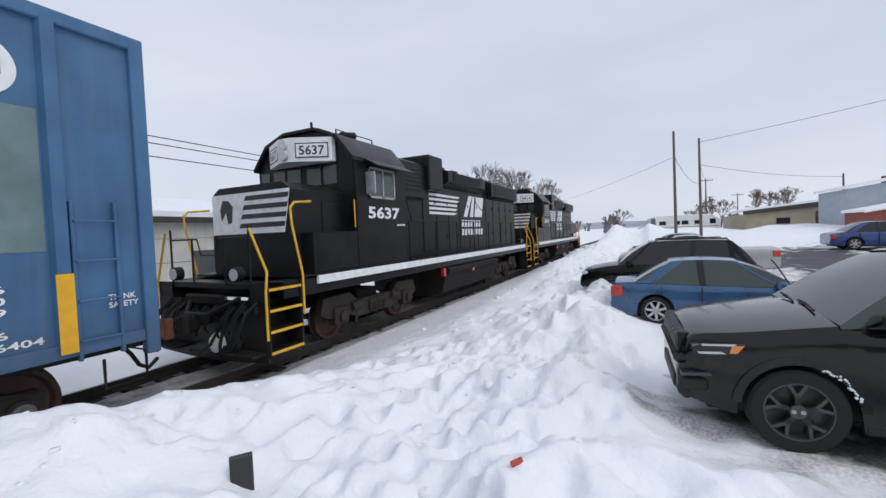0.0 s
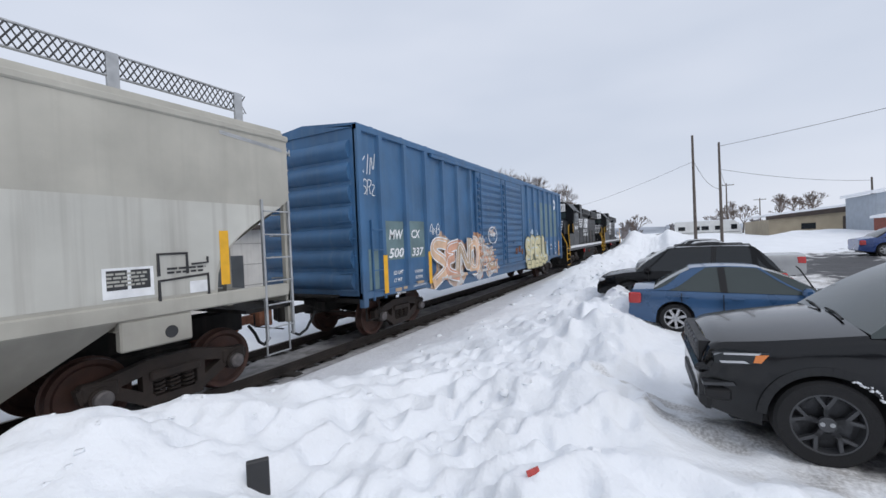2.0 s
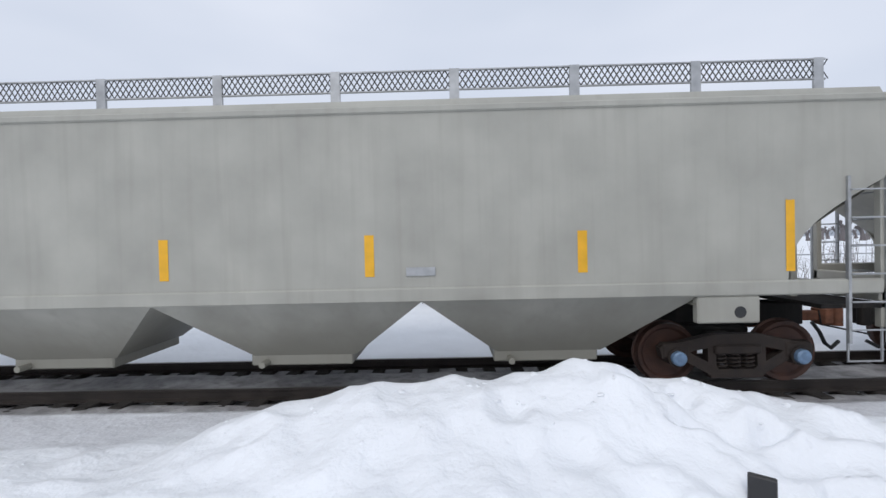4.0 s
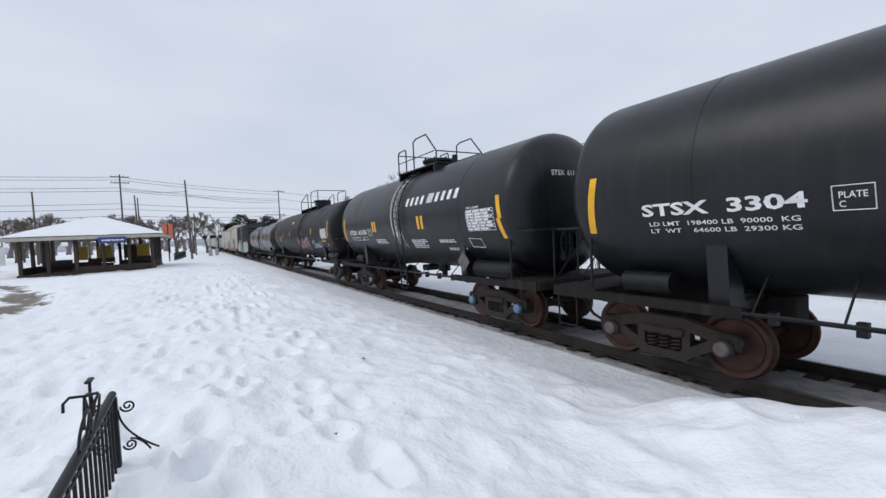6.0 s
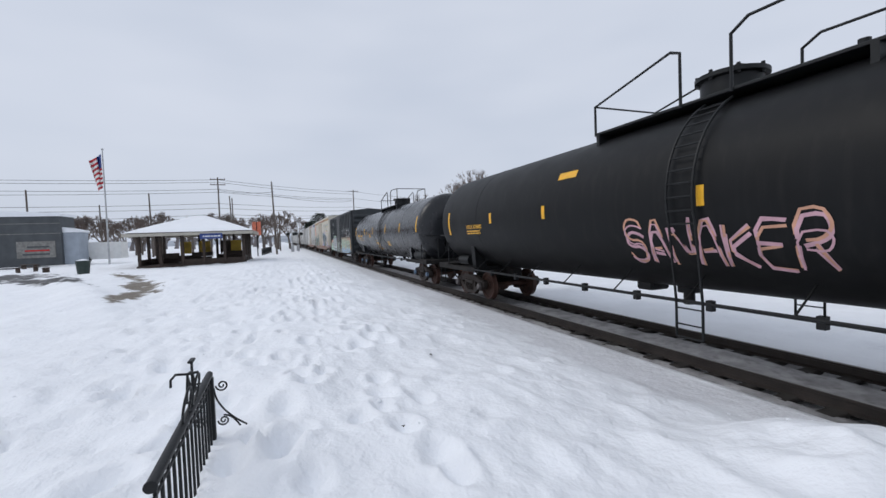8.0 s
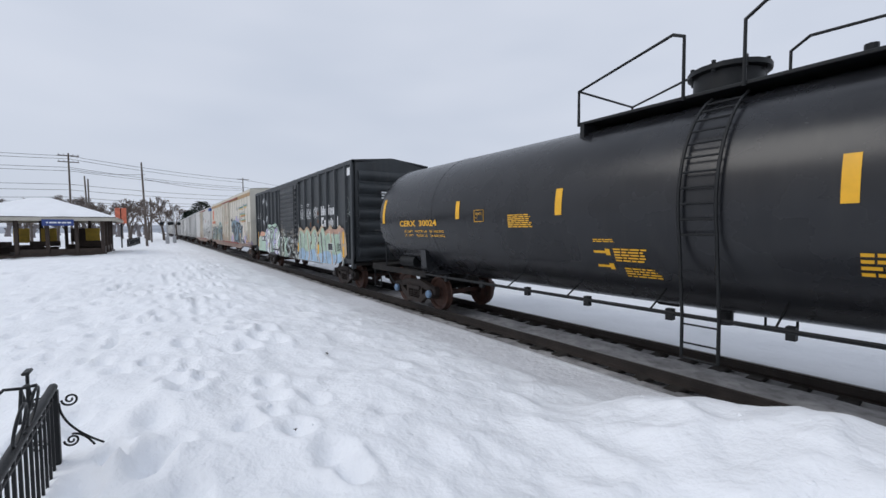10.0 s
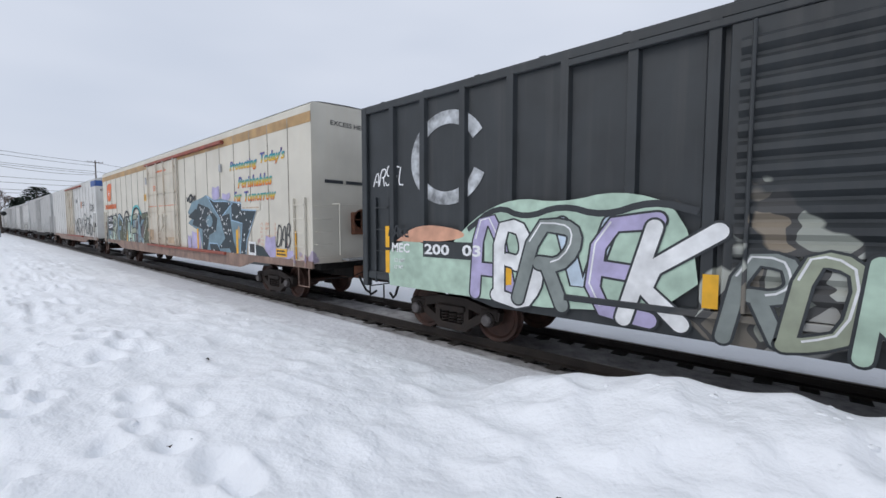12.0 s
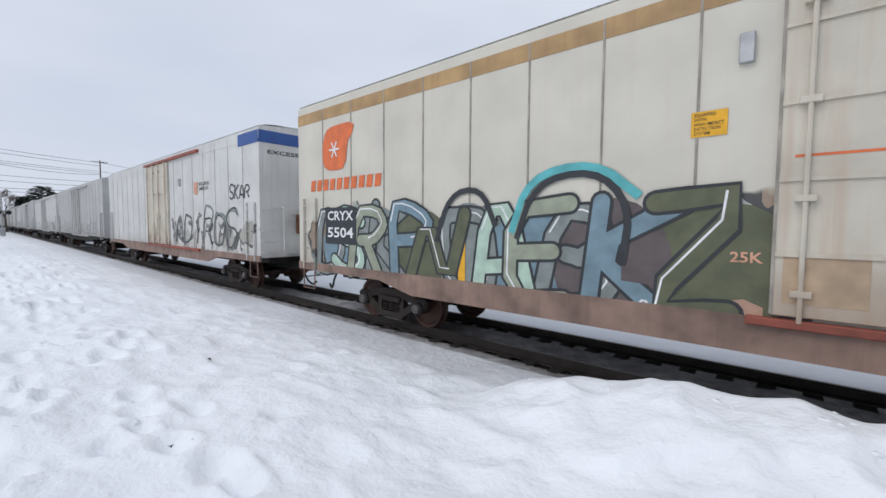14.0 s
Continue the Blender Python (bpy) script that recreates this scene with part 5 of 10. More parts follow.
    for s in (-1, 1):
        y = s * 0.86
        if style == 0:
            rails.tube([(xc - hl, y, zp), (xc - hl, y, zp + 0.72), (xc - hl + 0.1, y, zp + 0.82), (xc - hl + 0.55, y, zp + 0.82), (xc - hl + 0.62, y, zp + 0.75), (xc - hl + 0.62, y, zp)], 0.024, 6)
            rails.tube([(xc - hl + 1.2, y, zp), (xc - hl + 1.2, y, zp + 0.95), (xc - hl + 1.4, y, zp + 1.02), (xc + hl * 0.55, y, zp + 1.02), (xc + hl, y, zp + 0.4), (xc + hl, y, zp)], 0.024, 6)
            rails.tube([(xc - hl, y, zp + 0.42), (xc + hl * 0.9, y, zp + 0.42)], 0.016, 6)
        else:
            rails.tube([(xc - hl, y, zp), (xc - hl, y, zp + 0.62), (xc - hl * 0.2, y, zp + 1.0), (xc - hl * 0.12, y, zp + 0.92), (xc - hl * 0.12, y, zp)], 0.026, 6)
            rails.tube([(xc + hl * 0.25, y, zp), (xc + hl * 0.25, y, zp + 0.85), (xc + hl * 0.36, y, zp + 1.0), (xc + hl, y, zp + 0.95), (xc + hl, y, zp)], 0.026, 6)
    for x in (xc - hl, xc + hl):
        zt = zp + ((0.72 if x < xc else 0.4) if style == 0 else 0.62 if x < xc else 0.95)
        rails.tube([(x, -0.86, zt), (x, 0.86, zt)], 0.02, 6)
    part("platform_railing", rails, BLACKM, car)
    dh = 0.0 if style == 0 else 0.16
    dome = Shape().lathe([(-0.1, 0.46), (0.22 + dh, 0.46), (0.24 + dh, 0.54), (0.31 + dh, 0.54), (0.34 + dh, 0.44), (0.36 + dh, 0.0)], (xc, 0, zc + r), "z", 24)
    for k in range(8):
        a = 0.785 * k
        dome.cyl((xc + 0.5 * math.cos(a), 0.5 * math.sin(a), zc + r + 0.2 + dh), (xc + 0.5 * math.cos(a), 0.5 * math.sin(a), zc + r + 0.36 + dh), 0.03, 6)
    part("manway", dome, BLACKM, car)
    part("valve", Shape().cyl((xc + hl * 0.75, 0, zc + r - 0.02), (xc + hl * 0.75, 0, zc + r + 0.32), 0.07, 10).cyl((xc - hl * 0.6, 0.1, zc + r - 0.02), (xc - hl * 0.6, 0.1, zc + r + 0.24), 0.09, 10), BLACKM, car)
    for s in (-1, 1):
        la = Shape()
        pts = [(math.cos(a), math.sin(a)) for a in np.linspace(radians(62), radians(-14), 12)]
        xl = xc + (0.32 if style else 0.0)
        for x in (xl - 0.22, xl + 0.22):
            la.tube([(x, s * -(r + 0.08) * c * (1 if c > 0 else 1), zc + (r + 0.08) * q) for c, q in pts] + [(x, s * -1.5, 1.06), (x, s * -1.5, 0.5)], 0.022, 6)
        for c, q in pts[1:]:
            la.tube([(xl - 0.22, -s * (r + 0.08) * c, zc + (r + 0.08) * q), (xl + 0.22, -s * (r + 0.08) * c, zc + (r + 0.08) * q)], 0.014, 6)
        for z in (0.95, 0.7, 0.5):
            la.tube([(xl - 0.22, -s * 1.5, z), (xl + 0.22, -s * 1.5, z)], 0.014, 6)
        part("side_ladder", la, BLACKM, car)
    return car


TANKG = mat("tank_black_satin", (0.012, 0.013, 0.016), 0.36, var=0.3, scale=1.3, bump=0.04, streak=(0.03, 0.03, 0.031), streaks=0.5, spec=0.34)
TANKB = mat("tank_black_matt", (0.0048, 0.0052, 0.006), 0.5, var=0.35, scale=1.5, bump=0.05, streak=(0.016, 0.0155, 0.015), streaks=0.6, spec=0.22)
TANKS = mat("tank_dark_grey_gloss", (0.016, 0.017, 0.020), 0.27, var=0.25, scale=1.3, bump=0.04, streak=(0.03, 0.03, 0.03), streaks=0.4, spec=0.42)
SYRUP = mat("dried_white_spill", (0.60, 0.60, 0.58), 0.6, var=0.25, scale=8, bump=0.2)


def head_side(h, r, zc, dish=0.62):
    """The dished end of a tank that faces +x."""
    def at(y, z):
        q = min(0.999, math.hypot(y, z - zc) / r)
        return (h - dish * (1 - math.cos(math.asin(q ** (1 / 0.75)))) + 0.012, y, z)
    return at


def table(car, x0, x1, z0, z1, place, rows=7, cols=4):
    g = Shape()
    for k in range(rows + 1):
        z = z0 + (z1 - z0) * k / rows
        patch(x0, x1, z - 0.006, z + 0.006, place, 6, 1, sh=g)
    for k in range(cols + 1):
        x = x0 + (x1 - x0) * (0.4 * (k > 0) + 0.6 * max(k - 1, 0) / (cols - 1))
        patch(x - 0.006, x + 0.006, z0, z1, place, 1, 6, sh=g)
    part("data_table", g, WHITE, car)
    bars(car, x0 + 0.02, x1 - 0.02, z0, z1, rows, place, WHITE, 5, "table_entries")


for k, (mid, L, num, tx, r) in enumerate(((-10.45, 12.8, "STSX  3304", 4.75, 1.62), (-23.97, 12.5, "STSX  61153", 4.55, 1.62))):
    zc = 2.78
    t = tank_car(mid, L, r, zc, TANKG, "black tank car with white wordmark, yellow stripes and a top platform", tx, (0.3, 1.35), 0, k)
    P = round_side(r, zc)
    xo, zo = (0.0, 3.26) if k == 0 else (-0.65, 3.10)
    wordmark(t, 1.5 + xo, 2.8 + xo, zo, zo + 0.24, 4, P, WHITE, 0.25, 0.5)
    wordmark(t, 2.88 + xo, 3.25 + xo, zo, zo + 0.26, 1, P, SYRUP, 0.3, 0.1)
    wordmark(t, 3.35 + xo, 4.65 + xo, zo, zo + 0.25, 4, P, WHITE, 0.25, 0.5)
    text(t, num, -4.7, -2.77, 2.32, 2.50, P, WHITE, 0.03)
    if k == 0:
        text(t, "LD LMT  198400 LB  90000  KG", -4.62, -2.85, 2.18, 2.24, P, WHITE, 0.01)
        text(t, "LT  WT    64600 LB  29300 KG", -4.62, -2.85, 2.08, 2.14, P, WHITE, 0.01)
        text(t, "CORN SYRUP", 3.92, 4.93, 2.84, 2.97, P, WHITE, 0.02)
    else:
        text(t, "LD  LMT  223000 LB   101100  KG", -4.62, -2.85, 2.18, 2.24, P, WHITE, 0.01)
        text(t, "LT  WT    63000 LB   28600  KG", -4.62, -2.85, 2.08, 2.14, P, WHITE, 0.01)
        text(t, "AAR 211A100W1", 4.25, 4.75, 2.77, 2.83, P, WHITE, 0.01)
    text(t, "PLATE\nC", -2.52, -2.30, 2.3, 2.46, P, WHITE, 0.01)
    part("stencil_frame", Shape().tube([P(-2.57, 2.27), P(-2.25, 2.27), P(-2.25, 2.52), P(-2.57, 2.52), P(-2.57, 2.27)], 0.007, 4), WHITE, t)
    for xs in ((-2.02, -1.80), (1.66, 1.90)):
        for x in xs:
            part("yellow_stripe", patch(x - 0.07, x + 0.07, 2.38, 2.76, P, 1, 6), YELLOW, t)
    part("yellow_stripe", patch(5.42, 5.55, 2.05, 2.50, P, 1, 6, -0.2), YELLOW, t)
    part("white_stripe" if k == 0 else "yellow_stripe", patch(5.42, 5.55, 2.50, 3.0, P, 1, 6, -0.1), WHITE if k == 0 else YELLOW, t)
    part("yellow_stripe", patch(-5.65 + 0.2 * k, -5.52 + 0.2 * k, 2.1, 3.0, P, 1, 8, 0.15), YELLOW, t)
    table(t, 3.92 + 0.3 * k, 5.2 + 0.1 * k, 2.15 + 0.1 * k, 2.64 + 0.1 * k, P)
    bars(t, -2.0, -1.0, 1.95, 2.12, 3, P, WHITE, 11 + k)
    bars(t, 0.9, 1.9, 1.80, 2.08, 5, P, WHITE, 21 + k)
    bars(t, 2.6, 3.5, 1.96, 2.06, 2, P, WHITE, 31 + k)
    bars(t, 2.9, 3.8, 1.74, 1.83, 2, P, WHITE, 41 + k)
    part("stencil_frame", Shape().tube([P(4.1, 1.86), P(4.6, 1.84), P(4.6, 2.05), P(4.1, 2.07), P(4.1, 1.86)], 0.008, 4), WHITE, t)
    text(t, num, -0.7, 0.1, 3.35, 3.47, head_side(L / 2, r, zc), WHITE, 0.02)
    part("placard", Shape().add([(tx - 0.9, -1.36, 1.75), (tx - 0.62, -1.36, 1.47), (tx - 0.9, -1.36, 1.19), (tx - 1.18, -1.36, 1.47)], [(0, 1, 2, 3)]), HUBG, t, "grey diamond placard holder")
    if k == 1:
        rnd = random.Random(3)
        for q in range(26):
            x = 0.0 + rnd.gauss(0, 0.17)
            za = rnd.uniform(1.75, 2.3)
            patch_pts = [(x + 0.12 * math.sin(z * 1.4 + q) * 0.5 + 0.16 * (3.9 - z) * 0.3, z) for z in np.linspace(za, 4.05, 14)]
            strokes(t, [patch_pts], rnd.uniform(0.004, 0.014), round_side(r, zc, 0.008), SYRUP, "spill_streak")
    else:
        pass

u = tank_car(-40.22, 17.9, 1.60, 2.66, TANKB, "matt black tank car with spray tags and a manway platform", 7.3, (1.25, 2.3), 1, 0)
P = round_side(1.60, 2.66)
for x, za, zb in ((7.9, 2.3, 3.1), (4.39, 2.52, 2.85), (1.85, 2.5, 2.8), (-2.0, 2.5, 2.8), (-4.6, 2.5, 2.8), (-7.75, 2.2, 3.0)):
    part("yellow_stripe", patch(x - 0.06, x + 0.06, za, zb, P, 1, 6), YELLOW, u)
text(u, "UTLX 678892", -6.3, -5.2, 2.38, 2.50, P, YELLOW, 0.02)
bars(u, -6.3, -5.3, 2.2, 2.34, 2, P, YELLOW, 4)
H = head_side(8.95, 1.60, 2.66)
text(u, "UTLX 678892", -0.85, 0.35, 3.42, 3.54, H, YELLOW, 0.02)
bars(u, -0.5, 0.2, 2.95, 3.3, 5, H, YELLOW, 8)
part("data_panel", patch(6.47, 7.65, 2.24, 2.76, P, 2, 4), HOPG, u, "pale dirty data panel")
bars(u, 6.52, 7.6, 2.27, 2.72, 8, round_side(1.60, 2.66, 0.009), WHITE, 12)
bars(u, 6.5, 7.3, 2.05, 2.18, 2, P, YELLOW, 14)
part("yellow_label", patch(-1.6, -1.0, 3.33, 3.48, P, 1, 2), YELLOW, u)
for seed, r, m in ((21, 0.026, "pink"), (22, 0.02, "salmon"), (27, 0.014, "pink")):
    tag(u, "SANAKER", 0.35, 3.4, 1.62, 2.28, r, round_side(1.60, 2.66, 0.006 + 0.001 * (seed - 20)), SP[m], seed, 0.1)
script = [[(4.15, 1.72), (4.5, 1.80), (4.42, 1.95), (4.25, 2.0), (4.3, 2.1), (4.5, 2.08)], [(4.72, 2.2), (4.68, 1.8), (4.8, 1.74)], [(5.1, 1.98), (4.92, 1.95), (4.9, 1.76), (5.08, 1.8), (5.12, 1.98), (5.14, 1.76)], [(5.36, 1.98), (5.24, 1.9), (5.28, 1.76), (5.44, 1.78), (5.46, 1.92), (5.36, 1.98)], [(5.58, 1.98), (5.6, 1.78), (5.74, 1.8), (5.8, 2.0), (5.74, 1.58), (5.62, 1.48)]]
for run in script:
    strokes(u, [rounded(run)], 0.040, P, SP["aqua"])
tag(u, "MINES", 6.0, 7.1, 1.52, 1.70, 0.013, P, SP["grey"], 24)
part("stencil_frame", Shape().tube([P(5.75, 1.84), P(6.25, 1.84), P(6.25, 2.08), P(5.75, 2.08), P(5.75, 1.84)], 0.009, 4), WHITE, u)
part("red_label", patch(7.3, 7.5, 1.85, 1.95, P, 1, 1), SP["salmon"], u)
c = tank_car(-60.02, 17.7, 1.59, 2.53, TANKS, "glossy dark grey tank car with yellow lettering and a manway platform", 7.2, (0.35, 2.05), 1, 1)
P = round_side(1.59, 2.53)
for x, za, zb in ((-8.05, 2.4, 3.1), (-4.4, 2.45, 2.85), (-1.55, 2.45, 2.9), (2.05, 2.45, 2.95), (5.2, 2.45, 2.9), (8.05, 2.4, 3.1)):
    part("yellow_stripe", patch(x - 0.07, x + 0.07, za, zb, P, 1, 6), YELLOW, c)
text(c, "CERX  30024", -7.09, -5.26, 2.30, 2.46, P, YELLOW, 0.03)
text(c, "LD LMT  194700 LB   83 300 KG", -6.9, -5.0, 2.14, 2.20, P, YELLOW, 0.005)
text(c, "LT  WT    76300 LB   34 600 KG", -6.9, -5.0, 2.03, 2.09, P, YELLOW, 0.005)
part("stencil_frame", Shape().tube([P(-3.8, 2.38), P(-3.5, 2.38), P(-3.5, 2.62), P(-3.8, 2.62), P(-3.8, 2.38)], 0.008, 4), YELLOW, c)
text(c, "PLATE\nC", -3.75, -3.55, 2.43, 2.57, P, YELLOW, 0.0)
bars(c, -2.78, -2.15, 2.24, 2.50, 7, P, YELLOW, 6)
bars(c, -0.92, -0.5, 2.0, 2.06, 2, P, YELLOW, 9)
bars(c, -0.6, -0.05, 1.70, 1.92, 5, P, YELLOW, 10)
bars(c, -0.5, 0.05, 1.46, 1.62, 4, P, YELLOW, 12)
for z in (1.85, 1.62):
    part("yellow_arrow", patch(-0.95, -0.68, z - 0.02, z + 0.02, P, 1, 2), YELLOW, c)
    part("yellow_arrow", patch(-0.74, -0.66, z - 0.05, z + 0.05, P, 1, 2), YELLOW, c)
bars(c, 2.12, 2.7, 1.70, 1.97, 4, P, YELLOW, 16)

# black boxcar
MECB = mat("boxcar_black_paint", (0.029, 0.034, 0.038), 0.5, var=0.25, scale=1.4, bump=0.08, streak=(0.065, 0.065, 0.064), streaks=0.45)
sprayed(MECB, [(-1.9, 1.9, 0.8, 2.2, 0.55, ((0.34, 0.36, 0.32), (0.20, 0.18, 0.15), (0.40, 0.40, 0.38), (0.26, 0.22, 0.17), (0.44, 0.46, 0.42)), (0.07, 0.07, 0.07))])
m = boxcar("black_boxcar", "black ribbed boxcar with pale green and pink murals", -78.7, 16.4, 4.66, MECB, [7.53, 6.51, 5.57, 4.69, 3.67, 2.68, 1.68, -1.8, -2.68, -3.6, -4.5, -5.45, -6.4, -7.25], [(-1.65, 1.5)], dict(door=MECB, roof=MECB))
pl = flat_side(-1.512)
blocks(m, ((4.76, 4.86, 2.82, 3.2), (4.92, 5.0, 2.82, 3.1), (5.04, 5.14, 2.82, 3.2), (5.2, 5.44, 2.82, 3.08), (5.66, 5.74, 2.82, 3.1), (5.66, 5.74, 3.14, 3.22), (5.82, 5.9, 2.82, 3.1), (5.98, 6.06, 2.82, 3.08), (6.13, 6.34, 2.82, 3.1)), pl, WHITE)
blocks(m, ((4.78, 4.9, 2.36, 2.74), (4.9, 5.08, 2.36, 2.46), (4.9, 5.08, 2.64, 2.74), (5.16, 5.42, 2.36, 2.62), (5.62, 5.7, 2.36, 2.62), (5.78, 5.86, 2.36, 2.6), (5.93, 6.0, 2.36, 2.7), (6.07, 6.15, 2.36, 2.62), (6.24, 6.46, 2.36, 2.62), (6.6, 6.68, 2.36, 2.74)), pl, WHITE)
NB = flat_side(-1.602)
text(m, "MEC", -7.22, -6.72, 1.63, 1.82, NB, WHITE, 0.03)
part("number_patch", patch(-6.36, -4.95, 1.58, 1.88, flat_side(-1.599)), MECB, m)
text(m, "200", -6.32, -5.71, 1.63, 1.83, NB, WHITE, 0.03)
text(m, "03", -5.42, -5.02, 1.64, 1.84, NB, WHITE, 0.03)
text(m, "LD LMT", -7.15, -6.85, 1.44, 1.51, NB, WHITE)
text(m, "LT WT", -7.15, -6.9, 1.30, 1.37, NB, WHITE)
reflectors(m, (7.4, 4.6, 1.68, -4.5, -1.75), 1.22, 1.62, flat_side(-1.600))
reflectors(m, (-7.36, 7.4), 1.72, 2.15, flat_side(-1.600), 0.12)
reflectors(m, (-7.36,), 1.2, 1.66, flat_side(-1.600), 0.12)
part("white_square", patch(7.6, 8.0, 4.15, 4.42, pl), WHITE, m)
NBF = flat_side(-1.594)
# pale green mural with tan clouds on top and brown runs through it
tops = [(1.72 + 0.31 * k, 2.28 + 0.16 * math.sin(k * 1.9) + 0.07 * math.sin(k * 4.1)) for k in range(20)]
sprayed_field(m, [(1.7, 0.86)] + tops + [(7.75, 0.86)], NBF, SP["tan"], 2)
sprayed_field(m, [(1.74, 0.87)] + [(x + 0.05, z - 0.13 - 0.06 * math.sin(k * 2.7)) for k, (x, z) in enumerate(tops[:-2])] + [(7.3, 0.87)], lifted(NBF, 0.001), SP["leaf"], 2)
sprayed_field(m, [(1.76, 0.87)] + [(1.8 + 0.6 * k, 1.34 + 0.12 * math.sin(k * 2.2)) for k in range(10)] + [(7.25, 0.87)], lifted(NBF, 0.002), SP["sky"], 2)
sprayed_field(m, [(5.4, 2.12), (5.8, 2.3), (6.6, 2.22), (7.4, 2.34), (7.5, 2.12), (6.6, 2.04)], lifted(NBF, 0.002), SP["clay"], 2)
rm = random.Random(14)
for k in range(11):
    xk = 2.0 + 0.5 * k + rm.uniform(-0.12, 0.12)
    run = rounded([(xk, 2.16 + rm.uniform(-0.12, 0.06)), (xk + rm.uniform(0.0, 0.3), 1.85), (xk + rm.uniform(-0.15, 0.2), 1.5), (xk + rm.uniform(0.1, 0.4), 1.15), (xk + rm.uniform(0.1, 0.4), 0.9)])
    strokes(m, [run], rm.uniform(0.035, 0.075), lifted(NBF, 0.003), SP[("umber", "grey", "tan")[k % 3]], "mural_run")
    strokes(m, [[(x - 0.07, z) for x, z in run]], 0.012, lifted(NBF, 0.0035), SP["white"], "mural_line")
for xa, za in ((3.62, 1.6), (3.6, 2.35), (3.6, 1.95), (4.62, 1.62), (4.6, 1.95), (4.6, 2.5), (4.6, 2.85)):
    part("rust_patch", patch(xa - 0.03, xa + 0.10, za, za + rm.uniform(0.08, 0.2), flat_side(-1.602)), RUST, m)
# pink and white wildstyle piece with a pale glow above
sprayed_field(m, [(-7.3, 0.95), (-7.4, 1.7), (-6.6, 1.95), (-5.9, 1.6), (-5.2, 2.3), (-4.4, 2.62), (-3.6, 2.5), (-2.8, 2.66), (-2.0, 2.4), (-1.8, 0.95)], NBF, SP["mint"], 2)
sprayed_field(m, [(-7.1, 1.86), (-6.5, 2.2), (-5.5, 2.12), (-5.3, 1.95), (-6.3, 1.84)], lifted(NBF, 0.001), SP["salmon"], 2)
strokes(m, [rounded([(-5.3, 2.1), (-4.7, 2.5), (-4.2, 2.28), (-3.6, 2.48), (-3.0, 2.3), (-2.4, 2.5), (-1.9, 2.35)])], 0.045, lifted(NBF, 0.002), SP["dark"], "mural_line")
fat_letters(m, "ABRVEK", -5.1, -1.9, 1.02, 2.2, 0.10, [SP["lilac"], SP["white"], SP["grey"], SP["frost"]], SP["dark"], SP["white"], lifted(NBF, 0.003), 15, 0.25, 0.03, 1, 0.2)
fat_letters(m, "RDKS", -1.5, 0.6, 0.98, 1.85, 0.075, [SP["grey"], SP["olive"], SP["mint"]], SP["dark"], SP["white"], flat_side(-1.665), 18, 0.25, 0.03, 1)
tag(m, "RAKED", 0.6, 1.5, 1.62, 1.82, 0.012, flat_side(-1.665), SP["white"], 12)
tag(m, "PNK", 0.35, 0.85, 0.98, 1.2, 0.02, flat_side(-1.667), SP["dark"], 13)
for xa, xb, word in ((1.84, 2.6, "BONK"), (2.8, 3.58, "BONK"), (3.84, 4.36, "KBO")):
    tag(m, word, xa, xb, 2.82, 3.16, 0.013, pl, WHITE, int(xa * 7), 0.1)
    strokes(m, [rounded([(xa + 0.05, 2.74), (xa + 0.3, 2.77), (xb - 0.2, 2.72)])], 0.010, pl, WHITE)
    if word != "KBO":
        strokes(m, [[(xa + 0.2 + 0.12 * math.cos(a), 3.34 + 0.045 * math.sin(a)) for a in np.linspace(0, 6.3, 16)]], 0.011, pl, WHITE, "spray_halo")
ring = [(-5.85 + 0.78 * math.cos(a), 3.38 + 0.72 * math.sin(a)) for a in np.linspace(0.5, 5.9, 40)]
strokes(m, [ring], 0.12, pl, mat("torn_pale_decal", (0.42, 0.44, 0.46), 0.6, var=0.6, scale=5, bump=0.05), "decal_ring")
tag(m, "ARSEL", -7.85, -6.9, 2.98, 3.36, 0.016, pl, WHITE, 31, 0.2)
tag(m, "RAKE", -7.3, -6.7, 1.95, 2.15, 0.018, flat_side(-1.604), SP["dark"], 32)
strokes(m, [[(7.6 + 0.2 * math.cos(a), 3.15 + 0.24 * math.sin(a)) for a in np.linspace(0, 6.3, 20)], [(7.45, 2.72), (8.0, 2.72)], [(7.5, 2.85), (7.85, 2.75)], [(7.6, 2.75), (7.9, 2.88)]], 0.012, pl, SP["grey"], "round_stencil")
part("placard_board", Shape().box(5.80, 6.32, -1.603, -1.505, 1.43, 1.70, 0.005), BLACKL, m)
part("stencil_frame", Shape().tube([(5.80, -1.605, 1.43), (6.32, -1.605, 1.43), (6.32, -1.605, 1.70), (5.80, -1.605, 1.70), (5.80, -1.605, 1.43)], 0.012, 4), WHITE, m)
bars(m, 6.75, 7.2, 1.42, 1.72, 5, flat_side(-1.60), BLACKL, 6)
bars(m, -0.5, 0.3, 3.3, 3.6, 3, lambda x, z: (8.325, x, z), WHITE, 6)


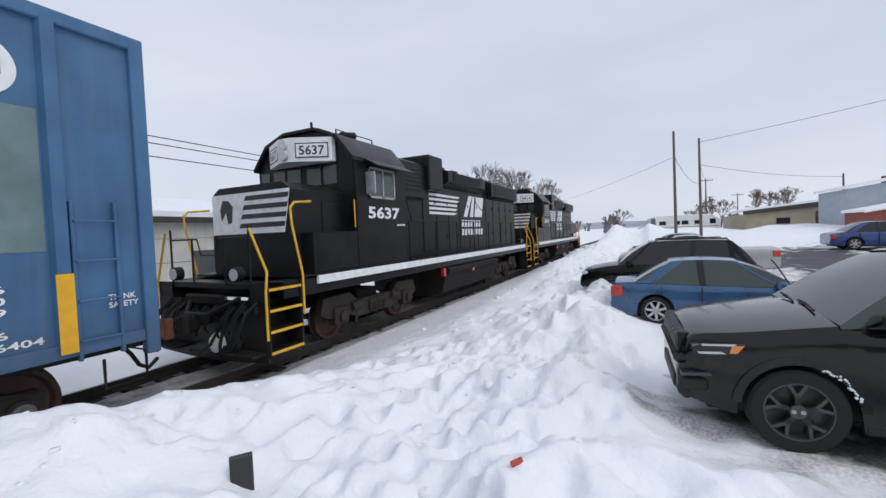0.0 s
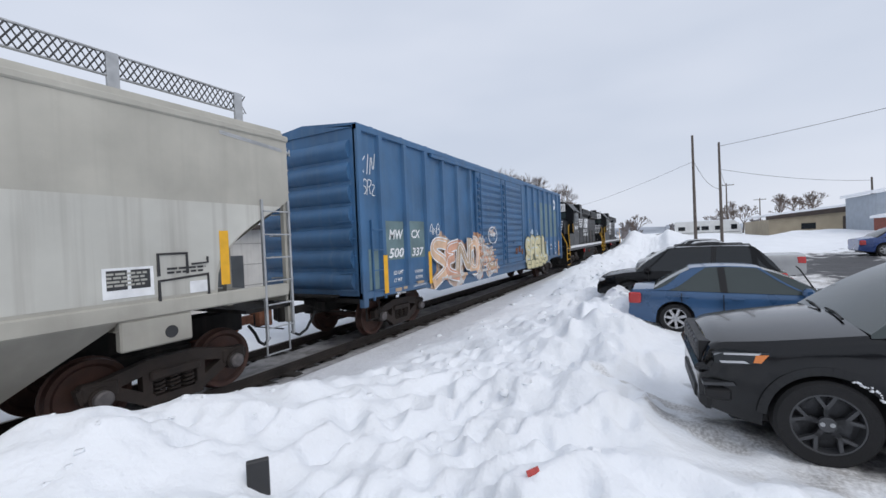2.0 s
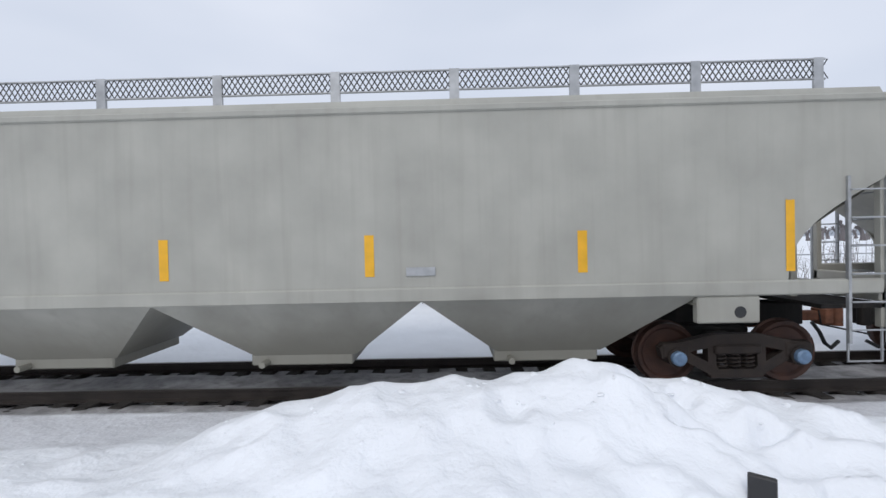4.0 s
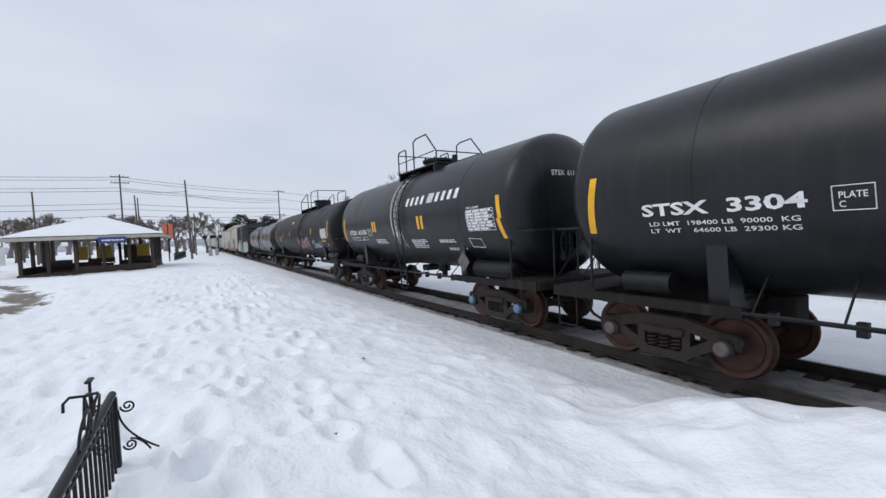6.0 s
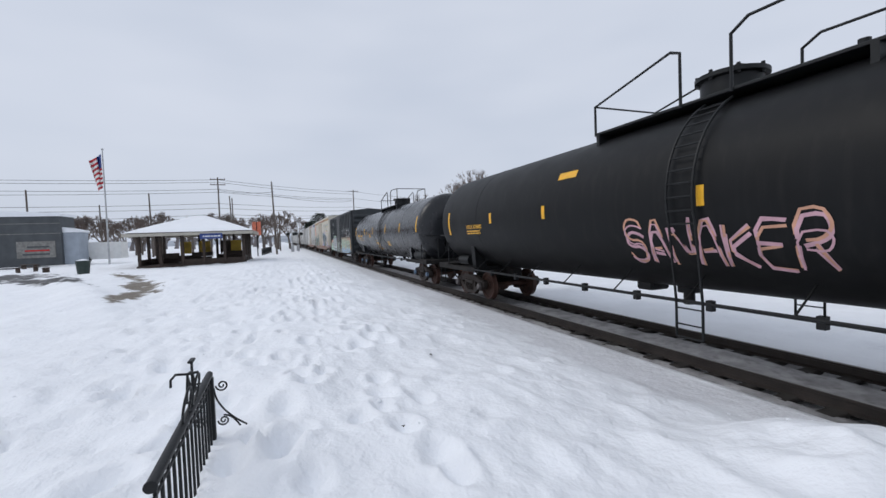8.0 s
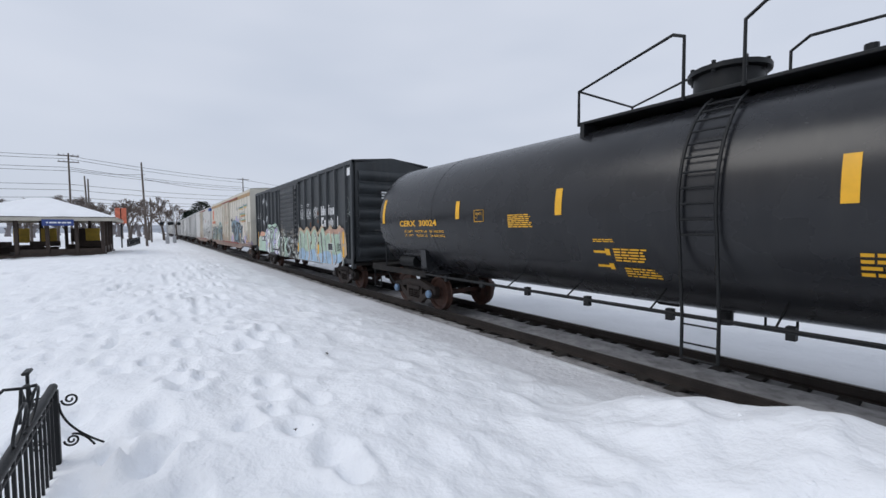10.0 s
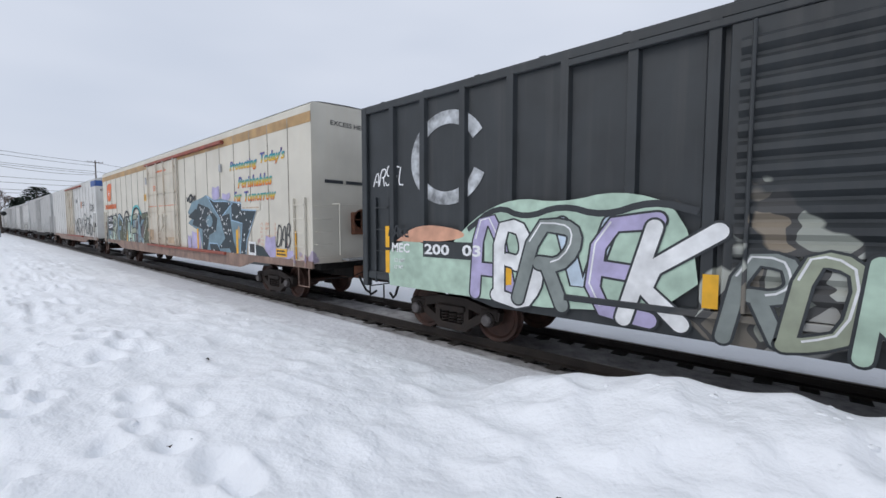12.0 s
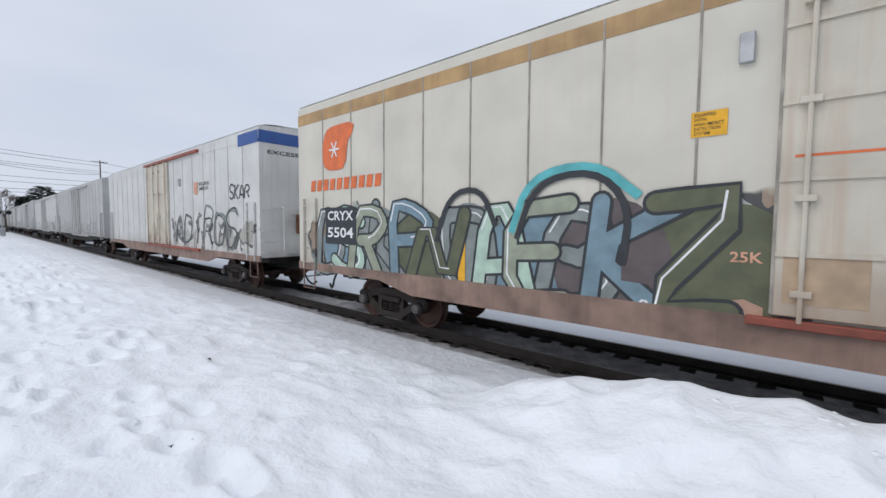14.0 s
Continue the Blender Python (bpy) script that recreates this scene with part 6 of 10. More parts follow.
# refrigerator cars
def reefer(mid, L, zt, paintm, doorx, label, trim, group="freight train", cap=0.0):
    car = thing("refrigerator_car", label, "rail car", group, at=pose(mid, TRACK_Y, 0))
    CARS.append((car, mid))
    h, W, z0 = L / 2, 1.56, 1.18
    body = Shape().prism([(-W, z0), (-W, zt + cap - 0.12), (-W + 0.08, zt + cap - 0.03), (0, zt + cap + 0.06), (W - 0.08, zt + cap - 0.03), (W, zt + cap - 0.12), (W, z0)], "x", -h, h)
    part("body", body, paintm, car)
    n = int(round(L / 1.12))
    for s in (-1, 1):
        for k in range(1, n):
            x = -h + L * k / n
            if not doorx[0] - 0.2 < x < doorx[1] + 0.2:
                part("panel_seam", Shape().box(x - 0.014, x + 0.014, s * W - 0.012, s * W + 0.012, z0 + 0.02, zt - 0.16), trim["seam"], car)
        part("side_sill", Shape().prism([(-h, z0 - 0.12), (-h, z0 + 0.06), (h, z0 + 0.06), (h, z0 - 0.12), (h - 3.2, z0 - 0.14), (h - 4.2, z0 - 0.36), (-h + 4.2, z0 - 0.36), (-h + 3.2, z0 - 0.14)], "y", s * W - 0.03, s * W + 0.03), trim["sill"], car)
        part("eave_band", Shape().box(-h, h, s * W - 0.008, s * W + 0.008, zt - 0.42, zt - 0.16), trim["band"], car)
        xa, xb = doorx
        y = s * W
        d = part("plug_door", Shape().box(xa, xb, min(y, y + s * 0.06), max(y, y + s * 0.06), z0 + 0.1, zt - 0.34, 0.012), trim["door"], car, "insulated plug door with four locking rods")
        for x in (xa + 0.25, xa + (xb - xa) * 0.38, xa + (xb - xa) * 0.62, xb - 0.25):
            sh = Shape().cyl((x, y + s * 0.11, z0 + 0.05), (x, y + s * 0.11, zt - 0.3), 0.024, 8)
            for q in range(4):
                z = z0 + 0.35 + q * (zt - z0 - 1.0) / 3
                sh.box(x - 0.09, x + 0.09, min(y + s * 0.05, y + s * 0.14), max(y + s * 0.05, y + s * 0.14), z - 0.035, z + 0.035, 0.008)
            part("lock_rod", sh, trim["door"], d)
        rib = Shape()
        for q in range(4):
            z = z0 + 0.75 + q * 0.78
            rib.box(xa + 0.03, xb - 0.03, min(y, y + s * 0.085), max(y, y + s * 0.085), z - 0.02, z + 0.02)
        part("door_rib", rib, trim["door"], d)
        for za, zb in ((zt - 0.32, zt - 0.22), (z0 - 0.02, z0 + 0.07)):
            part("door_track", Shape().box(xa - 0.2, xb + (xb - xa) + 0.4, min(y, y + s * 0.12), max(y, y + s * 0.12), za, zb, 0.01), trim["track"], car)
        # centre latch, handles and edge gaskets of the door
        latch = Shape().box((xa + xb) / 2 - 0.16, (xa + xb) / 2 + 0.16, min(y + s * 0.05, y + s * 0.13), max(y + s * 0.05, y + s * 0.13), 2.0, 2.6, 0.02)
        part("door_latch", latch.tube([((xa + xb) / 2 - 0.5, y + s * 0.12, 1.75), ((xa + xb) / 2, y + s * 0.15, 1.8), ((xa + xb) / 2 + 0.5, y + s * 0.12, 2.3)], 0.02, 6), trim["door"], d)
        for x in (xa + 0.015, xb - 0.015):
            part("door_gasket", Shape().box(x - 0.015, x + 0.015, min(y + s * 0.055, y + s * 0.07), max(y + s * 0.055, y + s * 0.07), z0 + 0.12, zt - 0.36), trim["seam"], d)
    for d in (-1, 1):
        ladder(car, d * (h - 0.55) - 0.27, d * (h - 0.55) + 0.27, z0 - 0.1, 2.85, -W - 0.04, 5, paintm)
        ladder(car, d * (h - 0.55) - 0.27, d * (h - 0.55) + 0.27, z0 - 0.1, 2.85, W + 0.07, 5, paintm)
        end_ladder(car, d * h, d, -W + 0.08, -W + 0.5, z0, 2.8, 5, paintm)
        rail = Shape().tube([(d * h, -W + 0.6, 2.7), (d * (h + 0.3), -W + 0.6, 2.7), (d * (h + 0.3), W - 0.1, 2.7), (d * h, W - 0.1, 2.7)], 0.018, 6)
        rail.tube([(d * (h + 0.3), -W + 0.6, 2.7), (d * (h + 0.3), -W + 0.6, 1.4)], 0.018, 6).tube([(d * (h + 0.3), W - 0.1, 2.7), (d * (h + 0.3), W - 0.1, 1.4)], 0.018, 6)
        part("end_railing", rail, paintm, car)
        part("end_platform", Shape().box(min(d * h, d * (h + 0.32)), max(d * h, d * (h + 0.32)), -0.7, 0.9, 1.22, 1.27), GALV, car)
        part("step", Shape().tube([(d * (h - 0.2), -W, z0 - 0.1), (d * (h - 0.2), -W, z0 - 0.6), (d * (h - 0.7), -W, z0 - 0.6), (d * (h - 0.7), -W, z0 - 0.1)], 0.018, 6), trim["sill"], car)
        coupler(car, d * (h + 0.1), d, 0.2)
        truck(car, d * (h - 3.0), 0)
    part("brake_wheel", Shape().lathe([(-0.02, 0.26), (0.02, 0.28), (0.02, 0.24), (-0.02, 0.24)], (h + 0.2, -0.2, 2.3), "x", 20).tube([(h + 0.2, -0.2, 2.04), (h + 0.2, -0.2, 2.56)], 0.014, 5).tube([(h + 0.2, -0.46, 2.3), (h + 0.2, 0.06, 2.3)], 0.014, 5).box(h, h + 0.16, -0.42, 0.1, 1.9, 2.5, 0.03), RUST, car)
    part("underframe", Shape().box(-h + 0.2, h - 0.2, -1.2, 1.2, 0.98, z0, 0.02).box(-h + 0.2, h - 0.2, -0.2, 0.2, 0.7, 1.0), UNDER, car)
    under_gear(car, -1.0, 5, -1, 1.05)
    roof_snow(car, -h, h, W - 0.03, zt + cap - 0.05, 0.1, 0.04, int(abs(mid)))
    return car


CREAM = mat("reefer_cream_paint", (0.62, 0.59, 0.51), 0.5, var=0.08, scale=1.1, bump=0.05, streak=(0.60, 0.53, 0.42), streaks=0.30, grime=(0.46, 0.37, 0.29), grime_z=(1.5, 0.9))
sprayed(CREAM, [(8.6, 11.6, 1.0, 1.35, 0.9, ((0.38, 0.34, 0.52), (0.50, 0.40, 0.36), (0.40, 0.24, 0.22)), (0.36, 0.30, 0.40)),
                (-11.2, -1.4, 0.95, 2.3, 0.8, ((0.26, 0.30, 0.25), (0.18, 0.22, 0.20), (0.36, 0.40, 0.36), (0.30, 0.22, 0.16), (0.46, 0.47, 0.44)), (0.03, 0.035, 0.04))])
SEAM = mat("panel_seam_shadowed_steel", (0.33, 0.30, 0.26), 0.6, var=0.3, scale=4)
TANB = mat("tan_eave_band", (0.42, 0.27, 0.12), 0.55, var=0.25, scale=2, streak=(0.30, 0.14, 0.08), streaks=0.5)
REDT = mat("rusty_red_track", (0.28, 0.075, 0.05), 0.6, var=0.3, scale=3)
REDSILL = mat("red_brown_sill", (0.25, 0.165, 0.13), 0.6, var=0.4, scale=2, streak=(0.12, 0.08, 0.06), streaks=0.6)
CREAMD = mat("reefer_door_cream", (0.58, 0.54, 0.455), 0.5, var=0.12, scale=1.5, streak=(0.46, 0.30, 0.19), streaks=0.55, grime=(0.36, 0.25, 0.17), grime_z=(2.1, 1.0))
r1 = reefer(-100.65, 23.5, 5.12, CREAM, (-2.05, 2.05), "cream refrigerator car with dark murals, orange emblem and snowy roof", dict(seam=SEAM, band=TANB, door=CREAMD, sill=REDSILL, track=REDT), cap=0.11)
pl = flat_side(-1.573)



def rainbow(z0, z1):
    m = mat("rainbow_lettering", (0.5, 0.3, 0.2), 0.5, var=0.1, scale=5, bump=0.0)
    n, l = m.node_tree.nodes, m.node_tree.links
    sep = n.new("ShaderNodeSeparateXYZ")
    l.new(n["Texture Coordinate"].outputs["Object"], sep.inputs["Vector"])
    mr = n.new("ShaderNodeMapRange")
    mr.inputs["From Min"].default_value, mr.inputs["From Max"].default_value = z0, z1
    l.new(sep.outputs["Z"], mr.inputs["Value"])
    ramp = n.new("ShaderNodeValToRGB")
    cols = ((0.55, 0.06, 0.04), (0.70, 0.28, 0.03), (0.62, 0.48, 0.06), (0.03, 0.33, 0.33), (0.05, 0.12, 0.34), (0.16, 0.06, 0.22))
    while len(ramp.color_ramp.elements) < len(cols):
        ramp.color_ramp.elements.new(0.5)
    for i, c in enumerate(cols):
        ramp.color_ramp.elements[i].position = i / (len(cols) - 1)
        ramp.color_ramp.elements[i].color = (*c, 1)
    l.new(mr.outputs["Result"], ramp.inputs["Fac"])
    l.new(ramp.outputs["Color"], n["Principled BSDF"].inputs["Base Color"])
    return m


for s, xa, xb, za, zb, q in (("Protecting", 6.97, 8.87, 3.78, 4.16, 0), ("Today's", 9.06, 10.48, 3.84, 4.24, 1), ("Perishables", 7.54, 9.76, 3.28, 3.64, 2), ("For", 7.23, 7.8, 2.88, 3.2, 3), ("Tomorrow", 7.98, 9.96, 2.86, 3.18, 0)):
    text(r1, s, xa, xb, za, zb, pl, rainbow(za, zb), 0.028, shear=0.25)

part("white_patch", patch(7.75, 9.0, 2.58, 2.82, flat_side(-1.5775)), CREAM, r1)
bars(r1, 7.85, 9.0, 2.64, 2.70, 1, flat_side(-1.580), SP["tan"], 3)
text(r1, "EXHW\nEXWH\nH\nEMPTY C.G.", 9.3, 9.72, 1.78, 2.22, pl, SP["salmon"], 0.006)
text(r1, "7-4\n5-4\n15-10\n5-5", 9.80, 9.98, 1.78, 2.22, pl, SP["salmon"], 0.006)
text(r1, "17-0\n10-6\n9-6\n72-3\n11-10\n7760", 8.98, 9.18, 1.55, 2.22, pl, SP["salmon"], 0.006)
sprayed_field(r1, [(-10.62, 4.1), (-10.5, 4.42), (-10.2, 4.5), (-9.36, 4.5), (-9.5, 4.16), (-9.62, 4.14), (-9.72, 3.5), (-10.1, 3.46), (-10.5, 3.5), (-10.64, 3.75)], pl, ORANGE, 1, "orange_emblem", "solid orange emblem with a pale star")
strokes(r1, [[(-10.15 + 0.2 * math.cos(a), 3.95 + 0.2 * math.sin(a)), (-10.15 - 0.2 * math.cos(a), 3.95 - 0.2 * math.sin(a))] for a in (0, 1.05, 2.1)], 0.02, flat_side(-1.576), WHITE, "emblem_star")
wordmark(r1, -11.15, -8.4, 3.02, 3.28, 10, pl, ORANGE, 0.15)
part("number_panel", patch(-10.5, -9.3, 1.75, 2.6, flat_side(-1.5945)), SP["dark"], r1)
text(r1, "CRYX", -10.4, -9.4, 2.3, 2.52, flat_side(-1.597), WHITE, 0.02)
text(r1, "5504", -10.4, -9.4, 1.9, 2.14, flat_side(-1.597), WHITE, 0.02)
part("yellow_notice", patch(-2.86, -2.5, 3.26, 3.55, pl), YELLOW, r1)
text(r1, "EQUIPPED\nWITH\nHIGH IMPACT\nDETECTION\nSYSTEM", -2.83, -2.53, 3.28, 3.53, flat_side(-1.576), BLACKL, 0.005)
part("yellow_notice", patch(9.9, 10.5, 1.28, 1.5, flat_side(-1.58)), YELLOW, r1)
bars(r1, 9.95, 10.45, 1.3, 1.48, 2, flat_side(-1.583), BLACKL, 8)
part("white_notice", patch(8.2, 8.68, 1.2, 1.65, flat_side(-1.582)), WHITE, r1)
part("white_notice_print", patch(8.28, 8.6, 1.32, 1.58, flat_side(-1.584)), BLACKL, r1)
bars(r1, -0.75, 0.75, 4.36, 4.50, 1, flat_side(-1.624), ORANGE, 81)
bars(r1, -1.15, -0.75, 3.62, 3.86, 3, flat_side(-1.624), ORANGE, 82)
bars(r1, -1.9, 1.9, 2.92, 2.97, 1, flat_side(-1.624), ORANGE, 83)
part("rust_patch", patch(-1.95, -1.3, 1.42, 1.95, flat_side(-1.624)), SP["tan"], r1)
part("rust_patch", patch(0.7, 1.5, 1.36, 1.62, flat_side(-1.624)), SP["tan"], r1)
text(r1, "25K", -2.42, -2.12, 1.82, 1.94, flat_side(-1.581), SP["salmon"], 0.02)
reflectors(r1, (10.93, 7.4, 4.0, -6.3), 1.2, 2.0, flat_side(-1.583), 0.15)
part("grab_box", Shape().box(-2.42, -2.28, -1.62, -1.56, 4.0, 4.32, 0.01).box(6.2, 6.35, -1.62, -1.56, 3.9, 4.15, 0.01), GALV, r1)
RF = flat_side(-1.5745)
for xa, xb, za, zb in ((5.5, 6.05, 3.0, 3.46), (6.35, 6.9, 2.95, 3.2), (2.95, 3.25, 1.2, 1.75), (3.4, 4.2, 1.2, 1.9), (9.3, 9.85, 1.2, 1.85), (10.2, 10.9, 1.3, 1.5)):
    sprayed_field(r1, [(xa, za), (xa - 0.06, (za + zb) / 2), (xa, zb), ((xa + xb) / 2, zb - 0.06), (xb, zb), (xb + 0.05, za + 0.1), ((xa + xb) / 2, za - 0.08)], RF, SP["lilac"], 0)
sprayed_field(r1, [(3.0, 2.6), (3.5, 3.0), (4.4, 3.1), (4.9, 3.2), (5.6, 3.0), (6.2, 3.02), (6.9, 2.92), (7.7, 2.8), (8.6, 2.5), (8.1, 1.7), (7.7, 0.95), (6.8, 0.95), (5.7, 1.1), (4.5, 1.05), (4.15, 1.9), (3.0, 2.2), (3.5, 2.4)], lifted(RF, 0.001), SP["slate"], 0)
fat = lifted(RF, 0.002)
DARKS = ([(4.15, 2.9), (5.1, 2.72), (5.85, 2.35), (5.7, 1.95), (5.1, 1.8), (4.75, 1.05), (4.45, 1.05), (4.5, 2.0), (3.5, 2.15)], [(5.0, 3.16), (5.6, 2.95), (6.6, 2.92), (7.1, 2.84), (6.1, 2.35), (5.6, 2.7)], [(6.1, 2.4), (6.85, 2.5), (7.1, 1.6), (7.65, 0.95), (7.15, 0.95), (6.8, 1.4), (5.9, 1.35), (6.5, 1.7)], [(7.0, 2.9), (7.75, 2.82), (7.75, 2.62), (8.75, 2.58), (8.4, 2.1), (8.1, 1.7), (7.95, 0.98), (7.6, 1.3), (7.8, 2.2), (7.0, 2.3)], [(8.7, 1.55), (9.1, 1.5), (9.7, 1.12), (9.4, 1.0), (8.0, 0.98)], [(5.1, 1.5), (5.8, 1.5), (6.3, 1.05), (5.2, 1.05)], [(3.1, 2.45), (3.9, 2.72), (4.1, 2.5), (3.6, 2.35)])
for k, shape in enumerate(DARKS):
    sprayed_field(r1, shape, lifted(fat, 0.0004 * k), SP["night"], 0)
    strokes(r1, [shape + [shape[0]]], 0.022, lifted(fat, 0.0030 + 0.0003 * k), SP["sky" if k % 2 else "dark"], "mural_line")
sprayed_field(r1, [(4.85, 2.35), (5.2, 2.55), (5.5, 2.3), (5.3, 2.05), (4.9, 2.1)], lifted(RF, 0.0062), SP["slate"], 2)
sprayed_field(r1, [(7.35, 1.9), (7.6, 2.2), (7.62, 1.6)], lifted(RF, 0.0062), SP["tan"], 1)


def inside(x, z, ring):
    hit = False
    for (xa, za), (xb, zb) in zip(ring, ring[1:] + ring[:1]):
        if (za > z) != (zb > z) and x < xa + (z - za) / (zb - za) * (xb - xa):
            hit = not hit
    return hit


star_rnd = random.Random(77)
for k in range(130):
    sx, sz, sr = star_rnd.uniform(4.2, 8.5), star_rnd.uniform(1.1, 2.85), star_rnd.uniform(0.03, 0.055)
    if any(inside(sx, sz, shape) for shape in DARKS):
        strokes(r1, [[(sx - sr, sz), (sx, sz), (sx + sr, sz)], [(sx, sz - sr), (sx, sz), (sx, sz + sr)]], 0.011, flat_side(-1.5812), SP["white"], "sprayed_star")
for k in range(7):
    xk = -10.4 + 1.2 * k
    sprayed_field(r1, [(xk, 1.0), (xk - 0.3, 1.9), (xk + 0.4, 2.55 + 0.15 * (k % 2)), (xk + 1.3, 2.4), (xk + 1.5, 1.2)], lifted(RF, 0.0004 * (k % 3)), SP[("slate", "grey", "moss", "grey", "slate", "umber", "moss")[k]], 2)
fat_letters(r1, "DSRKPNOAEBKZ", -10.6, -2.4, 1.12, 2.5, 0.115, [SP["grey"], SP["mint"], SP["olive"], SP["grey"], SP["slate"], SP["moss"]], SP["dark"], SP["white"], lifted(RF, 0.0015), 47, 0.25, 0.045, 1, 0.28)
strokes(r1, [rounded([(-6.9, 1.9), (-6.6, 2.75), (-5.9, 2.85), (-5.6, 2.2)]), rounded([(-5.2, 2.0), (-4.9, 2.85), (-4.0, 3.0), (-3.5, 2.5), (-3.6, 1.7)])], 0.05, flat_side(-1.592), SP["dark"], "mural_line")
strokes(r1, [rounded([(-5.3, 2.1), (-5.0, 2.95), (-4.0, 3.1), (-3.4, 2.6)])], 0.06, flat_side(-1.590), SP["teal"], "mural_line")
sprayed_field(r1, [(-3.6, 1.5), (-3.6, 1.75), (-2.9, 1.75), (-2.9, 1.45)], flat_side(-1.584), SP["umber"], 0)
sprayed_field(r1, [(-2.9, 1.0), (-2.8, 1.3), (-2.1, 1.45), (-2.1, 1.0)], flat_side(-1.582), SP["clay"], 1)
tag(r1, "DES", -7.3, -6.9, 0.98, 1.14, 0.016, flat_side(-1.584), WHITE, 71)
tag(r1, "UNAA", -4.1, -3.2, 0.98, 1.24, 0.016, flat_side(-1.584), WHITE, 72)
tag(r1, "VON", 2.95, 3.85, 3.0, 3.28, 0.042, flat_side(-1.582), SP["dark"], 43, 0.25)
tag(r1, "DAB", 10.0, 10.75, 1.55, 2.25, 0.022, flat_side(-1.58), SP["dark"], 44, 0.2)
text(r1, "EXCESS HEIGHT CAR", -1.0, 0.9, 4.72, 4.84, lambda x, z: (11.765, x, z), BLACKL, 0.01)
bars(r1, -1.2, 1.3, 3.2, 3.35, 1, lambda x, z: (11.765, x, z), SP["dark"], 5)

WHITEP = mat("reefer_white_paint", (0.62, 0.62, 0.60), 0.5, var=0.10, scale=1.0, bump=0.05, streak=(0.40, 0.36, 0.31), streaks=0.4, grime=(0.36, 0.33, 0.30), grime_z=(1.7, 0.9))
sprayed(WHITEP, [(2.0, 9.6, 1.2, 2.2, 0.8, ((0.56, 0.55, 0.52), (0.62, 0.60, 0.56), (0.40, 0.38, 0.34)), (0.10, 0.10, 0.10))])
WSEAM = mat("white_panel_seam", (0.45, 0.44, 0.42), 0.6, var=0.2, scale=4)
BLUEB = mat("blue_eave_band", (0.03, 0.09, 0.30), 0.5, var=0.15, scale=2)
r2 = reefer(-124.65, 20.0, 5.15, WHITEP, (-1.6, 1.6), "white refrigerator car with a blue corner block and pale tags", dict(seam=WSEAM, band=WHITEP, door=CREAMD, sill=REDSILL, track=REDT))
part("blue_block", Shape().box(8.6, 9.98, -1.578, -1.56, 4.62, 4.98).box(9.98, 10.012, -1.56, 1.2, 4.62, 4.98), BLUEB, r2)
text(r2, "EXCESS HEIGHT", -1.3, 0.9, 4.3, 4.42, lambda x, z: (10.016, x, z), BLACKL, 0.01)
part("shield_emblem", patch(4.6, 5.0, 3.3, 3.75, flat_side(-1.575)), SP["salmon"], r2)
text(r2, "BUILDING\nAMERICA", 5.15, 6.1, 3.42, 3.72, flat_side(-1.575), BLACKL, 0.01)
for sd, mm, lift in ((51, "grey", 0.0), (55, "dark", 0.002)):
    tag(r2, "ADIROS", 2.4, 8.6, 1.45, 2.7, 0.05 if mm == "grey" else 0.025, flat_side(-1.575 - lift), SP[mm], sd)
tag(r2, "SKAR", 7.9, 9.4, 3.0, 3.4, 0.025, flat_side(-1.575), SP["dark"], 52)
part("grab_box", Shape().box(2.9, 3.1, -1.62, -1.56, 3.7, 4.0, 0.01), GALV, r2)
GREYP = mat("reefer_grey_white_paint", (0.47, 0.47, 0.46), 0.5, var=0.12, scale=1.0, bump=0.05, streak=(0.34, 0.32, 0.29), streaks=0.5, grime=(0.30, 0.28, 0.26), grime_z=(1.8, 0.9))
x = -136.6
for k in range(8):
    q = reefer(x - 10.2, 20.4, 5.12 - 0.1 * (k % 2), GREYP if k % 2 == 0 else WHITEP, (-1.6, 1.6), "greyish white refrigerator car streaked with road grime", dict(seam=WSEAM, band=GREYP, door=GREYP, sill=UNDER, track=GREYP))
    tag(q, "NODARESKAU"[k % 4:] + "SOB", -8, 8, 1.4, 2.2, 0.035, flat_side(-1.575), SP["grey"], 60 + k)
    x -= 22.2


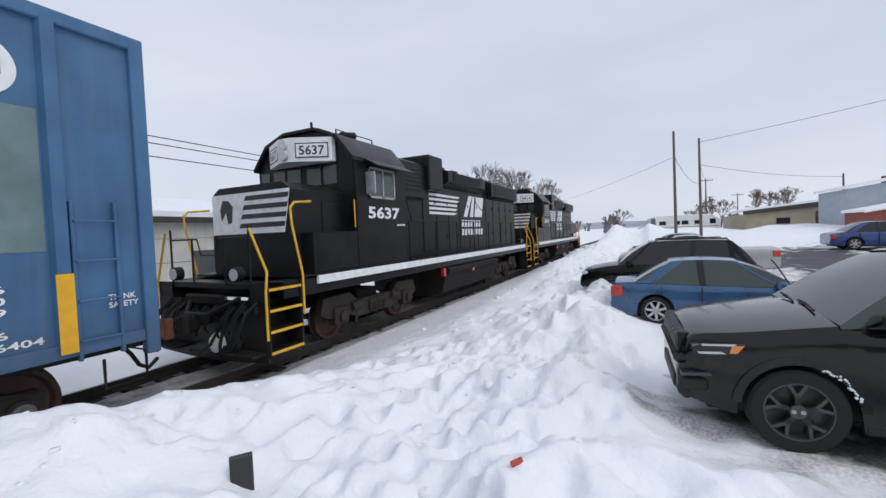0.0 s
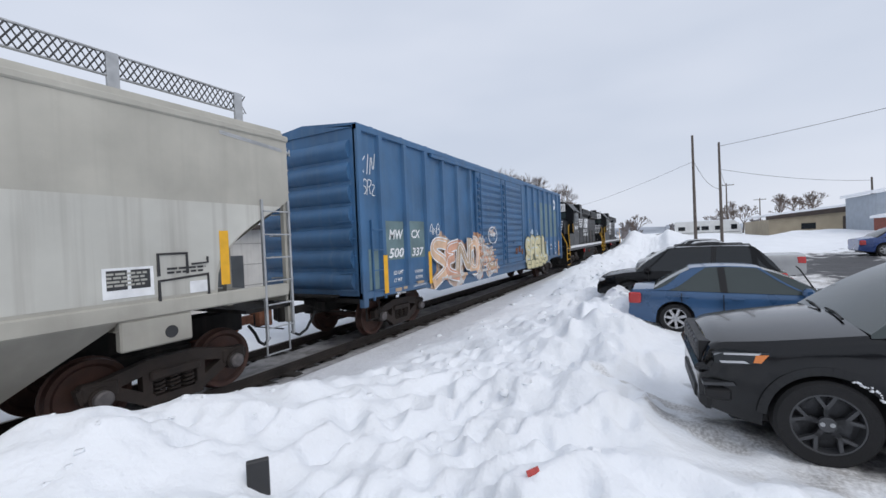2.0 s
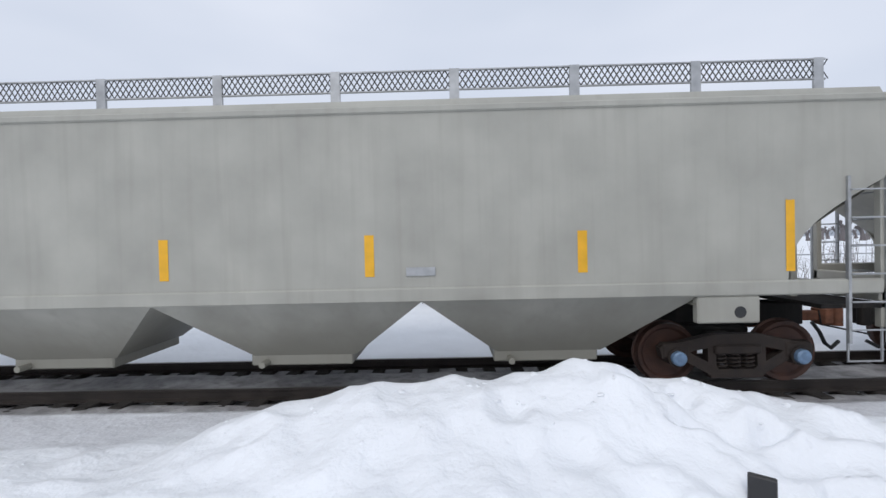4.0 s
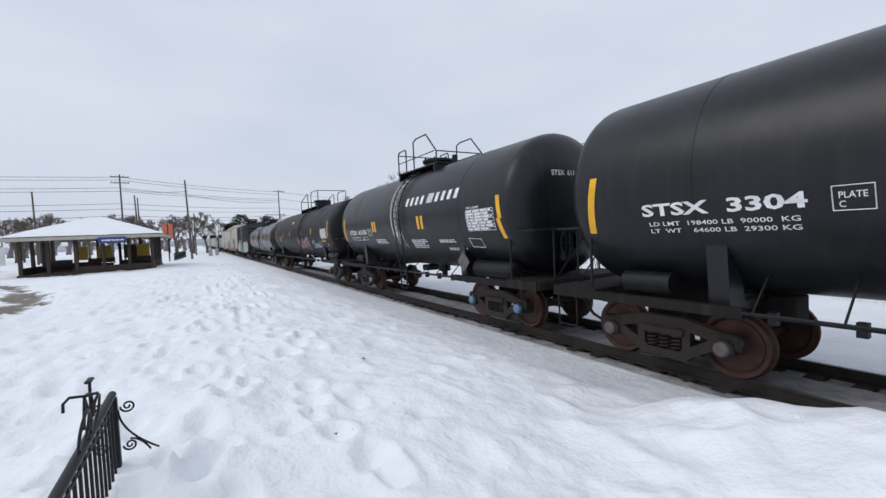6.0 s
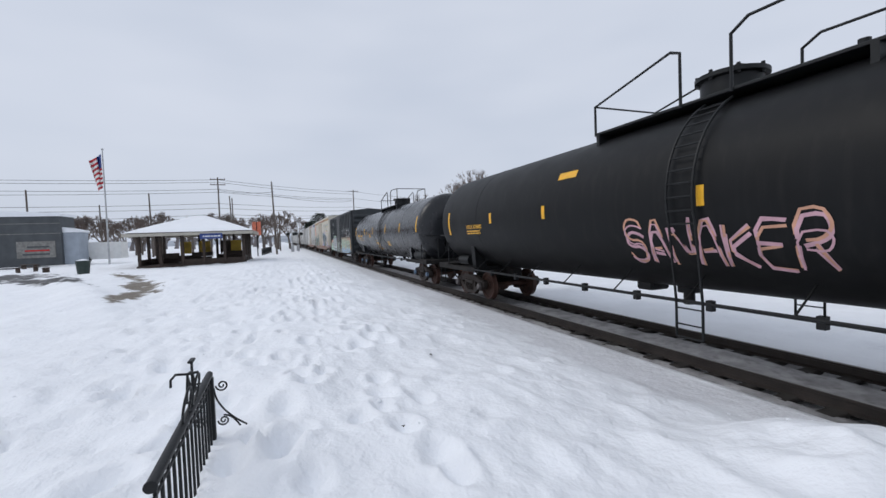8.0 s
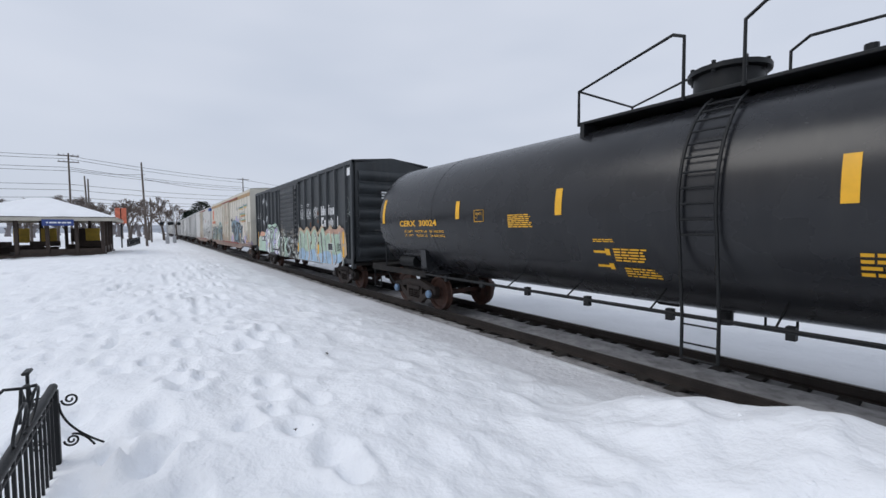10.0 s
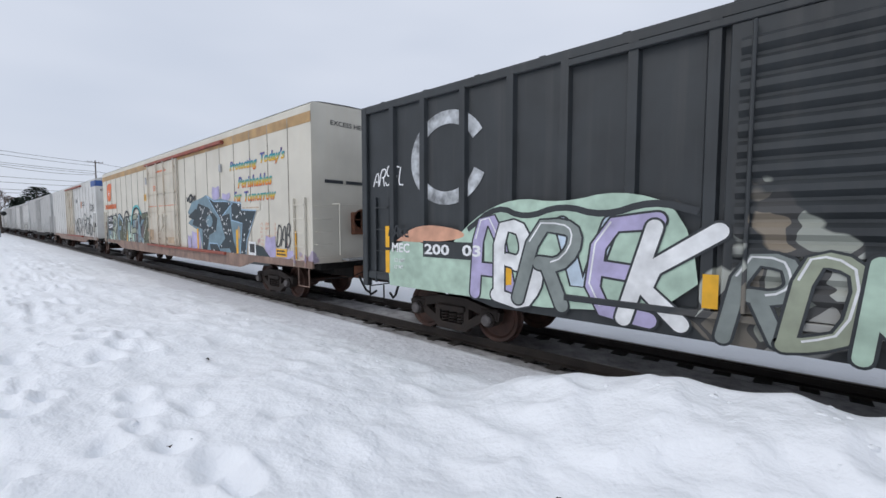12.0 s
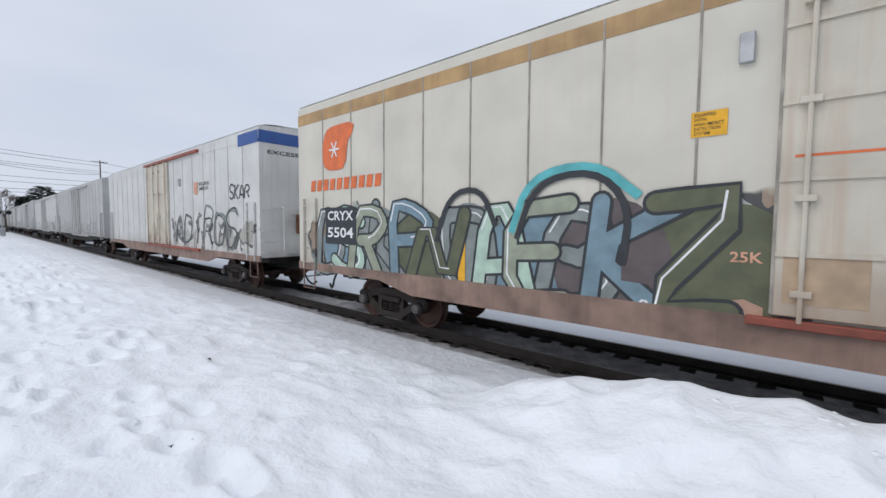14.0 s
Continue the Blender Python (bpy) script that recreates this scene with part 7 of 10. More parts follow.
# locomotives
def bogie(car, x):
    """A two-axle locomotive truck with its cast frame, journal boxes and brake cylinders."""
    t = part("truck", Shape().box(-0.4, 0.4, -0.9, 0.9, 0.55, 0.95, 0.04), UNDER, car, at=pose(x, 0, 0))
    for s in (-1, 1):
        f = Shape().prism([(-1.95, 0.62), (-1.85, 0.95), (-1.0, 0.98), (-0.75, 0.78), (0.75, 0.78), (1.0, 0.98), (1.85, 0.95), (1.95, 0.62), (1.7, 0.5), (1.05, 0.5), (0.7, 0.38), (-0.7, 0.38), (-1.05, 0.5), (-1.7, 0.5)], "y", s * 1.05 - 0.09, s * 1.05 + 0.09)
        for e in (-1, 1):
            f.box(e * 1.37 - 0.22, e * 1.37 + 0.22, s * 1.12 - 0.12, s * 1.12 + 0.12, 0.34, 0.72, 0.04)
            f.cyl((e * 1.37, s * 1.24, 0.52), (e * 1.37, s * 1.30, 0.52), 0.13, 16)
            f.cyl((e * 0.62, s * 1.15, 0.70), (e * 0.98, s * 1.15, 0.64), 0.10, 12)
            f.tube([(e * 0.72, s * 1.12, 0.75), (e * 0.80, s * 1.12, 0.25)], 0.035, 6)
        f.box(-0.32, 0.32, s * 1.12 - 0.1, s * 1.12 + 0.1, 0.42, 0.72, 0.03)
        part("side_frame", f, TRUCKM, t)
        sp = Shape()
        for cx in (-0.2, 0.0, 0.2):
            sp.tube([(cx + 0.07 * math.cos(a), s * 1.2 + 0.07 * math.sin(a), 0.40 + 0.25 * a / 25.1) for a in np.linspace(0, 25.1, 29)], 0.016, 5)
        part("spring", sp, TRUCKM, t)
    for e in (-1.54, 1.54):
        WHEELSETS.append((part("wheelset", WHEELSET, WHEELM, t), e))


def locomotive(mid, number, label):
    """A black road switcher, its short hood at -x: cab, hoods, walkways, steps, rails, tank and trucks."""
    car = thing("locomotive", label, "locomotive", "locomotives", at=pose(mid, TRACK_Y, 0))
    CARS.append((car, mid))
    W = 1.53
    part("underframe", Shape().box(-8.3, 8.3, -W + 0.03, W - 0.03, 1.18, 1.50, 0.02), BLACKP, car)
    for s in (-1, 1):
        part("white_sill_stripe", Shape().box(-7.5, 7.5, s * W - 0.035, s * W + 0.035, 1.36, 1.52, 0.01), WHITE, car)
        part("walkway", Shape().box(-7.9, 7.9, min(s * 0.95, s * W), max(s * 0.95, s * W), 1.52, 1.56), BLACKP, car)
    # short hood with sloped top edges; its front carries the striped band
    nose = [(-1.16, 1.5), (-1.16, 3.2), (-0.92, 3.36), (0.92, 3.36), (1.16, 3.2), (1.16, 1.5)]
    n = part("short_hood", Shape().prism(nose, "x", -7.7, -6.1), BLACKP, car)
    part("white_nose_panel", Shape().prism([(-1.13, 3.22), (-0.95, 2.38), (1.15, 2.38), (1.15, 3.22)], "x", -7.708, -7.7), WHITE, n)
    for k in range(4):
        z = 2.50 + k * 0.185
        part("black_nose_stripe", Shape().prism([(-0.96 - 0.04 * k, z), (0.33 - 0.06 * k, z), (0.27 - 0.06 * k, z + 0.095), (-0.985 - 0.04 * k, z + 0.095)], "x", -7.712, -7.708), BLACKL, n)
    part("dark_emblem", Shape().prism([(0.55, 2.62), (0.66, 2.6), (0.72, 2.85), (0.86, 2.66), (0.9, 2.9), (0.8, 3.1), (0.62, 3.08), (0.5, 2.95)], "x", -7.713, -7.708), BLACKL, n, "plain dark emblem on the nose")
    part("hood_hatch", Shape().box(-7.5, -6.6, -0.6, 0.6, 3.36, 3.39, 0.01), BLACKP, n)
    part("nose_door", Shape().box(-6.9, -6.3, -1.18, -1.16, 1.7, 3.0, 0.008), BLACKP, n)
    # cab
    cabp = [(-1.5, 1.5), (-1.5, 3.96), (-1.05, 4.45), (-0.45, 4.68), (0.45, 4.68), (1.05, 4.45), (1.5, 3.96), (1.5, 1.5)]
    cab = part("cab", Shape().prism(cabp, "x", -6.15, -4.1), BLACKP, car)
    part("cab_roof", Shape().prism([(-1.54, 3.92), (-1.07, 4.46), (-0.46, 4.70), (0.46, 4.70), (1.07, 4.46), (1.54, 3.92), (1.54, 4.0), (1.1, 4.53), (0.47, 4.76), (-0.47, 4.76), (-1.1, 4.53), (-1.54, 4.0)], "x", -6.28, -4.05), BLACKP, cab)
    # lamp housing across the cab's brow, its two faces swept back
    brow = [(-6.12, -0.97), (-6.27, -0.97), (-6.72, -0.17), (-6.72, 0.17), (-6.27, 0.97), (-6.12, 0.97)]
    part("number_board", Shape().prism(brow, "z", 3.95, 4.48), WHITE, cab, "white swept panel with number boards and headlamps")
    for q in (-1, 1):
        c0, c1 = Vector((-6.70, q * 0.19, 0)), Vector((-6.29, q * 0.94, 0))
        out = Vector((-0.89, q * 0.46, 0)).normalized()
        at = lambda u, z, lift: tuple(c0.lerp(c1, u) + out * (0.012 + lift) + Vector((0, 0, z)))
        sq = lambda u0, u1, z0, z1, lift: Shape().add([at(u0, z0, lift), at(u1, z0, lift), at(u1, z1, lift), at(u0, z1, lift)], [(0, 1, 2, 3)])
        part("number_panel", sq(0.10, 0.96, 4.03, 4.36, 0.002), BLACKL, cab)
        part("number_face", sq(0.13, 0.93, 4.055, 4.335, 0.005), WHITE, cab)
        text(car, number, 0.2, 0.86, 4.09, 4.30, (lambda u, z: at(u, z, 0.009)) if q < 0 else (lambda u, z: at(1.06 - u, z, 0.009)), BLACKL, 0.02, "number")
    for z in (4.34, 4.10):
        part("headlight", Shape().lathe([(-0.02, 0.125), (-0.08, 0.115), (-0.085, 0.09), (-0.06, 0.0)], (-6.71, 0, z), "x", 18), LENS, cab)
    for s in (-1, 1):
        y = s * 1.5
        part("side_window", Shape().box(-5.66, -4.66, min(y, y + s * 0.015), max(y, y + s * 0.015), 3.16, 3.80), SKYGLASS, cab)
        fr = Shape()
        for xa, xb, za, zb in ((-5.70, -4.62, 3.79, 3.84), (-5.70, -4.62, 3.12, 3.17), (-5.70, -5.65, 3.12, 3.84), (-4.67, -4.62, 3.12, 3.84), (-5.16, -5.11, 3.12, 3.84)):
            fr.box(xa, xb, min(y, y + s * 0.03), max(y, y + s * 0.03), za, zb)
        part("window_frame", fr, GALV, cab)
        part("sunshade", Shape().prism([(s * 1.5, 3.97), (s * 1.86, 3.80), (s * 1.86, 3.83), (s * 1.5, 4.02)], "x", -5.85, -4.2), BLACKP, cab)
        part("front_window", Shape().box(-6.165, -6.15, min(s * 0.10, s * 0.52), max(s * 0.10, s * 0.52), 3.46, 3.88), SKYGLASS, cab)
        part("front_window", Shape().box(-6.165, -6.15, min(s * 0.60, s * 0.98), max(s * 0.60, s * 0.98), 3.46, 3.88), SKYGLASS, cab)
        part("door_window", Shape().box(-6.165, -6.15, min(s * 1.12, s * 1.40), max(s * 1.12, s * 1.40), 3.1, 3.88), SKYGLASS, cab)
        part("mirror", Shape().box(-5.80, -5.76, min(y, y + s * 0.26), max(y, y + s * 0.26), 3.2, 3.7, 0.01), GALV, cab)
        part("battery_box", Shape().box(-7.5, -4.12, min(s * 0.98, s * 1.49), max(s * 0.98, s * 1.49), 1.55, 2.36, 0.02), BLACKP, car)
        part("cab_grab_iron", Shape().tube([(-6.2, s * 1.47, 2.45), (-6.2, s * 1.47, 3.05)], 0.016, 6), YRAIL, cab)
    part("cab_door", Shape().box(-6.17, -6.15, -1.44, -1.04, 2.36, 3.94), BLACKP, cab)
    hn = Shape()
    for q, (ya, l) in enumerate(((-0.2, 0.5), (0.0, 0.65), (0.2, 0.5))):
        hn.cyl((-5.0, ya, 4.90), (-5.0 + l, ya, 4.92), 0.05, 10, 0.12)
    hn.box(-5.15, -4.9, -0.3, 0.3, 4.75, 4.86)
    part("air_horn", hn, BLACKM, cab)
    part("antenna", Shape().box(-6.0, -5.5, -0.35, 0.35, 4.76, 4.83, 0.03).cyl((-6.15, -0.3, 4.70), (-6.15, -0.3, 4.92), 0.03, 8), BLACKM, cab)
    part("roof_grab_iron", Shape().tube([(-5.9, -0.8, 4.64), (-5.9, -0.8, 4.74), (-4.5, -0.8, 4.74), (-4.5, -0.8, 4.64)], 0.018, 6), BLACKM, cab)
    text(car, number, -5.75, -4.42, 2.64, 2.93, flat_side(-1.507), WHITE, 0.03, "number")
    bars(car, -4.55, -4.15, 2.46, 2.53, 1, flat_side(-1.507), WHITE, 3)
    # electrical cabinet and long hood
    part("air_filter_box", Shape().box(-4.1, -2.2, -1.12, 1.12, 3.3, 4.38, 0.05), BLACKP, car)
    part("inertial_filter", Shape().box(-2.25, -1.3, -1.28, 1.28, 3.6, 4.68, 0.04), BLACKP, car)
    hood = [(-0.95, 1.5), (-0.95, 4.02), (-0.62, 4.42), (0.62, 4.42), (0.95, 4.02), (0.95, 1.5)]
    lh = part("long_hood", Shape().prism(hood, "x", -4.1, 7.75), BLACKP, car)
    part("dynamic_brake_blister", Shape().prism([(-0.95, 3.78), (-1.28, 3.98), (-1.28, 4.32), (-0.7, 4.52), (0.7, 4.52), (1.28, 4.32), (1.28, 3.98), (0.95, 3.78)], "x", -0.9, 2.6), BLACKP, lh)
    part("radiator_section", Shape().prism([(-0.95, 3.66), (-1.2, 3.8), (-1.2, 4.34), (-0.7, 4.54), (0.7, 4.54), (1.2, 4.34), (1.2, 3.8), (0.95, 3.66)], "x", 3.6, 7.5), BLACKP, lh)
    for s in (-1, 1):
        for xa, xb, za, zb, y in ((-0.5, 2.1, 4.02, 4.30, 1.285), (3.9, 7.2, 3.86, 4.30, 1.205), (-3.9, -2.5, 3.5, 4.2, 1.125)):
            gr = Shape().box(xa, xb, min(s * y, s * (y + 0.01)), max(s * y, s * (y + 0.01)), za, zb)
            for k in range(6):
                z = za + (zb - za) * (k + 0.5) / 6
                gr.box(xa, xb, min(s * y, s * (y + 0.03)), max(s * y, s * (y + 0.03)), z - 0.008, z + 0.008)
            part("intake_grille", gr, BLACKM, lh)
    for x in (0.3, 1.5, 4.5, 5.6, 6.7):
        part("roof_fan", Shape().lathe([(0.0, 0.52), (0.16, 0.52), (0.18, 0.46), (0.14, 0.0)], (x, 0, 4.5), "z", 24), BLACKM, lh)
    for x in (-0.7, 3.1):
        part("exhaust_stack", Shape().box(x - 0.2, x + 0.2, -0.15, 0.15, 4.4, 4.72, 0.03), BLACKM, lh)
    for s in (-1, 1):
        y = s * 0.95
        for k in range(10):
            x = -1.75 + k * 0.93
            d = part("hood_door", Shape().box(x - 0.43, x + 0.43, min(y, y + s * 0.022), max(y, y + s * 0.022), 1.66, 3.62, 0.008), BLACKP, lh)
            for z in (2.1, 3.2):
                part("latch", Shape().box(x + 0.3, x + 0.36, min(y, y + s * 0.05), max(y, y + s * 0.05), z, z + 0.1), BLACKM, d)
    # white hood graphics: bars and blocks
    y = -0.985
    for k in range(5):
        part("white_stripe", Shape().prism([(-1.8, 2.88 + 0.15 * k), (0.15 + 0.08 * k, 2.88 + 0.15 * k), (0.35 + 0.08 * k, 2.96 + 0.15 * k), (-1.8, 2.96 + 0.15 * k)], "y", y - 0.004, y), WHITE, lh)
    for block in ([(0.95, 2.84), (1.3, 2.84), (1.85, 3.66), (1.5, 3.66)], [(1.55, 2.84), (1.9, 2.84), (2.1, 3.66), (1.9, 3.66)], [(2.05, 2.86), (2.85, 2.86), (2.95, 3.1), (2.2, 3.42)], [(2.2, 3.66), (2.3, 3.42), (2.95, 3.16), (3.1, 3.66)]):
        part("white_emblem", Shape().prism(block, "y", y - 0.004, y), WHITE, lh, "plain white block emblem")
    wordmark(lh, 0.75, 2.75, 2.46, 2.72, 7, flat_side(y - 0.004), WHITE, 0.15)
    wordmark(lh, 0.75, 2.98, 2.14, 2.38, 8, flat_side(y - 0.004), WHITE, 0.15)
    # walkway rails
    for s in (-1, 1):
        rl = Shape()
        yy = s * (W - 0.06)
        xs = [-3.9 + k * 1.55 for k in range(8)]
        for x in xs:
            rl.tube([(x, yy, 1.3), (x, yy, 2.62)], 0.021, 6)
        rl.tube([(-4.05, yy, 3.25), (-3.75, yy, 2.62), (7.5, yy, 2.62)], 0.021, 6)
        part("handrail", rl, BLACKM, car)
        for d in (-1, 1):
            x = d * 8.3
            steps = Shape()
            for k in range(4):
                z = 0.30 + k * 0.36
                steps.box(x - 0.36, x + 0.36, min(s * 1.15, s * W), max(s * 1.15, s * W), z, z + 0.03)
            part("step_well", steps.box(x - 0.38, x - 0.35, min(s * 1.1, s * W), max(s * 1.1, s * W), 0.25, 1.5).box(x + 0.35, x + 0.38, min(s * 1.1, s * W), max(s * 1.1, s * W), 0.25, 1.5).box(x - 0.36, x + 0.36, s * 1.12 - 0.01, s * 1.12 + 0.01, 0.3, 1.5), BLACKP, car)
            ed = Shape()
            for k in range(4):
                z = 0.30 + k * 0.36
                ed.box(x - 0.36, x + 0.36, s * W - 0.012, s * W + 0.012, z - 0.01, z + 0.035)
            part("step_edge", ed, YRAIL, car, "yellow step edge")
            part("step_handrail", Shape().tube([(x + d * 0.42, s * W, 0.55), (x + d * 0.42, s * W, 1.35), (x + d * 0.36, s * (W - 0.02), 1.7), (x + d * 0.40, s * (W - 0.35), 2.45)], 0.022, 8), YRAIL, car, "bent yellow handrail")
            part("step_handrail", Shape().tube([(x - d * 0.42, s * W, 0.85), (x - d * 0.42, s * W, 1.6), (x - d * 0.22, s * W, 2.5), (x - d * 0.20, s * W, 2.80), (x - d * 0.30, s * W, 2.9), (x - d * 0.75, s * (W - 0.04), 2.94)], 0.022, 8), YRAIL, car, "bent yellow handrail")
    for d in (-1, 1):
        e = d * 8.65
        part("end_platform", Shape().box(min(d * 7.4, e), max(d * 7.4, e), -1.15, 1.15, 1.38, 1.50, 0.02), BLACKP, car)
        part("pilot", Shape().prism([(-1.5, 0.16), (-1.5, 1.2), (1.5, 1.2), (1.5, 0.16), (0.6, 0.10), (-0.6, 0.10)], "x", min(e, e + d * 0.05), max(e, e + d * 0.05)), BLACKP, car)
        rl = Shape()
        for y in (-1.1, -0.45, 0.45, 1.1):
            rl.tube([(e, y, 1.45), (e, y, 2.5 if abs(y) > 1 else 2.3)], 0.02, 6)
        rl.tube([(e, -1.1, 2.3), (e, -0.3, 2.3)], 0.018, 6).tube([(e, 0.3, 2.3), (e, 1.1, 2.3)], 0.018, 6).tube([(e, -0.3, 2.3), (e, -0.2, 2.0), (e, 0.2, 2.0), (e, 0.3, 2.3)], 0.014, 6)
        part("end_railing", rl, BLACKM, car)
        part("ditch_light", Shape().cyl((e, -0.85, 1.66), (e + d * 0.14, -0.85, 1.66), 0.13, 16).cyl((e, 0.85, 1.66), (e + d * 0.14, 0.85, 1.66), 0.13, 16), BLACKM, car)
        part("ditch_lens", Shape().cyl((e + d * 0.14, -0.85, 1.66), (e + d * 0.15, -0.85, 1.66), 0.105, 16).cyl((e + d * 0.14, 0.85, 1.66), (e + d * 0.15, 0.85, 1.66), 0.105, 16), LENS, car)
        hs = Shape()
        for q, y in enumerate((-1.2, -1.0, -0.75, 0.7, 0.95, 1.2)):
            sag = 0.3 + 0.08 * (q % 3)
            hs.tube([(e + d * 0.06, y, 1.1), (e + d * 0.22, y + 0.04, 0.95), (e + d * 0.32, y + 0.1, 0.95 - sag), (e + d * 0.26, y + 0.2, 0.7 - sag), (e + d * 0.12, y + 0.26, 0.85 - sag)], 0.028, 8)
        hs.tube([(e + d * 0.08, -0.9, 1.25), (e + d * 0.35, -0.4, 0.98), (e + d * 0.4, 0.1, 1.0), (e + d * 0.1, 0.4, 1.2)], 0.04, 8)
        part("pilot_hose", hs, BLACKM, car)
        coupler(car, d * 8.55, d)
        bogie(car, d * 5.1)
    gear = Shape()
    for q in range(9):
        ya = -1.3 + 0.3 * q
        gear.tube([(-8.72, ya, 1.18), (-8.9, ya + 0.06, 1.02 - 0.05 * (q % 3)), (-8.96, ya + 0.16, 0.72), (-8.86, ya + 0.24, 0.56 + 0.06 * (q % 2))], 0.022, 7)
        gear.box(-8.78, -8.70, ya - 0.04, ya + 0.06, 0.98, 1.12, 0.015)
    part("air_hose_bank", gear, BLACKM, car, "bank of hanging black air hoses")
    part("footboard", Shape().box(-8.98, -8.70, -1.45, -0.55, 0.30, 0.34).box(-8.98, -8.70, 0.55, 1.45, 0.30, 0.34), UNDER, car)
    part("cable_bracket", Shape().box(-8.82, -8.70, -0.5, 0.5, 1.12, 1.3, 0.03), UNDER, car)
    part("pilot_snow", Shape().lathe([(-0.12, 0.02), (-0.06, 0.16), (0.03, 0.2), (0.1, 0.08), (0.12, 0.02)], (-8.74, -0.25, 0.42), "x", 12), SNOW, car, "clump of snow packed on the pilot")
    tank = part("fuel_tank", Shape().prism([(-1.35, 1.15), (-1.42, 0.9), (-1.30, 0.35), (-0.9, 0.2), (0.9, 0.2), (1.30, 0.35), (1.42, 0.9), (1.35, 1.15)], "x", -1.7, 3.3), UNDER, car)
    part("air_reservoir", Shape().cyl((-1.6, -1.38, 1.02), (3.2, -1.38, 1.02), 0.14, 14), UNDER, car)
    part("fuel_filler", Shape().box(0.4, 0.6, -1.5, -1.4, 0.85, 1.0).box(-2.0, -1.85, -1.52, -1.42, 0.9, 1.15), REDL, car)
    return car


locomotive(70.45, "5637", "black diesel locomotive with white nose stripes and yellow handrails")
locomotive(88.6, "3414", "black diesel locomotive with white nose stripes, leading the train")


# ---- parked vehicles ----
JEEPP = mat("black_car_paint", (0.004, 0.0044, 0.0055), 0.14, var=0.2, scale=2, bump=0.0, coat=0.25, spec=0.35)
SEDANP = mat("blue_car_paint", (0.032, 0.092, 0.200), 0.3, 0.3, var=0.12, scale=2, bump=0.0, coat=0.8)
SUVP = mat("dark_grey_car_paint", (0.004, 0.0042, 0.005), 0.2, 0.0, var=0.2, scale=2, bump=0.0, coat=0.1, spec=0.25)
SILVERP = mat("silver_car_paint", (0.36, 0.36, 0.36), 0.35, 0.5, var=0.12, scale=2, bump=0.0, coat=0.6)
NAVYP = mat("navy_car_paint", (0.020, 0.055, 0.200), 0.3, 0.2, var=0.12, scale=2, bump=0.0, coat=0.8)
WHITEC = mat("white_vehicle_paint", (0.70, 0.70, 0.68), 0.35, var=0.08, scale=2, bump=0.0, coat=0.4)
TYRE = mat("tyre_rubber", (0.010, 0.010, 0.011), 0.8, var=0.25, scale=6, bump=0.3)
RIMD = mat("dark_alloy", (0.075, 0.077, 0.082), 0.35, 0.4, var=0.15, scale=5)
RIMS = mat("silver_alloy", (0.50, 0.50, 0.51), 0.45, 0.3, var=0.15, scale=5)
TRIM = mat("black_plastic_trim", (0.007, 0.007, 0.008), 0.55, var=0.2, scale=8, bump=0.1)
SALT = mat("road_salt_grime", (0.22, 0.215, 0.20), 0.8, var=0.3, scale=4)


def car_wheel(parent, x, y, r, w, out, rim, spokes, split):
    """Tyre and spoked rim; out is the side that shows."""
    wh = part("wheel", Shape().lathe([(u * out * w, v * r) for u, v in ((-0.5, 0.70), (-0.5, 0.93), (-0.38, 1), (0.38, 1), (0.5, 0.93), (0.5, 0.70), (0.3, 0.66), (-0.3, 0.66))], (x, y, r), "y", 40), TYRE, parent)
    yo = y + out * w / 2
    rm = Shape().lathe([(yo - y - out * 0.09, r * 0.70), (yo - y - out * 0.005, r * 0.715), (yo - y - out * 0.005, r * 0.66), (yo - y - out * 0.09, r * 0.62)], (x, y, r), "y", 40)
    rm.cyl((x, yo - out * 0.05, r), (x, yo - out * 0.012, r), r * 0.17, 20)
    for k in range(spokes):
        for e in ((-1, 1) if split else (0,)):
            a0, a1 = 2 * math.pi * k / spokes + 0.3, 2 * math.pi * k / spokes + 0.3 + e * 0.27
            p0, p1 = (x + 0.12 * r * math.cos(a0), r + 0.12 * r * math.sin(a0)), (x + 0.68 * r * math.cos(a1), r + 0.68 * r * math.sin(a1))
            if split:
                fork = (x + 0.36 * r * math.cos(a0), r + 0.36 * r * math.sin(a0))
                rm.prism(_bar(p0, fork, r * 0.11), "y", yo - out * 0.06, yo - out * 0.018)
                p0 = fork
            rm.prism(_bar(p0, p1, r * (0.075 if split else 0.17)), "y", yo - out * 0.06, yo - out * 0.016)
    part("rim", rm, rim, wh)
    part("brake_disc", Shape().cyl((x, yo - out * 0.13, r), (x, yo - out * 0.10, r), r * 0.5, 24), GALV, wh)
    part("wheel_nut", Shape().cyl((x + 0.09 * r, yo - out * 0.02, r), (x + 0.09 * r, yo - out * 0.008, r), 0.02, 8).cyl((x - 0.09 * r, yo - out * 0.02, r), (x - 0.09 * r, yo - out * 0.008, r), 0.02, 8), GALV, wh)
    return wh


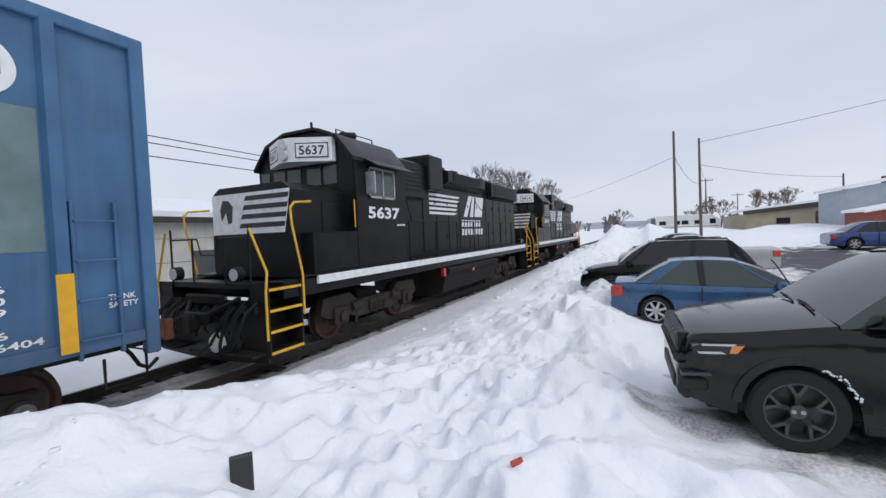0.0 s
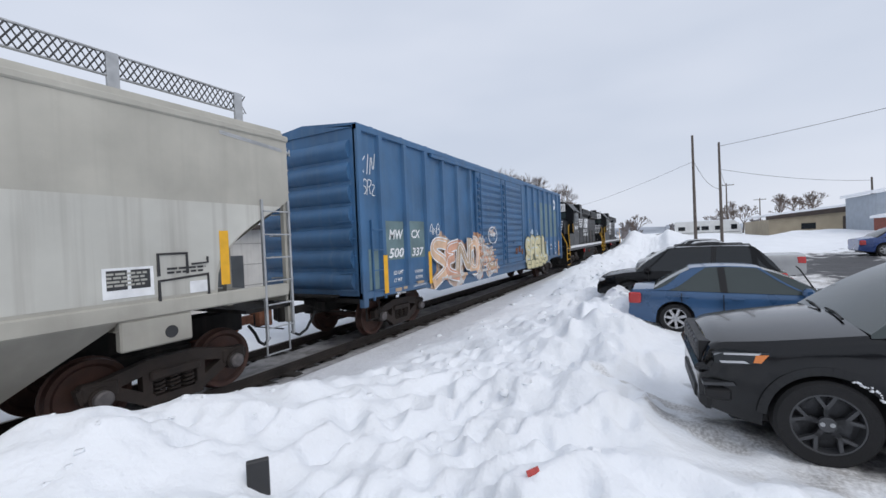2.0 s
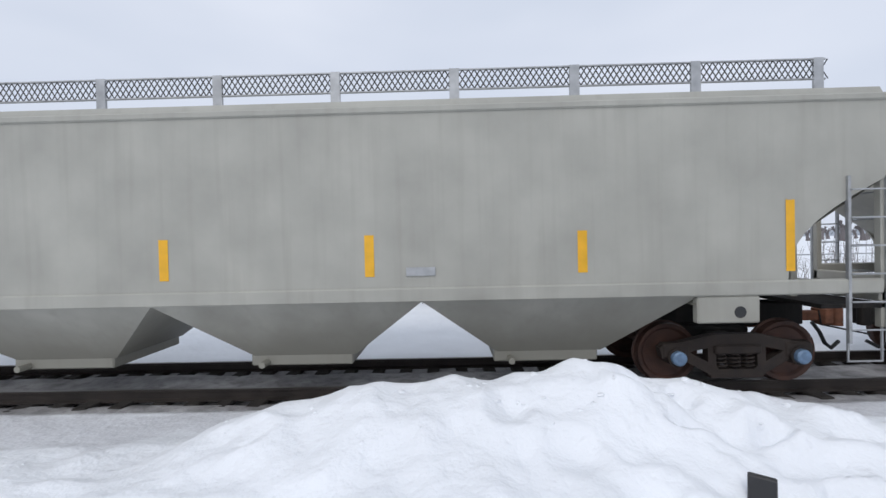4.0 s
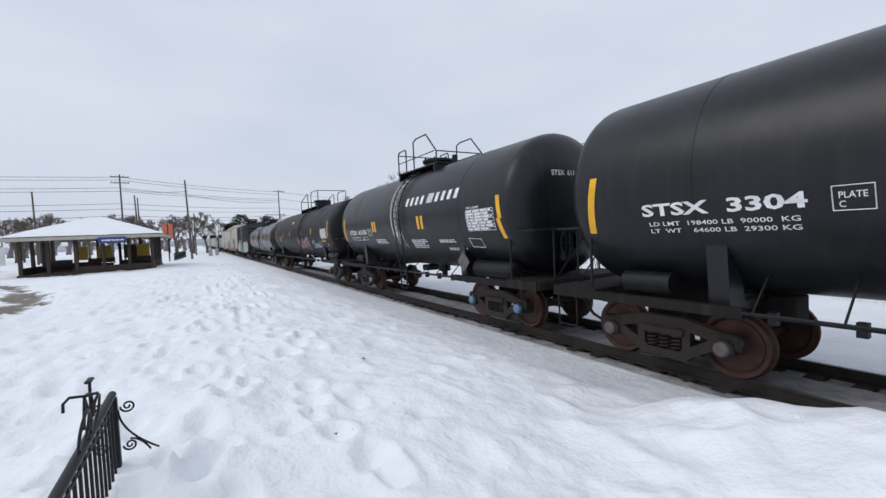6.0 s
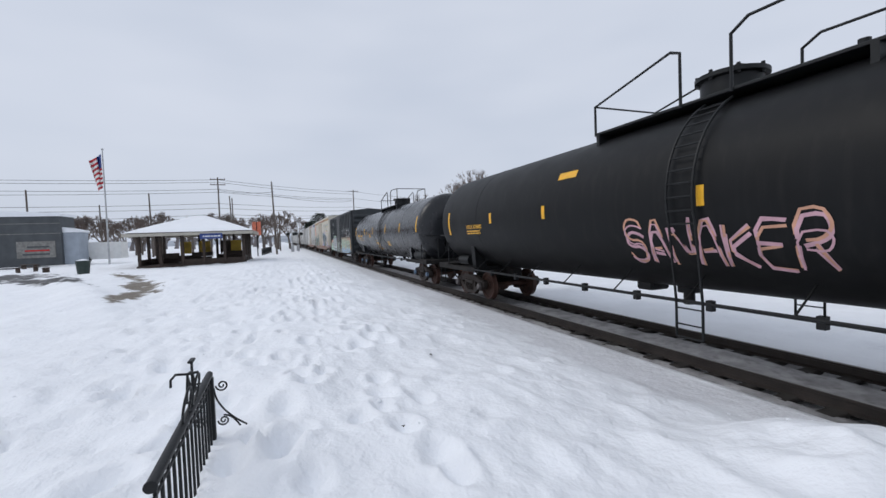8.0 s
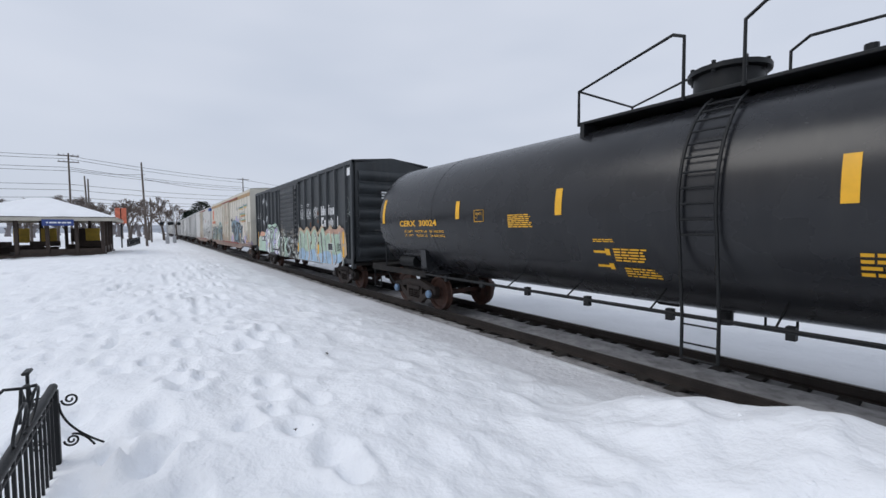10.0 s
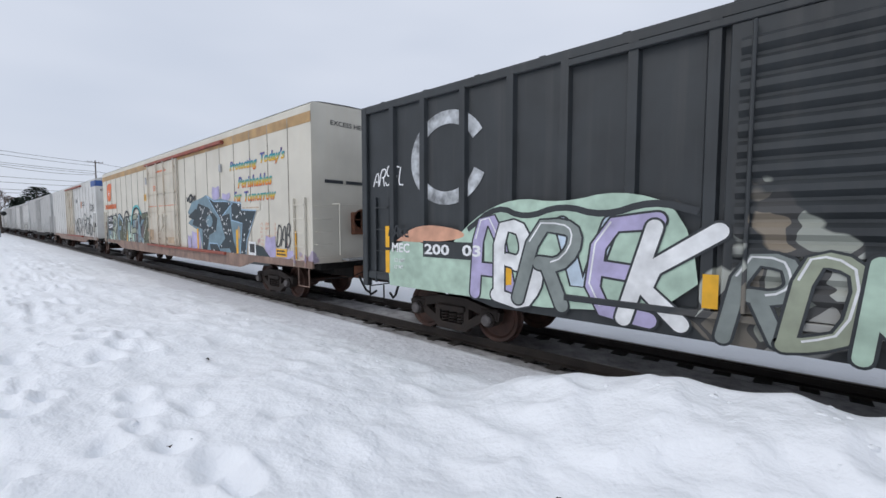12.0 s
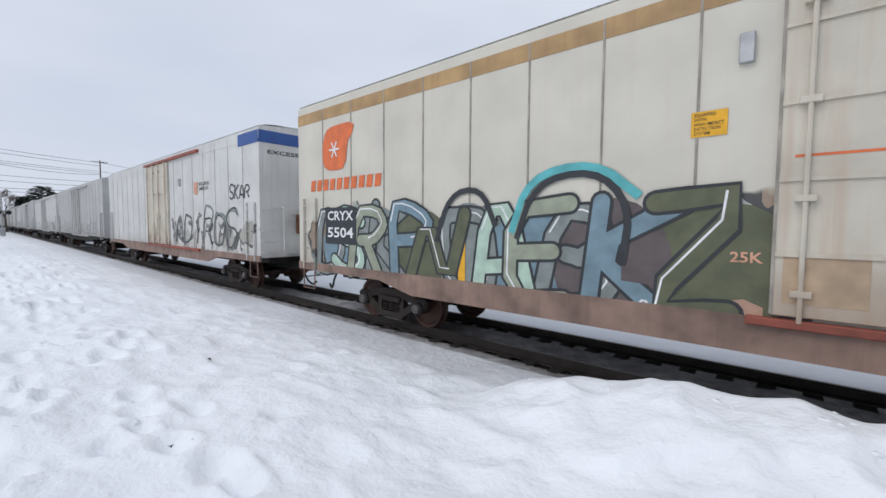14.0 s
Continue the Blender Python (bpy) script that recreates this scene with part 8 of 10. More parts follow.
def vehicle(label, category, at, L, W, paintm, shoulder, house, wheels, r, rim, spokes=5, split=True, clear=0.24, nose=0.22, tail=0.14, cladding=False, name="car"):
    """A car body swept along its length (front at +x): wheel arches, shoulder line, glazed house with pillars and roof."""
    car = thing(name, label, category, "parked cars", at=at)
    ra = r * 1.2
    xs = sorted(set([round(v, 4) for v in np.linspace(-L / 2, L / 2, 100)] + [round(c + ra * q, 4) for c in wheels for q in np.linspace(-1, 1, 25)]))
    sx, sz = zip(*shoulder)
    ztop = lambda x: float(np.interp(x, sx, sz))
    def zbot(x):
        z = clear + 0.12 * max(0, (abs(x) - (L / 2 - 0.7)) / 0.7) ** 1.5
        for c in wheels:
            if abs(x - c) < ra:
                z = max(z, r + math.sqrt(ra * ra - (x - c) ** 2))
        return z
    def half(x):
        f = max(0, (x - (L / 2 - 0.9)) / 0.9)
        b = max(0, (-x - (L / 2 - 0.8)) / 0.8)
        return W / 2 * (1 - nose * f ** 2.4 - tail * b ** 2.4)
    def section(x):
        w, zb, zt = half(x), zbot(x), ztop(x)
        side = []
        for t in (0, 0.12, 0.3, 0.5, 0.68, 0.82, 0.93, 1.0):
            z = zb + (zt - zb) * t
            q = (z - clear) / max(zt - clear, 0.05)
            side.append((w * (0.955 + 0.045 * math.sin(math.pi * min(1, 0.12 + q * 0.8))) - (0.05 * max(0, (q - 0.86) / 0.14) ** 2), z))
        top = [(side[-1][0] * f, zt + 0.055 * (1 - f * f)) for f in (0.93, 0.75, 0.5, 0.25, 0.0)]
        a = side + top
        return [(-y, z) for y, z in a] + [(y, z) for y, z in reversed(a[:-1])]
    secs = [section(x) for x in xs]
    n = len(secs[0])
    sh = Shape()
    for x, s in zip(xs, secs):
        sh.v += [(x, y, z) for y, z in s]
    sh.f += [(i * n + j, (i + 1) * n + j, (i + 1) * n + j + 1, i * n + j + 1) for i in range(len(xs) - 1) for j in range(n - 1)]
    sh.f += [tuple(range(n)), tuple(range((len(xs) - 1) * n, len(xs) * n))[::-1]]
    body = part("body", sh, paintm, car)
    part("underbody", Shape().box(-L / 2 + 0.25, L / 2 - 0.25, -W / 2 + 0.24, W / 2 - 0.24, clear - 0.02, min(ztop(0), 0.85), 0.03), TRIM, car)
    xA, xB, xC, xD, zr = house
    hx = np.linspace(xA, xD, 40)
    def roofz(x):
        z0 = ztop(x) + 0.01
        if x > xB:
            t = (xA - x) / (xA - xB)
        elif x < xC:
            t = (x - xD) / (xC - xD)
        else:
            t = 1
            return zr + 0.03 * (1 - ((x - (xB + xC) / 2) / ((xB - xC) / 2)) ** 2)
        t = 0.6 * t + 0.4 * math.sin(t * math.pi / 2)
        return z0 + (zr - z0) * t
    def gh(x, t, out=0.0):
        zb, zt2 = ztop(x) - 0.02, roofz(x)
        z = zb + (zt2 - zb) * t
        k = (z - zb) / max(zr - zb, 0.1)
        return ((half(x) * 0.945 - 0.19 * k * (W / 1.9) + out), z)
    g = Shape()
    m = 8
    for x in hx:
        row = [gh(x, j / m) for j in range(m + 1)]
        zt2 = row[-1][1]
        ye = row[-1][0]
        top = [(ye * f, zt2 + 0.035 * (1 - f * f)) for f in (0.9, 0.6, 0.3, 0.0)]
        a = row + top
        g.v += [(x, -y, z) for y, z in a] + [(x, y, z) for y, z in reversed(a[:-1])]
    k = len(g.v) // len(hx)
    g.f += [(i * k + j, (i + 1) * k + j, (i + 1) * k + j + 1, i * k + j + 1) for i in range(len(hx) - 1) for j in range(k - 1)]
    # jeep and blue cars get the base with sky reflection painted in
    part("glazing", g, SKYGLASS if label.startswith(("glossy", "blue")) else GLASS, car, "tinted window glass")
    rf = Shape()
    def roofpt(u, v):
        x = xB + 0.06 + (xC - xB - 0.12) * u
        ye, zt2 = gh(x, 1)
        f = v * 2 - 1
        e = abs(f)
        return (x, f * (ye + 0.012), zt2 + 0.035 * (1 - f * f) + 0.012 - 0.05 * max(0, (e - 0.93) / 0.07))
    rf.sheet(roofpt, 30, 24)
    part("roof", rf, paintm, car)
    mid = (xB * 0.45 + xC * 0.55)
    for s in (-1, 1):
        def strip(x0, x1, w0, nm):
            st = Shape()
            st.sheet(lambda u, v: (lambda x: (lambda p: (x, s * (p[0] + 0.009), p[1]))(gh(min(max(x, xD), xA), u)))(x0 + (x1 - x0) * u + (v - 0.5) * w0), 10, 2)
            part(nm, st, paintm if nm != "centre_pillar" else TRIM, car)
        strip(xA - 0.10, xB + 0.03, 0.10, "front_pillar")
        strip(mid + 0.04, mid, 0.13, "centre_pillar")
        strip(xD + 0.06, xC + 0.02, 0.22 if house[4] > 1.55 else 0.46, "rear_pillar")
        if house[4] > 1.55:
            strip(mid - 0.95, mid - 0.90, 0.13, "quarter_pillar")
        yb = lambda x, z: s * (half(x) * 1.0 + 0.004)
        seam = Shape()
        for x in (xA - 0.35, mid + 0.02, xD + 0.55):
            seam.box(x - 0.006, x + 0.006, min(yb(x, 0) - 0.05, yb(x, 0) + 0.001 * s), max(yb(x, 0) - 0.05, yb(x, 0) + 0.001 * s), max(clear + 0.14, zbot(x) + 0.02), ztop(x) - 0.06)
        part("door_seam", seam, TRIM, car)
        for x in (mid + 0.28, mid - 0.72):
            part("door_handle", Shape().box(x - 0.11, x + 0.11, min(yb(x, 0), yb(x, 0) + s * 0.03), max(yb(x, 0), yb(x, 0) + s * 0.03), ztop(x) - 0.17, ztop(x) - 0.13, 0.01), paintm, car)
        part("mirror", Shape().box(xA - 0.42, xA - 0.24, min(s * W * 0.49, s * (W * 0.49 + 0.2)), max(s * W * 0.49, s * (W * 0.49 + 0.2)), ztop(xA) + 0.0, ztop(xA) + 0.17, 0.05), paintm if paintm != JEEPP else TRIM, car)
        part("sill", Shape().box(wheels[1] + ra, wheels[0] - ra, s * W * 0.475 - 0.03, s * W * 0.475 + 0.03, clear - 0.04, clear + 0.08, 0.02), TRIM, car)
        part("tail_light", Shape().box(-L / 2 + 0.0, -L / 2 + 0.26, s * half(-L / 2 + 0.12) - 0.09, s * half(-L / 2 + 0.12) + 0.012, ztop(-L / 2 + 0.1) - 0.30, ztop(-L / 2 + 0.1) - 0.05, 0.03), REDL, car)
        for c in wheels:
            car_wheel(car, c, s * (W / 2 - 0.125), r, 0.23, s, rim, spokes, split)
            if cladding:
                arch = Shape()
                pts = [(c + ra * 1.03 * math.cos(a), r + ra * 1.03 * math.sin(a)) for a in np.linspace(0.1, math.pi - 0.1, 20)]
                for p, q in zip(pts, pts[1:]):
                    arch.prism(_bar(p, q, 0.075), "y", s * W * 0.488 - 0.02, s * W * 0.488 + 0.02)
                part("arch_trim", arch, paintm, car)
    part("front_bumper", Shape().box(L / 2 - 0.16, L / 2 - 0.0, -half(L / 2 - 0.2) * 0.94, half(L / 2 - 0.2) * 0.94, clear + 0.06, clear + 0.26, 0.06), TRIM, car)
    part("rear_bumper", Shape().box(-L / 2 - 0.02, -L / 2 + 0.2, -half(-L / 2 + 0.2) * 0.95, half(-L / 2 + 0.2) * 0.95, clear + 0.08, clear + 0.34, 0.06), paintm, car)
    wp = Shape()
    for y in (-0.1, 0.45):
        p = [(xA + 0.03, y, ztop(xA) + 0.06), (xA - 0.01, y - 0.30, roofz(xA - 0.01) + 0.06), (xA - 0.03, y - 0.58, roofz(xA - 0.03) + 0.04)]
        wp.tube(p, 0.012, 6)
    part("wiper", wp, TRIM, car)
    return car


def on(x, y, rz, dz=0.0):
    return pose(x, y, ground_z(x, y) + dz, 0, 0, rz)


def jeep():
    j = vehicle("glossy black sport utility car with dark alloy wheels, parked on slush", "car", pose(5.77, -2.62, 0.08, 0, 0, 93), 4.82, 1.94, JEEPP,
                [(-2.41, 1.05), (-2.2, 1.17), (-0.6, 1.17), (0.75, 1.20), (1.15, 1.18), (1.6, 1.12), (2.0, 1.06), (2.2, 1.03), (2.32, 0.97), (2.38, 0.84), (2.41, 0.66)], (1.16, 0.24, -1.75, -2.2, 1.76), (1.47, -1.44), 0.385, RIMD, 5, True, 0.27, 0.25, 0.1, True)
    gx = 2.40
    part("grille_panel", Shape().prism([(-0.66, 0.80), (-0.64, 1.0), (0.64, 1.0), (0.66, 0.80)], "x", gx - 0.16, gx - 0.005), TRIM, j)
    for k in range(7):
        y = -0.54 + k * 0.18
        slot = part("grille_slot", Shape().box(gx - 0.02, gx + 0.012, y - 0.075, y + 0.075, 0.81, 0.985, 0.03), RIMD, j, "dark satin grille surround")
        part("slot_opening", Shape().box(gx + 0.008, gx + 0.016, y - 0.05, y + 0.05, 0.83, 0.965, 0.003), BLACKL, slot)
    for s in (-1, 1):
        lamp = part("headlight", Shape().prism([(1.86, 0.985), (2.20, 0.975), (2.30, 0.93), (2.30, 0.86), (2.12, 0.85), (1.93, 0.88)], "y", s * 0.80 - 0.12, s * 0.80 + 0.135), GLASS, j, "slim dark headlamp with a clear lens")
        part("lamp_strip", Shape().prism([(1.93, 0.975), (2.22, 0.962), (2.22, 0.945), (1.95, 0.955)], "y", s * 0.80 - 0.125, s * 0.80 + 0.14).prism([(2.02, 0.875), (2.24, 0.865), (2.26, 0.885), (2.06, 0.895)], "y", s * 0.80 - 0.125, s * 0.80 + 0.14), LENS, lamp)
        part("marker_light", Shape().prism([(1.87, 0.965), (1.97, 0.955), (1.99, 0.885), (1.93, 0.885)], "y", min(s * 0.8, s * 0.942), max(s * 0.8, s * 0.942)), AMBER, lamp)
        part("fog_light_recess", Shape().box(2.14, 2.37, min(s * 0.55, s * 0.875), max(s * 0.55, s * 0.875), 0.47, 0.60, 0.03), TRIM, j)
        part("bumper_trim", Shape().prism([(2.12, 0.635), (2.39, 0.615), (2.39, 0.645), (2.14, 0.665)], "y", min(s * 0.5, s * 0.885), max(s * 0.5, s * 0.885)), RIMD, j)
    part("lower_intake", Shape().box(2.30, 2.43, -0.55, 0.55, 0.36, 0.54, 0.03), TRIM, j)
    part("bumper_lip", Shape().box(2.24, 2.45, -0.78, 0.78, 0.70, 0.80, 0.04), JEEPP, j)
    crust = Shape()
    rc = random.Random(5)
    for a in np.linspace(0.35, 1.15, 20):
        q = 0.455 + rc.uniform(-0.02, 0.01)
        crust.lathe([(-0.02, 0.004), (-0.01, rc.uniform(0.006, 0.017)), (0.008, rc.uniform(0.006, 0.014)), (0.015, 0.004)], (1.47 + q * math.cos(math.pi - a), 0.965, 0.39 + q * math.sin(a)), "y", 7)
    part("snow_crust", crust, SNOW, j, "frozen snow crust on the wheel arch")
    part("windscreen_sticker", Shape().box(0.80, 0.83, 0.55, 0.65, 1.21, 1.25), LENS, j)


jeep()
sed = vehicle("blue four-door sedan with silver wheels, backed into snow", "sedan", pose(11.45, -1.43, -0.06, 0, 0, -90), 4.49, 1.76, SEDANP,
              [(-2.245, 0.82), (-2.15, 0.95), (-1.75, 0.98), (-0.6, 0.95), (0.9, 0.92), (1.5, 0.86), (1.95, 0.76), (2.15, 0.66), (2.245, 0.55)], (1.32, 0.25, -0.95, -1.72, 1.43), (1.4, -1.30), 0.325, RIMS, 7, False, 0.2, 0.2, 0.12, name="sedan_car")
part("raised_wiper", Shape().tube([(1.2, -0.5, 0.97), (0.95, -0.55, 1.40), (0.9, -0.52, 1.46)], 0.014, 6), TRIM, sed)
suv = vehicle("dark grey sport utility car with roof rails at the snowbank", "car", pose(14.75, -0.40, 0.02, 0, 0, 90), 4.78, 1.9, SUVP,
              [(-2.39, 0.98), (-2.2, 1.06), (-0.5, 1.06), (0.9, 1.05), (1.6, 0.98), (2.1, 0.88), (2.3, 0.78), (2.39, 0.6)], (1.25, 0.35, -1.7, -2.25, 1.68), (1.43, -1.36), 0.36, RIMD, 5, False, 0.25, 0.2, 0.1)
for s in (-1, 1):
    part("roof_rail", Shape().tube([(0.2, s * 0.66, 1.70), (0.15, s * 0.66, 1.765), (-1.6, s * 0.66, 1.765), (-1.65, s * 0.66, 1.70)], 0.02, 6), TRIM, suv)
    part("headlight", Shape().box(2.1, 2.33, min(s * 0.55, s * 0.84), max(s * 0.55, s * 0.84), 0.72, 0.82, 0.03), LENS, suv)
pick = vehicle("silver pickup truck with an open bed", "pickup", pose(20.2, -1.6, 0.05, 0, 0, 90), 5.6, 1.98, SILVERP,
               [(-2.8, 1.12), (-0.6, 1.12), (0.9, 1.12), (1.5, 1.1), (2.3, 1.04), (2.7, 0.92), (2.8, 0.7)], (1.2, 0.55, -0.35, -0.62, 1.66), (1.75, -1.55), 0.38, RIMS, 6, False, 0.36, 0.12, 0.03, name="pickup_truck")
far1 = vehicle("grey sedan dusted with snow, parked at the snowbank", "car", pose(25.5, -1.3, 0.26, 0, 0, 90), 4.6, 1.8, SILVERP,
               [(-2.3, 0.9), (-1.7, 1.0), (0.9, 0.95), (1.6, 0.88), (2.1, 0.75), (2.3, 0.6)], (1.2, 0.3, -0.9, -1.6, 1.44), (1.4, -1.3), 0.32, RIMS, 6, False, 0.2)
far2 = vehicle("dark blue sedan standing on the cleared car park", "car", pose(31.0, -11.4, 0.47, 0, 0, -90), 4.6, 1.8, NAVYP,
               [(-2.3, 0.88), (-1.7, 0.98), (0.9, 0.95), (1.6, 0.86), (2.1, 0.74), (2.3, 0.6)], (1.25, 0.3, -0.9, -1.65, 1.45), (1.4, -1.3), 0.33, RIMS, 6, False, 0.2)


# ---- motor home ----
def motor_home():
    m = thing("motor_home", "white boxy motor home with dark windows, half behind snow", "motor home", at=pose(81, -5.9, 0.5))
    part("body", Shape().prism([(-4.6, 0.5), (-4.6, 3.15), (3.6, 3.15), (4.3, 2.5), (4.6, 1.7), (4.6, 0.5)], "x", -1.2, 1.2), WHITEC, m, at=pose(0, 0, 0, 0, 0, 180))
    for y, w in ((3.6, 0.5), (1.3, 0.25), (0.3, 0.5), (-1.4, 0.35)):
        part("window", Shape().box(-1.24, -1.2, y - w, y + w, 1.7, 2.35, 0.01), GLASS, m)
    part("cab_window", Shape().box(-1.23, -1.2, -4.0, -3.2, 1.7, 2.5, 0.01), GLASS, m)
    part("stripe", Shape().box(-1.215, -1.2, -4.4, 4.5, 1.25, 1.35), SALT, m)
    part("roof_snow", Shape().box(-1.15, 1.15, -3.4, 4.5, 3.15, 3.28, 0.06), SNOW, m)
    for y in (-3.0, 2.6):
        part("wheel", Shape().cyl((-1.1, y, 0.42), (-0.8, y, 0.42), 0.42, 20), TYRE, m)


motor_home()

# ---- buildings ----
BEIGE = mat("beige_block_wall", (0.34, 0.29, 0.21), 0.8, var=0.12, scale=0.7, bump=0.3, bscale=12)
DARKB = mat("dark_brown_fascia", (0.055, 0.042, 0.036), 0.7, var=0.25, scale=2)
BRICK = mat("red_brick_wall", (0.24, 0.075, 0.055), 0.85, var=0.25, scale=4, bump=0.4, bscale=20)
SIDING = mat("grey_blue_siding", (0.33, 0.37, 0.42), 0.7, var=0.1, scale=1.5, bump=0.2, bscale=8)
STUCCO = mat("off_white_stucco", (0.60, 0.58, 0.54), 0.8, var=0.12, scale=1.2, bump=0.3, bscale=25, streak=(0.38, 0.35, 0.31), streaks=0.4)
WOODT = mat("white_window_trim", (0.72, 0.72, 0.70), 0.5, var=0.08, scale=4)
GREYW = mat("dark_grey_wall", (0.075, 0.082, 0.088), 0.75, var=0.2, scale=1.2, bump=0.2)


def window(parent, x, y0, y1, z0, z1, face):
    w = part("window", Shape().box(x - 0.05, x + 0.05, y0 - 0.12, y1 + 0.12, z0 - 0.12, z1 + 0.12, 0.01), WOODT, parent)
    part("pane", Shape().box(x + face * 0.05, x + face * 0.06, y0, y1, z0, z1) if face > 0 else Shape().box(x - 0.06, x - 0.05, y0, y1, z0, z1), GLASS, w)
    part("glazing_bar", Shape().box(x + face * 0.03 - 0.04, x + face * 0.03 + 0.04, y0, y1, (z0 + z1) / 2 - 0.03, (z0 + z1) / 2 + 0.03), WOODT, w)


def warehouse():
    b = thing("warehouse", "long beige block warehouse with dark fascia and snowy roof", "building", at=pose(72, -20, 0.4))
    part("wall", Shape().prism([(-9.5, 0), (-9.5, 4.2), (7.5, 2.9), (7.5, 0)], "x", 0, 20), BEIGE, b)
    part("fascia", Shape().prism([(-9.7, 4.1), (-9.7, 5.0), (7.8, 3.35), (7.8, 2.85)], "x", -0.3, -0.02), DARKB, b)
    part("roof_snow", Shape().prism([(-9.7, 5.0), (-9.7, 5.3), (7.8, 3.62), (7.8, 3.35)], "x", -0.3, 20), SNOW, b)
    part("garage_door", Shape().box(-0.06, 0.0, -4.3, -0.2, 0, 2.9), DARKB, b)
    part("door_panel", Shape().box(-0.09, -0.06, -4.0, -0.5, 2.0, 2.5), GREYW, b)
    part("window", Shape().box(-0.05, 0.0, 2.5, 4.0, 1.4, 2.2), GLASS, b)
    window(b, -0.02, -7.8, -6.8, 1.3, 2.5, -1)


def house():
    h = thing("house", "grey-blue sided house with snowy gable roof and red brick porch", "building", at=pose(52, -24.5, 0.8))
    part("wall", Shape().prism([(-9, 0), (-9, 3.8), (-3.5, 5.8), (6, 4.4), (6, 0)], "x", 5, 13), SIDING, h)
    part("roof_snow", Shape().prism([(-9.4, 3.8), (-3.5, 6.0), (6.4, 4.4), (6.4, 4.7), (-3.5, 6.4), (-9.4, 4.1)], "x", 4.7, 13.3), SNOW, h)
    part("brick_porch", Shape().prism([(-4, 0), (-4, 3.0), (2.0, 2.6), (6.2, 1.9), (6.2, 0)], "x", 0, 5), BRICK, h)
    part("porch_roof_snow", Shape().prism([(-4.3, 3.0), (2.0, 2.66), (6.5, 1.9), (6.5, 2.15), (2.0, 2.95), (-4.3, 3.25)], "x", -0.3, 5), SNOW, h)
    part("gutter", Shape().tube([(-0.3, -4.3, 2.98), (-0.3, 2.0, 2.62), (-0.3, 6.5, 1.88)], 0.06, 6), WOODT, h)
    window(h, -0.03, 2.3, 3.3, 0.7, 1.75, -1)
    window(h, -0.03, -2.2, -1.0, 0.8, 2.1, -1)
    window(h, 4.97, 1.0, 2.0, 3.2, 4.1, -1)
    part("chimney", Shape().box(8, 8.6, 1.5, 2.1, 4.5, 5.7, 0.03), BRICK, h)


def garage():
    g = thing("garage", "off-white stucco garage with a snow-covered roof behind the tracks", "building", at=pose(0.15, 16.0, -0.25))
    part("wall", Shape().box(0.0, 12.5, 0, 7, 0, 3.35, 0.02), STUCCO, g)
    part("eave", Shape().box(-0.4, 12.9, -0.45, 7.4, 3.3, 3.5, 0.02), DARKB, g)
    part("roof_snow", Shape().prism([(-0.45, 3.5), (-0.45, 3.7), (3.5, 4.6), (7.4, 3.7), (7.4, 3.5)], "x", -0.42, 12.92), SNOW, g)
    for x in (2.0, 6.2, 10.0):
        part("garage_door", Shape().box(x, x + 1.4, -0.04, 0.0, 0.0, 2.2), GREYW, g)
    for z in (0.9, 1.8, 2.7):
        part("wall_joint", Shape().box(0.0, 12.5, -0.012, 0.0, z - 0.01, z + 0.01), SALT, g)


def left_building():
    b = thing("shop_building", "dark grey shop building with a snowy flat roof and sign", "building", at=pose(-58, -29.5, 0.5))
    part("wall", Shape().box(-3.5, 0, -7, 6.8, 0, 5.4, 0.02), GREYW, b)
    part("roof_snow", Shape().prism([(-7.2, 5.4), (-7.2, 5.9), (0, 6.2), (7.0, 5.7), (7.0, 5.4)], "x", -3.7, 0.2), SNOW, b)
    part("sign_panel", Shape().box(0.0, 0.08, 3.0, 6.3, 0.9, 2.7, 0.01), SALT, b, "pale shop front panel with red lettering bars")
    for k, z in enumerate((1.2, 1.6, 2.0)):
        part("sign_bar", Shape().box(0.08, 0.10, 3.5 + 0.2 * k, 5.8, z, z + 0.18), REDL if k == 1 else GREYW, b)
    part("cladding_joint", Shape().box(0.0, 0.03, -7, 6.8, 3.5, 3.56).box(0.0, 0.03, -7, 6.8, 4.6, 4.66), SALT, b)
    part("shop_window", Shape().box(0.0, 0.06, -4.5, 1.5, 0.6, 2.6, 0.01), GLASS, b)
    part("annex", Shape().box(-3, -0.5, 6.8, 8.2, 0, 3.6, 0.02), SIDING, b)
    part("annex_roof", Shape().prism([(6.8, 3.6), (6.8, 4.2), (8.4, 3.8), (8.4, 3.6)], "x", -3, -0.4), SNOW, b)
    w = thing("storage_trailer", "plain white storage trailer in the snow", "trailer", at=pose(-62, -20.5, 0.5))
    part("body", Shape().box(-1.2, 1.2, -2.4, 2.4, 0.4, 2.4, 0.03), WHITEC, w)
    part("wheel", Shape().cyl((1.0, -1, 0.4), (1.2, -1, 0.4), 0.4, 16), TYRE, w)


warehouse()
house()
garage()
left_building()

# ---- shelter ----
BROWN = mat("dark_brown_timber", (0.050, 0.034, 0.026), 0.7, var=0.3, scale=3, bump=0.2)
FASCIA = mat("pale_fascia_board", (0.46, 0.43, 0.37), 0.7, var=0.1, scale=2)
SIGNB = mat("sign_blue", (0.03, 0.06, 0.22), 0.4, var=0.1, scale=3)
YBOARD = mat("notice_yellow", (0.62, 0.42, 0.06), 0.6, var=0.2, scale=3)


